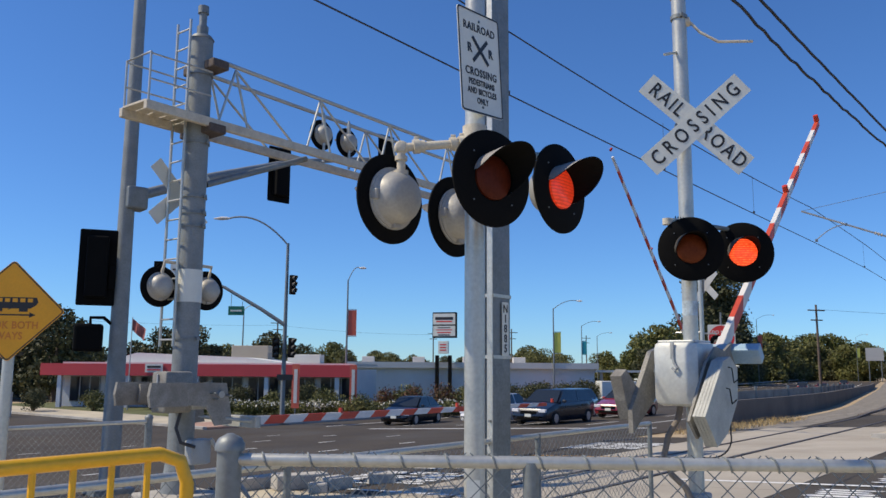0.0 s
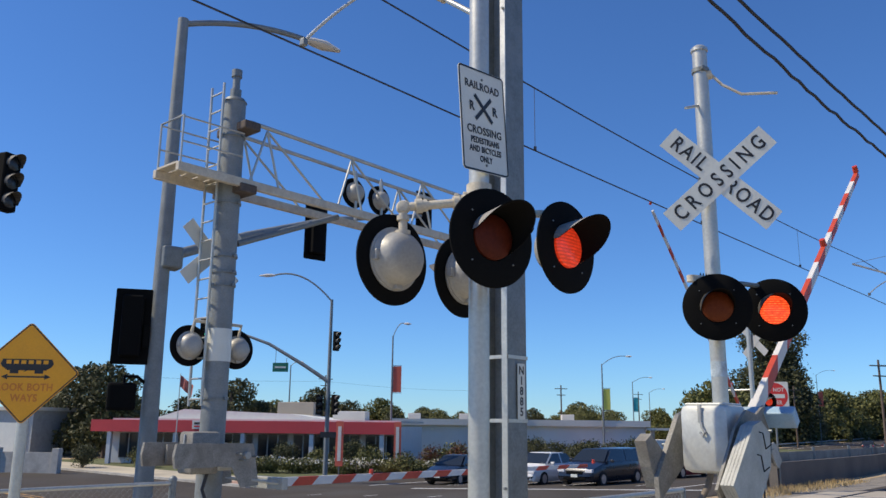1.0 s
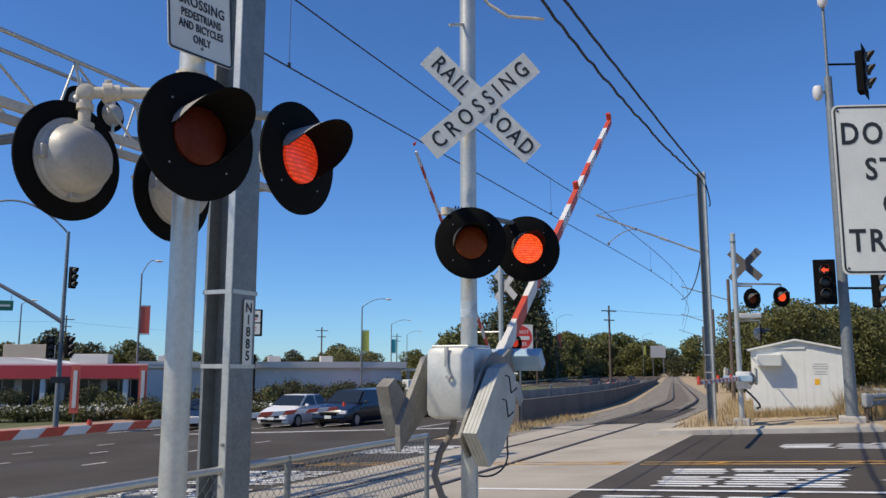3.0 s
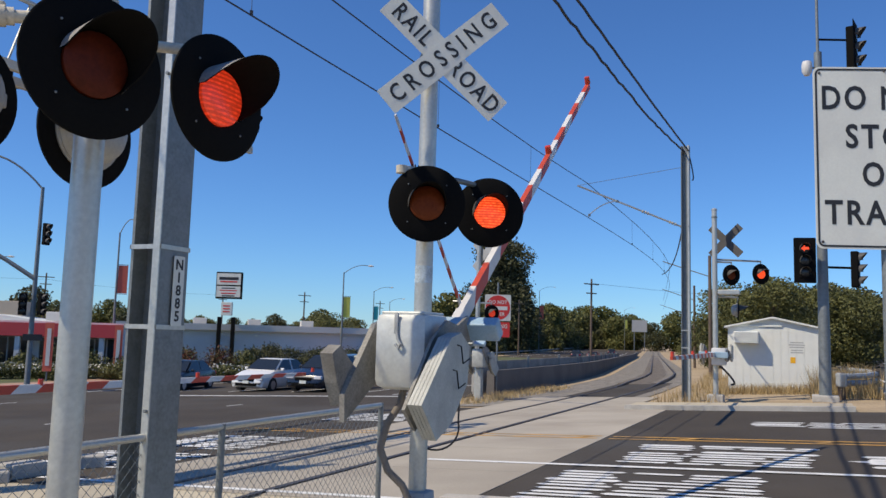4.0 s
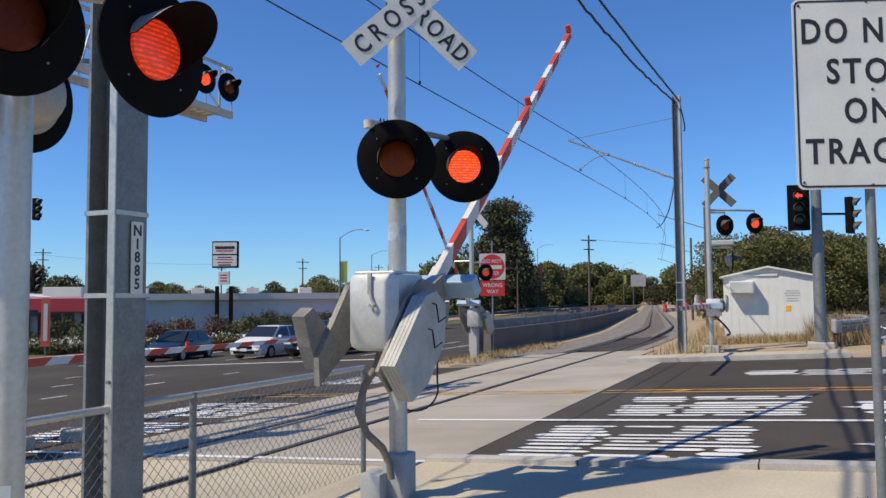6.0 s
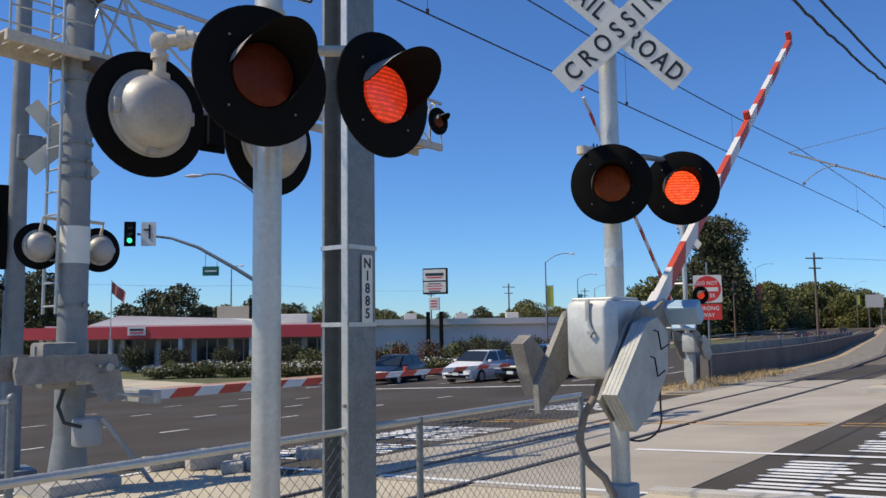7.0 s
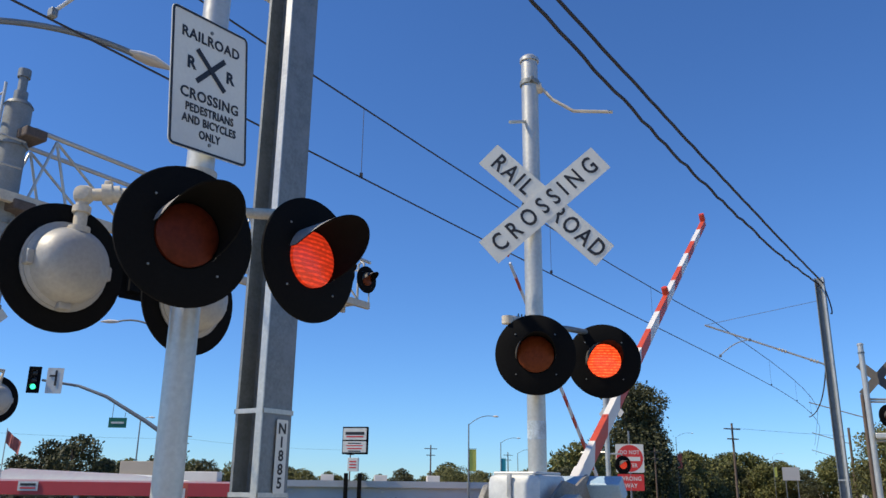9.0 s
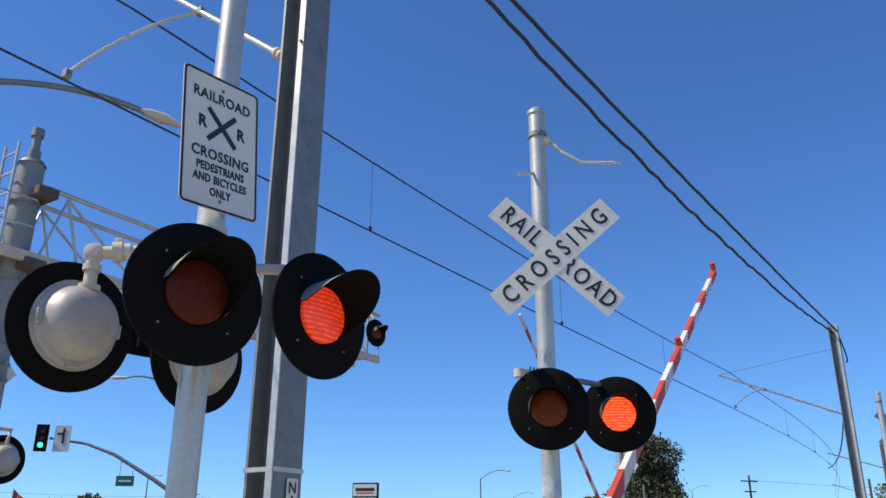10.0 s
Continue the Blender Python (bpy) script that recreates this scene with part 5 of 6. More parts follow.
br = tagged(part("brace_rod", tube(bmesh.new(), (-3.5, 11.85, 0.78), (-3.02, 12.35, gz(-3.02, 12.35)), 0.03, seg=10), M["greypaint"], smooth=True), "blue-grey steel rod leaning from the mast to the ground", "rod")
barrier = thing("concrete_barrier", Matrix.Identity(4), "stained pale concrete barrier panels along the highway", "barrier", kind="structure")
for i in range(24):
    b0_, b1_ = 20.9 + 3.2 * i, 20.9 + 3.2 * i + 3.16
    bm = bmesh.new()
    rings = [[bm.verts.new(ab(-4.1 + da, b_, dz, True)) for da, dz in ((-0.22, -0.1), (-0.10, 0.35), (-0.08, 1.22), (0.08, 1.22), (0.10, 0.35), (0.22, -0.1))] for b_ in (b0_, b1_)]
    for k in range(5):
        bm.faces.new((rings[0][k], rings[0][k + 1], rings[1][k + 1], rings[1][k]))
    bm.faces.new(rings[0])
    bm.faces.new(rings[1][::-1])
    part("panel", bm, M["barrier"], barrier)
    if i % 2 == 0:
        part("post", box(bmesh.new(), ab(-4.0, b0_, 0.7, True), (0.1, 0.1, 1.36), bevel=0.01), M["galv"], barrier)

# ---------------------------------------------------------------- across the street: hut, far signals
def abz(a, b, turn=0.0, lift=0.0):
    v = ab(a, b, lift)
    return pose(v.x, v.y, v.z, 0, 0, TANG + turn)


hut = thing("equipment_hut", abz(6.25, 22.4), "small white metal equipment hut with a shallow gable roof", "hut")
HW, HD, HH = 2.95, 2.6, 2.2
bm = box(bmesh.new(), (0, HD / 2, HH / 2 - 0.05), (HW, HD, HH + 0.1))
prism(bm, [(-HW / 2, HH), (HW / 2, HH), (0, HH + 0.33)], HD, pose(0, HD / 2, 0))
part("body", bm, M["hut"], hut)
for i in range(12):
    part("siding_panel", box(bmesh.new(), (-HW / 2 + 0.123 + 0.2458 * i, -0.004, HH / 2 + 0.02), (0.238, 0.012, HH)), M["hut"], hut)
for sgn in (1, -1):
    bm = prism(bmesh.new(), [(0, HH + 0.33), (0, HH + 0.39), (sgn * (HW / 2 + 0.12), HH + 0.04), (sgn * (HW / 2 + 0.12), HH - 0.02)], HD + 0.3, pose(0, HD / 2, 0))
    part("roof_sheet", bm, M["hut"], hut)
ac = part("cooler", box(bmesh.new(), (-0.85, -0.24, 1.85), (0.8, 0.46, 0.42), bevel=0.02), M["hut"], hut, "pale ribbed air cooler")
for i in range(7):
    part("fin", box(bmesh.new(), (-0.85, -0.475, 1.69 + 0.055 * i), (0.74, 0.02, 0.02)), M["hut"], ac)
part("lamp_bar", box(bmesh.new(), (-0.25, -0.03, 2.27), (1.1, 0.05, 0.07), bevel=0.01), M["sign_white"], hut)
for i, (w_, z) in enumerate(((0.42, 1.72), (0.5, 1.64), (0.45, 1.56), (0.36, 1.46), (0.4, 1.38))):
    part("notice_bar", box(bmesh.new(), (0.75, -0.012, z), (w_, 0.004, 0.035)), M["sign_back"], hut)
part("notice", box(bmesh.new(), (0.62, -0.013, 1.12), (0.16, 0.005, 0.2)), M["yellow"], hut, "small yellow notice")
part("base", box(bmesh.new(), (0, HD / 2, -0.02), (HW + 0.15, HD + 0.15, 0.2), bevel=0.02), M["kerb"], hut)

# far crossbuck mast
xz = gz(14.3, 22.58)
xm = mast("crossbuck_mast", street(14.3, 22.58, 0), 5.9, 0.075, "slim aluminium mast with crossbuck and flashers across the street")
for (x, y, z), lens, yaw in (((14.76, 22.45, 3.95), "lens_off", 5), ((15.72, 22.4, 4.02), "lens_on", 5), ((15.0, 22.5, 2.92), "lens_off", 60)):
    v = xm.matrix_basis.inverted() @ Vector((x, y, z))
    head("flasher", xm, facing(v.x, v.y, v.z, yaw - TANG), M[lens])
    bm = pipe(bmesh.new(), [(0, 0, z + 0.38 - 0.0), (v.x, v.y + 0.08, z + 0.38), (v.x, v.y + 0.08, z + 0.1)], 0.03, 8)
    part("arm", bm, M["alu"], xm, smooth=True)
part("bracket", box(bmesh.new(), (0.4, -0.1, 3.42), (0.6, 0.3, 0.14), bevel=0.02), M["alu"], xm)
part("foundation", box(bmesh.new(), (0, 0, xz + 0.08), (0.45, 0.45, 0.25), bevel=0.03), M["kerb"], xm)
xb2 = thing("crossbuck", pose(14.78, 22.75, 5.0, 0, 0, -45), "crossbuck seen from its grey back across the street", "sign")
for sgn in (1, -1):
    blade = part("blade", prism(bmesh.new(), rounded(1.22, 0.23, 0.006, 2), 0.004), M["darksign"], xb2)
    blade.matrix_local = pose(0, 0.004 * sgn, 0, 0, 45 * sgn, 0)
gmx = thing("gate_mechanism", street(14.32, 22.5, 0), "white gate mechanism across the street", "gate mechanism")
part("case", box(bmesh.new(), (0.05, -0.1, 1.55), (0.4, 0.4, 0.5), bevel=0.04), M["arm_white"], gmx, smooth=True)
gate("gate", street(14.3, 22.6, 1.6, 180), 0, 8.0, "white and red gate arm lowered across the street", plates=2)
bm = pipe(bmesh.new(), arc((14.35, 22.45, 1.3), (14.7, 22.4, 0.75), (0.25, 0, -0.15), 8), 0.03, 8)
tagged(part("conduit", bm, M["wire"], smooth=True), "black loop of conduit at the far mast", "conduit")

# traffic signal pole across the street
sp = thing("traffic_signal_pole", pose(16.98, 21.3, 0, 0, 0, -38), "grey signal pole with traffic lights and a camera on top", "traffic signal")
sz = gz(16.98, 21.3)
inv2 = sp.matrix_basis.inverted()
part("pole", tube(bmesh.new(), (0, 0, sz - 0.1), (0, 0, 10.6), 0.17, 0.11, seg=18), M["galv"], sp, smooth=True)
part("upper_pole", tube(bmesh.new(), (0, 0, 10.6), (0, 0, 13.1), 0.045, seg=10), M["galv"], sp, smooth=True)
signal_head(sp, inv2 @ pose(16.28, 21.15, 4.35, 0, 0, -25), None, True)
ar = bmesh.new()
prism(ar, [(-0.11, 0), (-0.01, 0.09), (-0.01, 0.035), (0.10, 0.035), (0.10, -0.035), (-0.01, -0.035), (-0.01, -0.09)], 0.004, inv2 @ pose(16.28, 21.15, 4.35, 0, 0, -25) @ pose(0, -0.062, 0.34))
part("lit_arrow", ar, M["lens_on"], sp, "lit red left arrow")
signal_head(sp, inv2 @ pose(17.9, 20.95, 4.15, 0, 0, 40), None, False)
h = signal_head(sp, inv2 @ pose(18.05, 21.0, 10.75, 0, 0, 40), None, True)
h.scale = (1.25, 1.25, 1.25)
part("bracket", tube(bmesh.new(), (0, 0, 11.0), inv2 @ Vector((17.9, 21.05, 11.0)), 0.035, seg=8), M["black"], sp)
part("bracket", tube(bmesh.new(), (0, 0, 4.2), inv2 @ Vector((17.9, 21.1, 4.2)), 0.035, seg=8), M["black"], sp)
for z, w_ in ((13.1, 0.4), (10.2, 0.3)):
    bm = lathe(bmesh.new(), [(0, -0.12), (0.12, -0.12), (0.15, 0.0), (0.14, 0.2), (0.08, 0.3), (0, 0.3)], pose(0, 0, 0, -90, 0, 0) @ pose(0, 0, 0), 16)
    bmesh.ops.transform(bm, matrix=pose(-w_ * (z < 12), -0.1, z), verts=bm.verts)
    part("camera_housing", bm, M["arm_white"], sp, "white camera housing", smooth=True)
part("bracket", tube(bmesh.new(), (0, 0, 10.1), (-0.4, -0.1, 10.2), 0.03, seg=8), M["galv"], sp)
part("base", box(bmesh.new(), (0, 0, sz + 0.06), (0.7, 0.7, 0.2), bevel=0.03), M["kerb"], sp)

# guard rail end
gr2 = thing("guard_rail", Matrix.Identity(4), "short grey guard rail with a rounded end on posts", "guard rail")
pts = [ab(8.2, 18.6, 0.55), ab(8.9, 19.4, 0.55), ab(9.3, 21.5, 0.55), ab(9.2, 24, 0.55), ab(8.6, 26, 0.55)]
bm = bmesh.new()
for z in (-0.1, 0.1):
    pipe(bm, [p + Vector((0, 0, z)) for p in pts], 0.085, 8)
part("beam", bm, M["greypaint"], gr2, smooth=True)
for p in pts[::2]:
    part("post", box(bmesh.new(), p - Vector((0, 0, 0.25)), (0.15, 0.15, 0.95), bevel=0.01), M["wood"], gr2)
part("end_cap", box(bmesh.new(), pts[0], (0.28, 0.2, 0.42), bevel=0.05), M["greypaint"], gr2)

# wrong way signs and the far gate
ww = thing("wrong_way_sign", street(10.09, 30.4, 0, 28), "red and white prohibition signs on a thin post", "sign")
wz = gz(10.09, 30.4)
part("post", tube(bmesh.new(), (0, 0.03, wz - 0.1), (0, 0.03, 4.0), 0.035, seg=10), M["galv"], ww)
WZ = 3.05
part("panel", prism(bmesh.new(), rounded(0.98, 0.98, 0.05), 0.005, pose(0, 0, WZ)), M["sign_white"], ww)
part("disc", lathe(bmesh.new(), [(0, -0.006), (0.46, -0.006), (0.46, -0.002)], pose(0, 0, WZ), 40), M["sign_red"], ww)
part("bar", box(bmesh.new(), (0, -0.008, WZ - 0.02), (0.72, 0.002, 0.14)), M["sign_white"], ww)
lettering("wording", "DO NOT", 0.19, ww, M["sign_white"], pose(0, -0.008, WZ + 0.2), 0.85, 0.003)
lettering("wording", "ENTER", 0.19, ww, M["sign_white"], pose(0, -0.008, WZ - 0.25), 0.85, 0.003)
part("panel", prism(bmesh.new(), rounded(0.92, 0.56, 0.04), 0.005, pose(0, 0, WZ - 0.82)), M["sign_red"], ww)
lettering("wording", "WRONG", 0.2, ww, M["sign_white"], pose(0, -0.005, WZ - 0.7), 0.9, 0.003)
lettering("wording", "WAY", 0.2, ww, M["sign_white"], pose(0, -0.005, WZ - 0.94), 0.9, 0.003)
fm = mast("crossbuck_mast", street(8.35, 27.1, 0), 5.75, 0.075, "slim far mast with crossbuck beside the concrete wall")
head("flasher", fm, facing(0.45, 0.1, 2.72, 52), M["lens_dim"], size=0.56)
bm = pipe(bmesh.new(), [(0, 0, 3.05), (0.4, 0.15, 3.05), (0.45, 0.16, 2.85)], 0.03, 8)
part("arm", bm, M["alu"], fm, smooth=True)
part("arm", tube(bmesh.new(), (-0.9, 0, 3.1), (0, 0, 3.1), 0.03, seg=8), M["alu"], fm)
xb3 = thing("crossbuck", street(8.5, 27.0, 4.65, -20), "white crossbuck seen from behind beside the wall", "sign")
for sgn in (1, -1):
    blade = part("blade", prism(bmesh.new(), rounded(1.22, 0.23, 0.006, 2), 0.004), M["sign_back"], xb3)
    blade.matrix_local = pose(0, 0.004 * sgn, 0, 0, 45 * sgn, 0)
gmf = thing("gate_mechanism", street(8.4, 26.95, 0), "pale gate mechanism beside the concrete wall", "gate mechanism")
part("case", box(bmesh.new(), (0.05, -0.1, 1.25), (0.4, 0.45, 0.6), bevel=0.04), M["plate"], gmf, smooth=True)
part("base", box(bmesh.new(), (0.0, 0, 0.3), (0.22, 0.22, 1.2), bevel=0.03), M["plate"], gmf)
gate("gate", street(8.35, 27.0, 1.35, 180), 45, 8.7, "red and white gate arm half lowered beside the far mast", plates=2)
cb2 = thing("control_cabinet", abz(-4.6, 23.0), "grey roadside control cabinet", "cabinet")
part("body", box(bmesh.new(), (0, 0, 0.5), (0.9, 0.6, 1.1), bevel=0.03), M["kerb"], cb2)

# ---------------------------------------------------------------- street lamps and signals beyond the highway
s1 = street_lamp(pose(-8.87, 43.2, gz(-8.87, 43.2) + 0.1, 0, 0, 0), 9.55, -3.3, "grey street lamp with a traffic signal arm", 0.13, 0.8, 1.35)
i1 = s1.matrix_basis.inverted()
bm = pipe(bmesh.new(), [i1 @ Vector(p) for p in ((-8.87, 43.2, 4.1), (-10.2, 43.2, 4.95), (-12.2, 43.2, 6.1), (-13.6, 43.2, 6.6), (-15.4, 43.2, 6.85))], [0.11, 0.1, 0.085, 0.07, 0.06], 10)
part("mast_arm", bm, M["galv"], s1, smooth=True)
signal_head(s1, i1 @ pose(-15.75, 43.1, 6.85, 0, 0, 6), "green", True)
signal_head(s1, i1 @ pose(-8.45, 43.0, 6.25, 0, 0, 55), None, False)
signal_head(s1, i1 @ pose(-9.3, 43.0, 2.9, 0, 0, 0), None, False)
signal_head(s1, i1 @ pose(-8.4, 43.0, 2.9, 0, 0, 60), None, False)
p1 = part("turn_sign", prism(bmesh.new(), rounded(0.78, 1.25, 0.04), 0.01, i1 @ pose(-14.75, 43.05, 6.82)), M["sign_white"], s1, "white turn lane sign")
part("turn_arrow", box(bmesh.new(), i1 @ Vector((-14.7, 43.03, 6.95)), (0.1, 0.01, 0.75)), M["sign_black"], s1)
part("turn_arrow", box(bmesh.new(), i1 @ Vector((-14.85, 43.03, 7.05)), (0.32, 0.01, 0.09)), M["sign_black"], s1)
part("street_name_sign", box(bmesh.new(), i1 @ Vector((-11.5, 43.1, 4.85)), (0.85, 0.03, 0.48)), M["sign_green"], s1, "green street name sign")
part("sign_bar", box(bmesh.new(), i1 @ Vector((-11.5, 43.08, 4.85)), (0.6, 0.02, 0.09)), M["sign_white"], s1)
for dx in (-0.3, 0.3):
    part("sign_hanger", tube(bmesh.new(), i1 @ Vector((-11.5 + dx, 43.15, 5.05)), i1 @ Vector((-11.5 + dx, 43.2, 5.65 - dx)), 0.015, seg=6), M["galv"], s1)
part("lane_sign", box(bmesh.new(), i1 @ Vector((-8.75, 43.0, 1.35)), (0.85, 0.02, 0.3)), M["sign_black"], s1)
lamps = [(-7.7, 60, 8.4, 0.9, "banner_r", 0.9), (9.6, 76, 7.6, 2.3, "banner_y", 0.7), (67.5, 179.5, 13.4, 3.6, "banner_r", 0.9),
         (134, 270, 13.5, 3.6, "banner_y", 0.9), (19, 118, 8.3, 2.4, "banner_t", 0.6), (-20, 78, 7.5, 0.8, None, 0.3), (27, 150, 8.2, 2.4, None, 0.6), (52, 52, 8.5, -2.5, None, 0.6)]
for x, y, top, arm, ban, rise in lamps:
    g_ = gz(x, y)
    t_ = street_lamp(pose(x, y, g_), top - g_, arm, "slim grey street lamp" + (" with a hanging banner" if ban else ""), 0.09, 0.45, rise)
    if ban:
        f_ = max(1.0, top / 8.4)
        bm = box(bmesh.new(), (0.38 * f_, 0, top - g_ - 3.2 * f_), (0.62 * f_, 0.02, 1.9 * f_))
        part("banner", bm, M[ban], t_, "bright cloth banner")
        for dz in (-2.2, -4.2):
            part("banner_rod", tube(bmesh.new(), (0, 0, top - g_ + dz * f_), (0.72 * f_, 0, top - g_ + dz * f_), 0.02, seg=6), M["galv"], t_)
for x, y, h in ((-60, 105, 11), (-32, 150, 12), (-4, 190, 12), (35, 210, 12), (-70, 80, 10), (51.5, 147.6, 10.5), (45, 100, 11), (12, 160, 11)):
    g_ = gz(x, y)
    u_ = thing("utility_pole", pose(x, y, g_, 0, 0, 20), "dark wooden utility pole with a crossarm", "utility pole", "utility poles")
    part("pole", tube(bmesh.new(), (0, 0, 0), (0, 0, h), 0.17, 0.12, seg=10), M["wood"], u_)
    part("crossarm", box(bmesh.new(), (0, 0, h - 0.7), (2.6, 0.14, 0.14)), M["wood"], u_)
    part("crossarm", box(bmesh.new(), (0, 0, h - 1.9), (1.8, 0.14, 0.14)), M["wood"], u_)
uw = thing("utility_wires", Matrix.Identity(4), "thin dark wires between the distant utility poles", "wires")
for (x, y, z), (x2, y2, z2) in (((-70, 80, 8), (-60, 105, 8.6)), ((-60, 105, 8.6), (-32, 150, 9.8)), ((-32, 150, 9.8), (-4, 190, 10)), ((45, 100, 9.5), (95, 112, 9.5))):
    part("wire", pipe(bmesh.new(), arc((x, y, z), (x2, y2, z2), (0, 0, -0.5)), 0.02, 4), M["wire"], uw)
# far catenary poles along the line
for s_ in (40, 62, 86):
    v = ab(3.6, s_, 0, True)
    p_ = thing("catenary_pole", pose(v.x, v.y, v.z, 0, 0, TANG), "slim dark catenary pole along the line", "catenary mast", "far catenary poles")
    part("pole", tube(bmesh.new(), (0, 0, 0), (0, 0, 6.8), 0.11, 0.09, seg=10), M["wood"], p_)
    part("arm", tube(bmesh.new(), (0, 0, 5.6), (-2.6, 0, 6.5), 0.03, seg=8), M["galv"], p_)
for a_, b_, w_, h_ in ((4.6, 38, 0.8, 1.3), (4.9, 44, 0.5, 1.0)):
    v = ab(a_, b_, 0, True)
    tb = thing("line_cabinet", pose(v.x, v.y, v.z, 0, 0, TANG), "small pale cabinet beside the line", "cabinet", "line cabinets")
    part("body", box(bmesh.new(), (0, 0, h_ / 2), (w_, 0.6, h_), bevel=0.03), M["hut"], tb)
    part("lid", box(bmesh.new(), (0, 0, h_ + 0.02), (w_ + 0.08, 0.68, 0.06), bevel=0.015), M["kerb"], tb)
gs = thing("guide_sign", pose(138.7, 267.8, gz(138.7, 267.8), 0, 0, -25), "grey back of a road sign on two posts", "sign")
part("panel", box(bmesh.new(), (0, 0, 9.0), (5.2, 0.08, 4.2)), M["sign_back"], gs)
for dx in (-0.9, 0.9):
    part("post", tube(bmesh.new(), (dx * 2, 0.1, 0), (dx * 2, 0.1, 10.8), 0.14, seg=8), M["galv"], gs)

# pylon sign
py = thing("pylon_sign", pose(-0.55, 75, gz(-0.55, 75), 0, 0, -14), "white pylon sign on two black posts", "sign")
gp = gz(-0.55, 75)
for dx in (-0.72, 0.5):
    part("post", box(bmesh.new(), (dx, 0, 2.1), (0.3, 0.3, 4.3)), M["black"], py)
part("cabinet", box(bmesh.new(), (0, 0, 5.95 - gp - 0.05), (2.25, 0.5, 2.35), bevel=0.03), M["black"], py)
part("face", box(bmesh.new(), (0, -0.27, 6.45 - gp), (2.1, 0.03, 1.0)), M["sign_white"], py)
part("face", box(bmesh.new(), (0, -0.27, 5.35 - gp), (2.1, 0.03, 0.95)), M["sign_white"], py)
part("small_cabinet", box(bmesh.new(), (-0.1, -0.05, 3.85 - gp), (0.95, 0.35, 1.15), bevel=0.02), M["sign_white"], py)
for z, w_, h_, col in ((6.5, 1.7, 0.26, "sign_black"), (6.22, 1.5, 0.12, "sign_red"), (5.65, 1.2, 0.08, "sign_black"), (5.45, 1.5, 0.08, "sign_red"), (5.2, 1.3, 0.1, "sign_red"), (4.98, 1.1, 0.1, "sign_black")):
    part("print_bar", box(bmesh.new(), (0, -0.29, z - gp), (w_, 0.01, h_)), M[col], py)
for dz in (0.25, 0.0, -0.25):
    part("print_bar", box(bmesh.new(), (-0.1, -0.235, 3.85 - gp + dz), (0.6, 0.01, 0.1)), M["sign_red"], py)

# ---------------------------------------------------------------- buildings
def facade_window(parent, x0, x1, z0, z1, y, panes):
    w_ = new("window")
    w_.parent = parent
    part("frame", box(bmesh.new(), ((x0 + x1) / 2, y, (z0 + z1) / 2), (x1 - x0, 0.1, z1 - z0)), M["greypaint"], w_)
    for i in range(panes):
        a = x0 + (x1 - x0) * (i + 0.06) / panes
        b = x0 + (x1 - x0) * (i + 0.94) / panes
        part("pane", box(bmesh.new(), ((a + b) / 2, y - 0.045, (z0 + z1) / 2), (b - a, 0.03, z1 - z0 - 0.12)), M["glass"], w_)


gb = -1.12
bd1 = thing("showroom", pose(-29.0, 61, gb, 0, 0, -3), "low showroom with a red fascia and dark windows", "building")
part("wall", box(bmesh.new(), (11, 5.5, 1.45), (22, 11, 2.9)), M["white_wall"], bd1)
part("fascia", box(bmesh.new(), (10.6, -0.9, 2.78), (22.8, 1.8, 0.85)), M["fascia"], bd1)
part("roof", box(bmesh.new(), (11, 5.6, 3.25), (22.2, 11.2, 0.16)), M["roof_grey"], bd1)
bm = prism(bmesh.new(), [(2.5, 3.25), (5.2, 4.05), (13.5, 3.75), (17.5, 3.25)], 7.0, pose(0, 4.2, 0))
part("roof_gable", bm, M["hut"], bd1, "white sloping roof")
for i in range(8):
    facade_window(bd1, 0.6 + 2.7 * i, 2.9 + 2.7 * i, 0.4, 2.3, -0.03, 3)
for i in range(5):
    part("column", box(bmesh.new(), (0.6 + 5.1 * i, -1.5, 1.2), (0.3, 0.3, 2.4)), M["white_wall"], bd1)
part("sign_board", box(bmesh.new(), (7.7, -1.85, 2.9), (1.3, 0.05, 0.6)), M["sign_white"], bd1)
part("print_bar", box(bmesh.new(), (7.7, -1.885, 3.0), (1.0, 0.02, 0.15)), M["sign_black"], bd1)
part("print_bar", box(bmesh.new(), (7.7, -1.885, 2.78), (1.0, 0.02, 0.1)), M["sign_red"], bd1)
part("roof_unit", box(bmesh.new(), (12.6, 6, 4.0), (3.0, 2.0, 1.5), bevel=0.04), M["tan_wall"], bd1, "tan rooftop cooling unit")
part("roof_unit", box(bmesh.new(), (17.2, 5, 3.65), (2.6, 1.6, 0.8), bevel=0.04), M["roof_grey"], bd1)
bd2 = thing("warehouse", pose(-9.5, 76, gb, 0, 0, 2), "long low white warehouse with a pale flat roof", "building")
part("wall", box(bmesh.new(), (11.5, 9, 1.55), (23, 18, 3.1)), M["white_wall"], bd2)
part("roof", box(bmesh.new(), (11.5, 8.8, 3.35), (23.6, 18.8, 0.55)), M["roof_grey"], bd2)
part("canopy", box(bmesh.new(), (25.5, 2, 2.9), (5, 5, 0.2)), M["roof_grey"], bd2)
for dx in (23.6, 27.6):
    part("canopy_post", box(bmesh.new(), (dx, -0.2, 1.4), (0.25, 0.25, 2.8)), M["tan_wall"], bd2)
for i in range(3):
    part("wall_lamp", box(bmesh.new(), (3.5 + 8 * i, -0.1, 2.7), (0.25, 0.2, 0.15)), M["sign_white"], bd2)
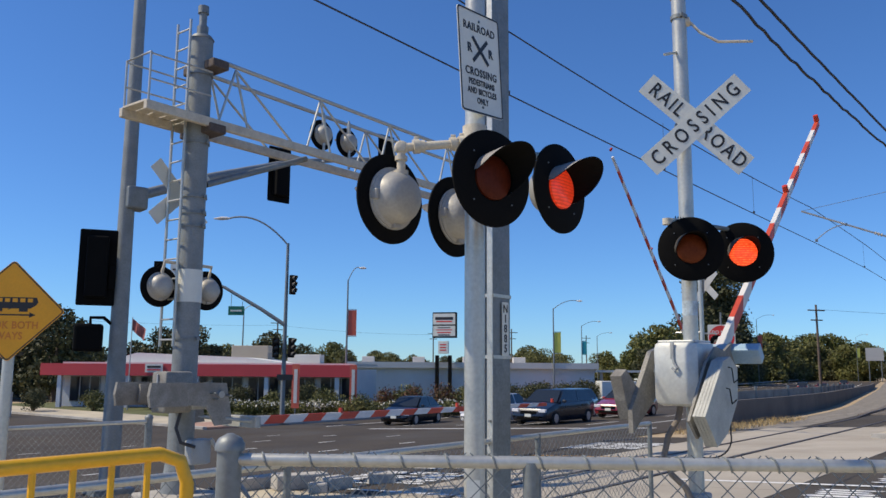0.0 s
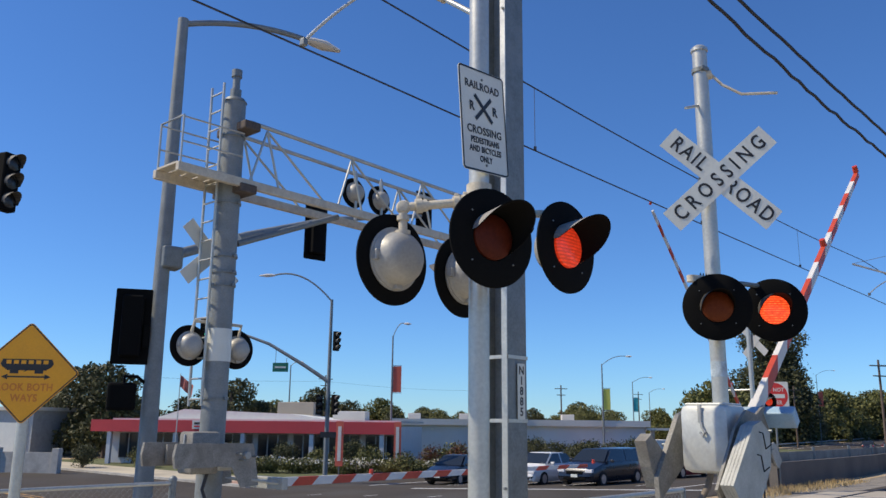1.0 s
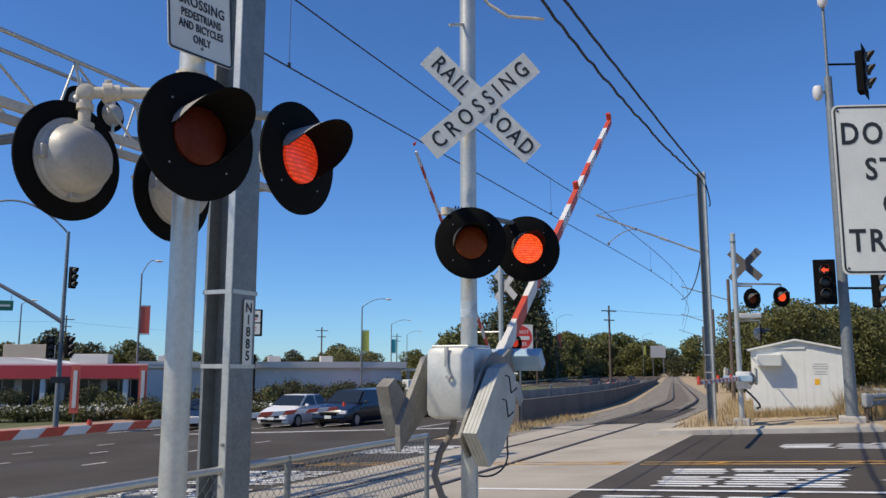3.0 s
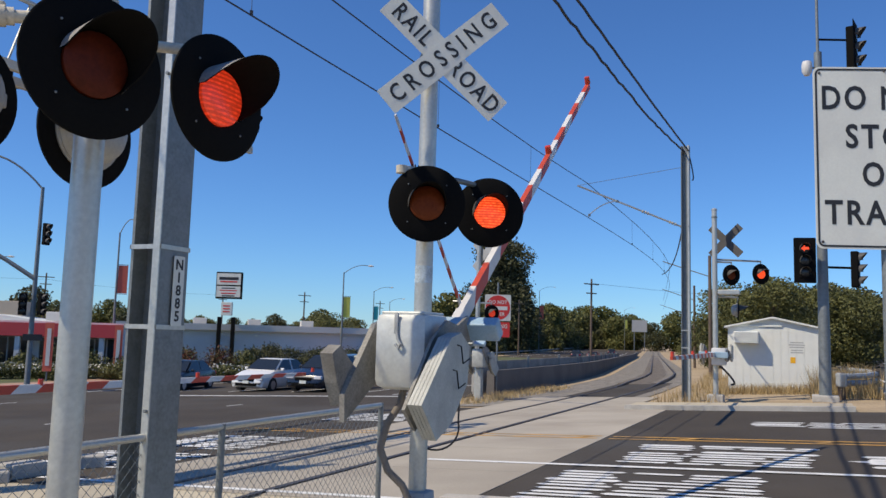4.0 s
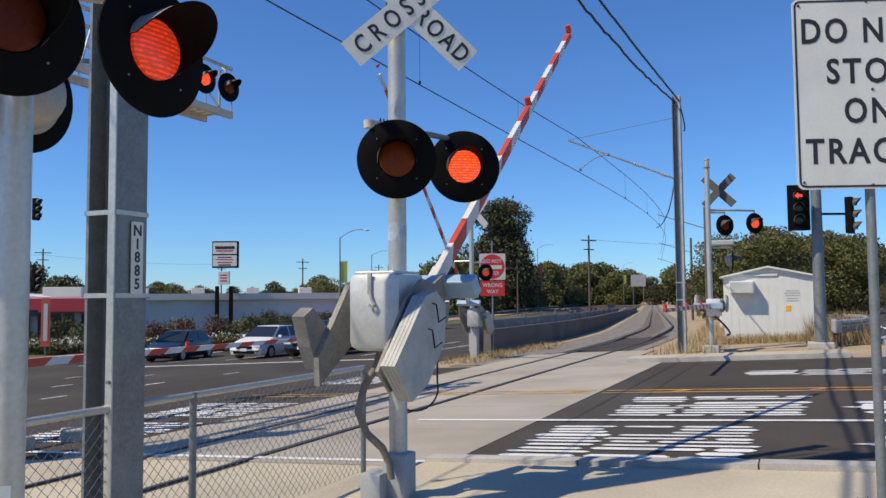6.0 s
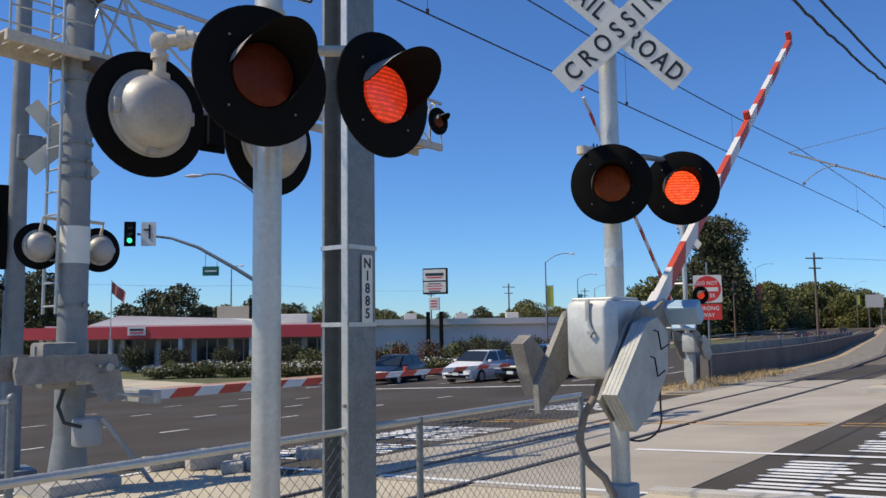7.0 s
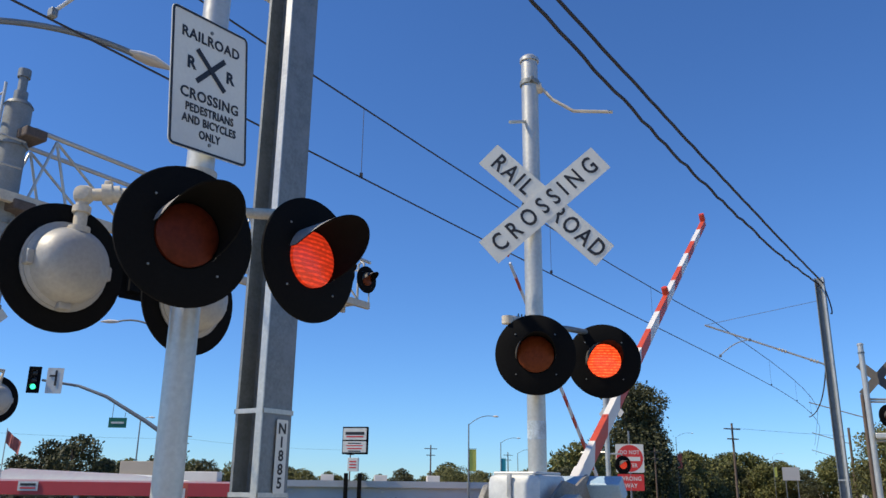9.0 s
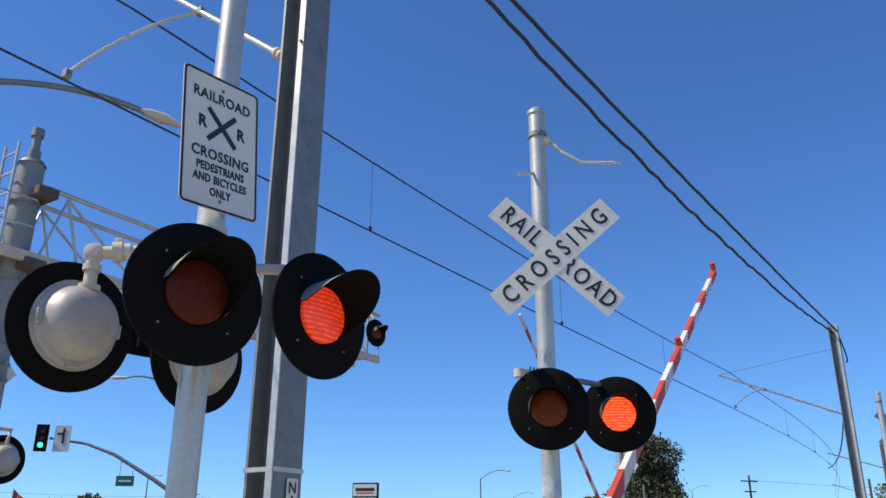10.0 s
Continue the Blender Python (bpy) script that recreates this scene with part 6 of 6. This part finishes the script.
for i in range(4):
    part("roof_unit", box(bmesh.new(), (1.5 + 5.0 * i, 5, 3.9), (1.2, 1.0, 0.6), bevel=0.04), M["roof_grey"], bd2)
bd3 = thing("shed_building", pose(-60, 72, gb, 0, 0, -8), "grey metal shed with white roller doors", "building")
part("wall", box(bmesh.new(), (10, 5, 2.0), (20, 10, 4.0)), M["greypaint"], bd3)
part("roof", box(bmesh.new(), (10, 5, 4.1), (20.6, 10.6, 0.3)), M["roof_grey"], bd3)
for i in range(5):
    part("roller_door", box(bmesh.new(), (2 + 4 * i, -0.03, 1.5), (3.2, 0.08, 2.8)), M["hut"], bd3)
van = thing("white_trailer", pose(14.5, 72, gz(14.5, 72), 0, 0, 10), "small white box trailer parked by the canopy", "trailer")
part("body", box(bmesh.new(), (0, 0, 1.3), (3.2, 1.6, 1.5), bevel=0.05), M["hut"], van)
for dx in (-0.9, 0.9):
    part("wheel", tube(bmesh.new(), (dx, -0.85, 0.35), (dx, -0.6, 0.35), 0.35, seg=16), M["tyre"], van)
fp = thing("flag_pole", pose(-22.1, 56, gb + 1.2), "slim flag pole with a limp red and white flag", "flag pole")
part("pole", tube(bmesh.new(), (0, 0, -1.2), (0, 0, 5.2), 0.05, 0.03, seg=8), M["alu"], fp)
bm = bmesh.new()
prev = None
for i in range(9):
    x = 1.0 * i / 8
    r_ = [bm.verts.new((x, 0.08 * math.sin(i * 1.3), 5.1 - 0.75 * x)), bm.verts.new((x * 0.9, 0.08 * math.sin(i * 1.3 + 0.6), 4.3 - 0.75 * x))]
    if prev:
        bm.faces.new((prev[0], r_[0], r_[1], prev[1]))
    prev = r_
part("flag", bm, mat("faded_flag_cloth", (0.38, 0.12, 0.10), 0.8, var=0.35, scale=5), fp)
for x, y in ((-9.3, 49), (-6.2, 52)):
    ps = thing("post_sign", pose(x, y, gz(x, y)), "slim orange vertical sign on a post", "sign")
    part("panel", box(bmesh.new(), (0, 0, 1.9), (0.45, 0.06, 2.6)), M["banner_r"], ps)
    part("print_bar", box(bmesh.new(), (0, -0.04, 1.9), (0.2, 0.01, 2.0)), M["sign_white"], ps)
    part("post", tube(bmesh.new(), (0, 0.05, 0), (0, 0.05, 3.0), 0.04, seg=8), M["galv"], ps)
gw = thing("garden_wall", pose(-44, 50, gb, 0, 0, -6), "low grey block wall along the side street", "wall")
part("wall", box(bmesh.new(), (8, 0, 0.6), (20, 0.25, 1.2)), M["kerb"], gw)
for i in range(6):
    part("pier", box(bmesh.new(), (-2 + 4 * i, -0.05, 0.7), (0.45, 0.4, 1.5), bevel=0.02), M["kerb"], gw)


# ---------------------------------------------------------------- vehicles
def car(m, paint_, label, ln=4.5, wd=1.78, ht=1.46, suv=False):
    """A car that looks along -y."""
    c = thing("car", m, label, "car", "cars on the highway")
    k = ht / 1.46
    st = [(-ln / 2, 0.28, 0.52 * k, 0.78), (-ln / 2 + 0.12, 0.20, 0.70 * k, 0.93), (-ln / 2 + 0.9, 0.18, 0.92 * k, 0.99), (-ln / 2 + 1.35, 0.18, 0.97 * k, 1.0),
          (0.3, 0.18, 0.98 * k, 1.0), (ln / 2 - 1.0, 0.18, 1.0 * k, 0.99), (ln / 2 - 0.15, 0.22, (0.95 if not suv else 1.0) * k, 0.93), (ln / 2, 0.32, 0.75 * k, 0.82)]
    bm = bmesh.new()
    prev = None
    for y, z0, z1, f in st:
        w_ = wd / 2 * f
        ring = [bm.verts.new((x, y, z)) for x, z in ((-w_ * 0.9, z0), (-w_, z0 + 0.15), (-w_, z1 - 0.18), (-w_ * 0.93, z1 - 0.03), (-w_ * 0.6, z1), (w_ * 0.6, z1), (w_ * 0.93, z1 - 0.03), (w_, z1 - 0.18), (w_, z0 + 0.15), (w_ * 0.9, z0))]
        if prev:
            for i in range(10):
                bm.faces.new((prev[i], prev[(i + 1) % 10], ring[(i + 1) % 10], ring[i]))
        else:
            bm.faces.new(ring)
        prev = ring
    bm.faces.new(prev[::-1])
    body = part("body", bm, paint_, c, smooth=True)
    y0, y1, y2, y3 = -ln / 2 + 1.15, -ln / 2 + 1.95, (ln / 2 - 1.25 if not suv else ln / 2 - 0.55), (ln / 2 - 0.55 if not suv else ln / 2 - 0.15)
    zb, zr, wb, wr = 0.95 * k, ht, wd / 2 * 0.94, wd / 2 * 0.74
    lo = [(-wb, y0, zb), (wb, y0, zb), (wb, y3, zb), (-wb, y3, zb)]
    hi = [(-wr, y1, zr), (wr, y1, zr), (wr, y2, zr), (-wr, y2, zr)]
    bm = bmesh.new()
    l_, h_ = [bm.verts.new(v) for v in lo], [bm.verts.new(v) for v in hi]
    bm.faces.new(h_)
    for i in range(4):
        bm.faces.new((l_[i], l_[(i + 1) % 4], h_[(i + 1) % 4], h_[i]))
    bmesh.ops.bevel(bm, geom=list(bm.edges), offset=0.07, segments=2, affect="EDGES")
    part("cabin", bm, paint_, c, smooth=True)
    L_, H_ = [Vector(v) for v in lo], [Vector(v) for v in hi]

    def glass(name, a, b, e, d_, inset=0.1):
        mid = (a + b + e + d_) / 4
        nrm = (b - a).cross(d_ - a).normalized()
        if nrm.dot(mid - Vector((0, 0.2, 1.0))) < 0:
            nrm = -nrm
        bm_ = bmesh.new()
        q = [p.lerp(mid, inset) + nrm * 0.012 for p in (a, b, e, d_)]
        vs = [bm_.verts.new(p) for p in q] + [bm_.verts.new(p - nrm * 0.03) for p in q]
        bm_.faces.new(vs[:4])
        for i in range(4):
            bm_.faces.new((vs[i], vs[(i + 1) % 4], vs[4 + (i + 1) % 4], vs[4 + i]))
        part(name, bm_, M["glass"], c)

    glass("windscreen", L_[0], L_[1], H_[1], H_[0])
    glass("rear_window", L_[2], L_[3], H_[3], H_[2])
    for s_ in ((1, 2), (3, 0)):
        a, b = L_[s_[0]], L_[s_[1]]
        e, d_ = H_[s_[1]], H_[s_[0]]
        m0, m1 = a.lerp(b, 0.52), d_.lerp(e, 0.5)
        glass("side_window", a, m0, m1, d_, 0.12)
        glass("side_window", m0, b, e, m1, 0.12)
    for sx in (-1, 1):
        for y in (-ln / 2 + 0.85, ln / 2 - 0.85):
            wh = new("wheel")
            wh.parent, wh.location = c, (sx * (wd / 2 - 0.1), y, 0.32)
            bm = tube(bmesh.new(), (-0.11, 0, 0), (0.11, 0, 0), 0.32, seg=22)
            part("tyre", bm, M["tyre"], wh, smooth=True)
            bm = tube(bmesh.new(), (-0.115, 0, 0), (0.115, 0, 0), 0.2, seg=16)
            part("rim", bm, M["rim"], wh)
        part("headlamp", box(bmesh.new(), (sx * wd * 0.36, -ln / 2 + 0.10, 0.62 * k), (0.36, 0.16, 0.15), bevel=0.03), CAR["headlamp"], c)
        part("taillamp", box(bmesh.new(), (sx * wd * 0.38, ln / 2 - 0.06, 0.78 * k), (0.26, 0.12, 0.18), bevel=0.03), CAR["taillamp"], c)
        part("door_mirror", box(bmesh.new(), (sx * (wd / 2 + 0.08), y0 + 0.35, 1.0 * k), (0.18, 0.12, 0.13), bevel=0.03), paint_, c)
    part("grille", box(bmesh.new(), (0, -ln / 2 + 0.03, 0.55 * k), (0.8, 0.12, 0.13), bevel=0.02), M["black"], c)
    part("lower_grille", box(bmesh.new(), (0, -ln / 2 + 0.02, 0.34), (1.1, 0.12, 0.12), bevel=0.02), M["black"], c)
    part("registration_plate", box(bmesh.new(), (0, -ln / 2 - 0.02, 0.44), (0.32, 0.03, 0.16)), M["sign_white"], c)
    return c


car(abz(-15.9, 24.4, 4), CAR["white"], "white hatchback waiting at the stop line")
car(abz(-12.4, 24.0, 2), CAR["navy"], "dark blue car with headlamps waiting at the stop line", 4.9, 1.9, 1.55, True)
car(abz(-21.6, 24.6, 14), CAR["black"], "black saloon rolling towards the stop line")
car(abz(-12.3, 31.5, 0), CAR["red"], "dark red car queuing behind another car")
car(abz(-15.9, 31.2, 0), CAR["blue"], "blue grey car queuing on the highway", 4.8, 1.85, 1.6, True)
for a_, b_, col, txt in ((-9.0, 118, "red", "red car far along the highway"), (-12.4, 126, "navy", "dark car far along the highway"), (-9, 175, "black", "small dark car far along the highway")):
    v = ab(a_, b_, 0.0, True)
    car(pose(v.x, v.y, v.z, 0, 0, TANG + 192), CAR[col], txt)

# ---------------------------------------------------------------- plants
def leaves(name, blobs, count, size, material, parent, seed, kind="stuff"):
    """Many small leaf clumps gathered in uneven lobes; blobs: centre and radii."""
    rng = np.random.default_rng(seed)
    n = len(blobs)
    weight = np.array([b[3] * b[4] * b[5] for b in blobs]) ** 0.67
    pick = rng.choice(n, count, p=weight / weight.sum())
    B = np.array(blobs)[pick]
    d = rng.normal(size=(count, 3))
    size = size * 0.62
    d /= np.linalg.norm(d, axis=1)[:, None]
    rad = rng.uniform(0.55, 1.0, count) ** 0.6 * (1 + 0.12 * rng.normal(size=count))
    c = B[:, :3] + d * rad[:, None] * B[:, 3:6]
    u = rng.normal(size=(count, 3))
    u /= np.linalg.norm(u, axis=1)[:, None]
    w_ = np.cross(u, d + 0.6 * rng.normal(size=(count, 3)))
    w_ /= np.linalg.norm(w_, axis=1)[:, None] + 1e-6
    s = (size * rng.uniform(0.5, 1.4, count))[:, None]
    V = np.empty((count, 4, 3))
    V[:, 0], V[:, 1], V[:, 2], V[:, 3] = c - u * s, c + w_ * s * 0.55, c + u * s, c - w_ * s * 0.55
    V[:, 1] += 0.25 * s * d
    F = np.arange(count * 4).reshape(count, 4)
    me = bpy.data.meshes.new(name)
    me.from_pydata(V.reshape(-1, 3).tolist(), [], F.tolist())
    me.materials.append(material)
    ob = new(name, me)
    ob.parent = parent
    if kind:
        ob["kind"] = kind
    return ob


def tree(m, h, spread, material, seed, label, low=0.15, count=2600, leaf=0.34, name="tree", lobes=13):
    rng = random.Random(seed)
    t = thing(name, m, label, "tree", "trees")
    bm = bmesh.new()
    pipe(bm, [(0, 0, -0.2), (0.05 * h * 0.2, 0, h * 0.3), (0.0, 0.1, h * 0.6), (0.1, 0, h * 0.85)], [h * 0.032, h * 0.025, h * 0.015, h * 0.006], 8)
    blobs = []
    for i in range(lobes):
        z = h * (low + (0.92 - low) * (i + 0.5) / lobes)
        f = math.sin(math.pi * min(1, 0.25 + 0.72 * (z / h))) ** 0.7
        a = rng.uniform(0, math.tau)
        r = spread * f * rng.uniform(0.25, 0.75)
        x, y = r * math.cos(a), r * math.sin(a)
        e = spread * rng.uniform(0.32, 0.6) * (0.6 + 0.4 * f)
        blobs.append((x, y, z, e, e, e * rng.uniform(0.55, 0.85)))
        pipe(bm, [(0, 0, max(0.1, z - 0.25 * h)), (x * 0.5, y * 0.5, z - 0.1 * h), (x, y, z)], [h * 0.012, h * 0.008, h * 0.003], 6)
    part("trunk", bm, M["bark"], t)
    leaves("crown", blobs, count, leaf, material, t, seed)
    return t


def at_g(x, y):
    return pose(x, y, gz(x, y))


protos = [tree(at_g(-34, 70), 8.2, 3.8, M["leaf_d"], 1, "dark green broad tree", 0.10, 5600, 0.34),
          tree(at_g(57, 178), 27.0, 9.4, M["leaf_d"], 2, "tall dark evergreen tree beside the highway", 0.02, 26000, 0.55, lobes=38),
          tree(at_g(38.5, 58.5), 6.5, 3.7, M["leaf_m"], 3, "green tree behind the hut", 0.06, 17000, 0.18, lobes=20),
          tree(at_g(67, 200), 8.5, 4.6, M["leaf_y"], 4, "yellowish green tree in the distance", 0.06, 5200, 0.42),
          tree(at_g(15, 170), 8.0, 5.0, M["leaf_m"], 5, "mid green tree in the distance", 0.05, 5200, 0.44)]
rng = random.Random(11)


def plant(k, x, y, s):
    u, v = NX * x + NY * (y - 12), TX * x + TY * (y - 12)
    if -31 < u - bend(v) < 9 and 60 < v < 303:          # keep the highway and the line clear
        u = bend(v) - rng.uniform(31, 40)
        x, y = u * NX + v * TX, 12 + u * NY + v * TY
    copy_thing(protos[k], pose(x, y, gz(x, y), 0, 0, rng.uniform(0, 360)) @ Matrix.Diagonal((s, s, s * rng.uniform(0.9, 1.1), 1)))


for k, x, y, s in ((1, 44, 170, 0.40), (1, 66, 196, 0.66), (1, 75, 210, 0.5), (4, 86, 228, 1.5), (3, 96, 246, 1.6), (4, 108, 268, 1.7), (4, 120, 290, 1.7), (3, 128, 305, 1.8), (0, 140, 325, 2.0),
                   (2, 43.5, 56, 0.9), (2, 47, 62, 0.9), (2, 53, 66, 0.85), (2, 39, 64, 0.85), (2, 36.5, 50.5, 0.95), (2, 46.4, 54.7, 0.9), (2, 62, 66, 0.5), (3, 138, 312, 2.1), (3, 146, 309, 1.9), (4, 152, 306, 1.7), (0, 58, 72, 0.9), (0, 66, 84, 0.95),
                   (0, -38.5, 74, 0.95), (0, -29, 88, 0.9), (0, -21, 92, 0.8), (0, -25.5, 90, 0.75), (0, -33.5, 92, 0.85), (0, -17.5, 95, 0.65), (0, -40, 86, 0.8), (0, -12.5, 101, 0.55), (0, -37, 93, 0.8), (0, -45, 82, 0.8), (0, -16, 98, 0.66), (0, -10.5, 100, 0.62), (0, -52, 90, 1.0), (0, -62, 88, 1.1), (0, -75, 95, 1.1),
                   (3, 50, 118, 0.75), (3, 56, 124, 0.8), (0, 47, 112, 0.75), (3, 63, 138, 0.8), (0, 70, 160, 0.9), (3, 82, 172, 1.0), (3, 92, 190, 1.0), (0, 88, 178, 0.9), (2, 52, 46, 0.9), (2, 57, 42, 1.1)):
    plant(k, x, y, s)
for i in range(78):
    x = -95 + 3.1 * i + rng.uniform(-2, 2)
    y = 168 + rng.uniform(-12, 40)
    plant(rng.choice((4, 4, 0, 3)), x, y, rng.uniform(0.62, 0.95) * (1.0 if -20 < x < 60 else 1.15))
for i in range(26):
    plant(rng.choice((0, 2, 4)), 60 + 8 * i * 0.8 + rng.uniform(-3, 3), 78 + 6 * i + rng.uniform(-8, 8), rng.uniform(0.9, 1.3))
# belt of trees and tall bushes along the far edge of the highway
for i in range(34):
    v = 118 + 5.6 * i
    u = bend(v) - rng.uniform(33, 40)
    plant(rng.choice((0, 4, 4, 3)), u * NX + v * TX, 12 + u * NY + v * TY, rng.uniform(0.85, 1.25) * (1 + 0.0035 * (v - 118)))
for i in range(12):
    v = 306 + rng.uniform(0, 12)
    u = bend(v) - 34 + 7 * i
    plant(rng.choice((0, 4, 3)), u * NX + v * TX, 12 + u * NY + v * TY, rng.uniform(1.3, 1.7))
# drooping bough at the far street
tr = tree(at_g(41.2, 36.2), 10.5, 4.0, M["leaf_m"], 21, "tree with drooping boughs beside the street", 0.3, 16000, 0.2, lobes=20)


def shrub(m, r, h, material, seed, label, count=700, leaf=0.11, group="shrubs"):
    rg = random.Random(seed)
    t = thing("shrub", m, label, "shrub", group)
    blobs = []
    for i in range(7):
        a, q = rg.uniform(0, math.tau), rg.uniform(0, 0.6) * r
        blobs.append((q * math.cos(a), q * math.sin(a), h * rg.uniform(0.35, 0.7), r * rg.uniform(0.4, 0.6), r * rg.uniform(0.4, 0.6), h * rg.uniform(0.3, 0.42)))
    bm = bmesh.new()
    for b_ in blobs:
        pipe(bm, [(0, 0, -0.05), (b_[0] * 0.6, b_[1] * 0.6, b_[2] * 0.5), (b_[0], b_[1], b_[2])], [0.03, 0.02, 0.008], 5)
    part("stems", bm, M["bark"], t)
    leaves("foliage", blobs, int(count * 2.5), leaf, material, t, seed)
    return t


sh = [shrub(at_g(-5.5, 50), 1.3, 1.5, M["leaf_m"], 31, "rounded green shrub by the pavement"),
      shrub(at_g(-2.6, 53), 1.2, 1.9, M["leaf_r"], 32, "reddish shrub by the pavement"),
      shrub(at_g(4.5, 62), 1.6, 1.9, M["leaf_d"], 33, "dark clipped hedge by the highway", 1100)]
low = shrub(at_g(-9.0, 50.5), 1.2, 0.95, M["leaf_m"], 34, "low rose bush with white flowers", 600, group="rose bushes")
leaves("blossom", [(0, 0, 0.72, 1.0, 1.0, 0.3), (0.5, -0.4, 0.6, 0.5, 0.5, 0.3)], 120, 0.10, M["petal"], low, 35)
for k, x, y, s in ((0, -8.0, 53, 1.2), (0, -12, 55, 1.0), (1, -0.6, 55, 1.05), (1, -4.4, 55, 0.9), (2, 1.5, 60, 1.0), (2, 7, 64, 1.05), (2, 9.5, 67, 1.0), (2, 3.0, 66, 1.1), (0, -3.0, 56, 1.3), (2, -18, 57, 0.9), (2, -21, 57.5, 0.95),
                   (2, -14.5, 56.5, 0.9), (0, -24, 55, 1.0), (2, 12, 72, 1.1), (0, 0.8, 57, 1.2), (2, -27, 53, 0.8), (2, -36, 52.5, 0.75), (0, -17, 53, 0.7), (2, 5.8, 60.5, 1.0), (2, -10.2, 57, 1.0), (0, 14, 80, 1.6)):
    copy_thing(sh[k], pose(x, y, gz(x, y), 0, 0, rng.uniform(0, 360)) @ Matrix.Diagonal((s, s, s, 1)))
for i in range(22):
    x = -16.5 + 0.95 * i + rng.uniform(-0.3, 0.3)
    y = 50.5 + 0.10 * i + rng.uniform(-0.8, 0.8) + (2.2 if x > 0 else 0)
    copy_thing(low, pose(x, y, gz(x, y), 0, 0, rng.uniform(0, 360)) @ Matrix.Diagonal((1, 1, rng.uniform(0.8, 1.15), 1)))


def grass(name, count, place, seed, tall, label):
    """Loose blades of dry grass."""
    rg = random.Random(seed)
    verts, faces = [], []
    for i in range(count):
        a, b = place(rg)
        p = ab(a, b, 0.0, True)
        h_ = tall * rg.uniform(0.4, 1.3)
        an = rg.uniform(0, math.tau)
        dx, dy = math.cos(an) * 0.012, math.sin(an) * 0.012
        lx, ly = rg.uniform(-0.4, 0.4) * h_, rg.uniform(-0.4, 0.4) * h_
        n = len(verts)
        verts += [p + Vector((dx, dy, 0)), p - Vector((dx, dy, 0)), p + Vector((lx, ly, h_))]
        faces.append((n, n + 1, n + 2))
    me = bpy.data.meshes.new(name)
    me.from_pydata(verts, [], faces)
    me.materials.append(M["straw"])
    return tagged(new(name, me), label, "grass", "", "stuff")


grass("dry_grass", 2600, lambda r: (r.uniform(7.4, 9.3), r.uniform(18.5, 27)), 1, 0.8, "tall dry straw-coloured grass behind the guard rail")
grass("dry_grass", 1800, lambda r: (r.uniform(4.5, 7.6), r.gauss(21.9, 0.4)), 2, 0.3, "short dry grass along the hut")
grass("dry_grass", 1500, lambda r: (r.uniform(-3.2, -1.6), r.uniform(15, 26)), 3, 0.18, "short dry grass beside the ballast")
grass("dry_grass", 1500, lambda r: (r.uniform(3.2, 5.0), r.uniform(15.5, 40)), 4, 0.35, "dry grass beside the line")

# loose concrete blocks and timber beside the mast
for i, (x, y, w_, d_, h_, t_) in enumerate(((-2.5, 13.6, 0.9, 0.35, 0.24, 30), (-1.9, 13.3, 0.5, 0.35, 0.2, 48), (-1.2, 14.0, 0.45, 0.3, 0.18, 12), (-3.2, 13.9, 1.1, 0.3, 0.2, 52), (-2.1, 12.9, 0.3, 0.25, 0.15, 10))):
    bk = part("concrete_block", box(bmesh.new(), (0, 0, h_ / 2), (w_, d_, h_), bevel=0.025), M["kerb"])
    bk.matrix_basis = pose(x, y, gz(x, y), 0, 0, t_)
    tagged(bk, "broken pale concrete block lying by the track", "concrete block", "loose blocks")
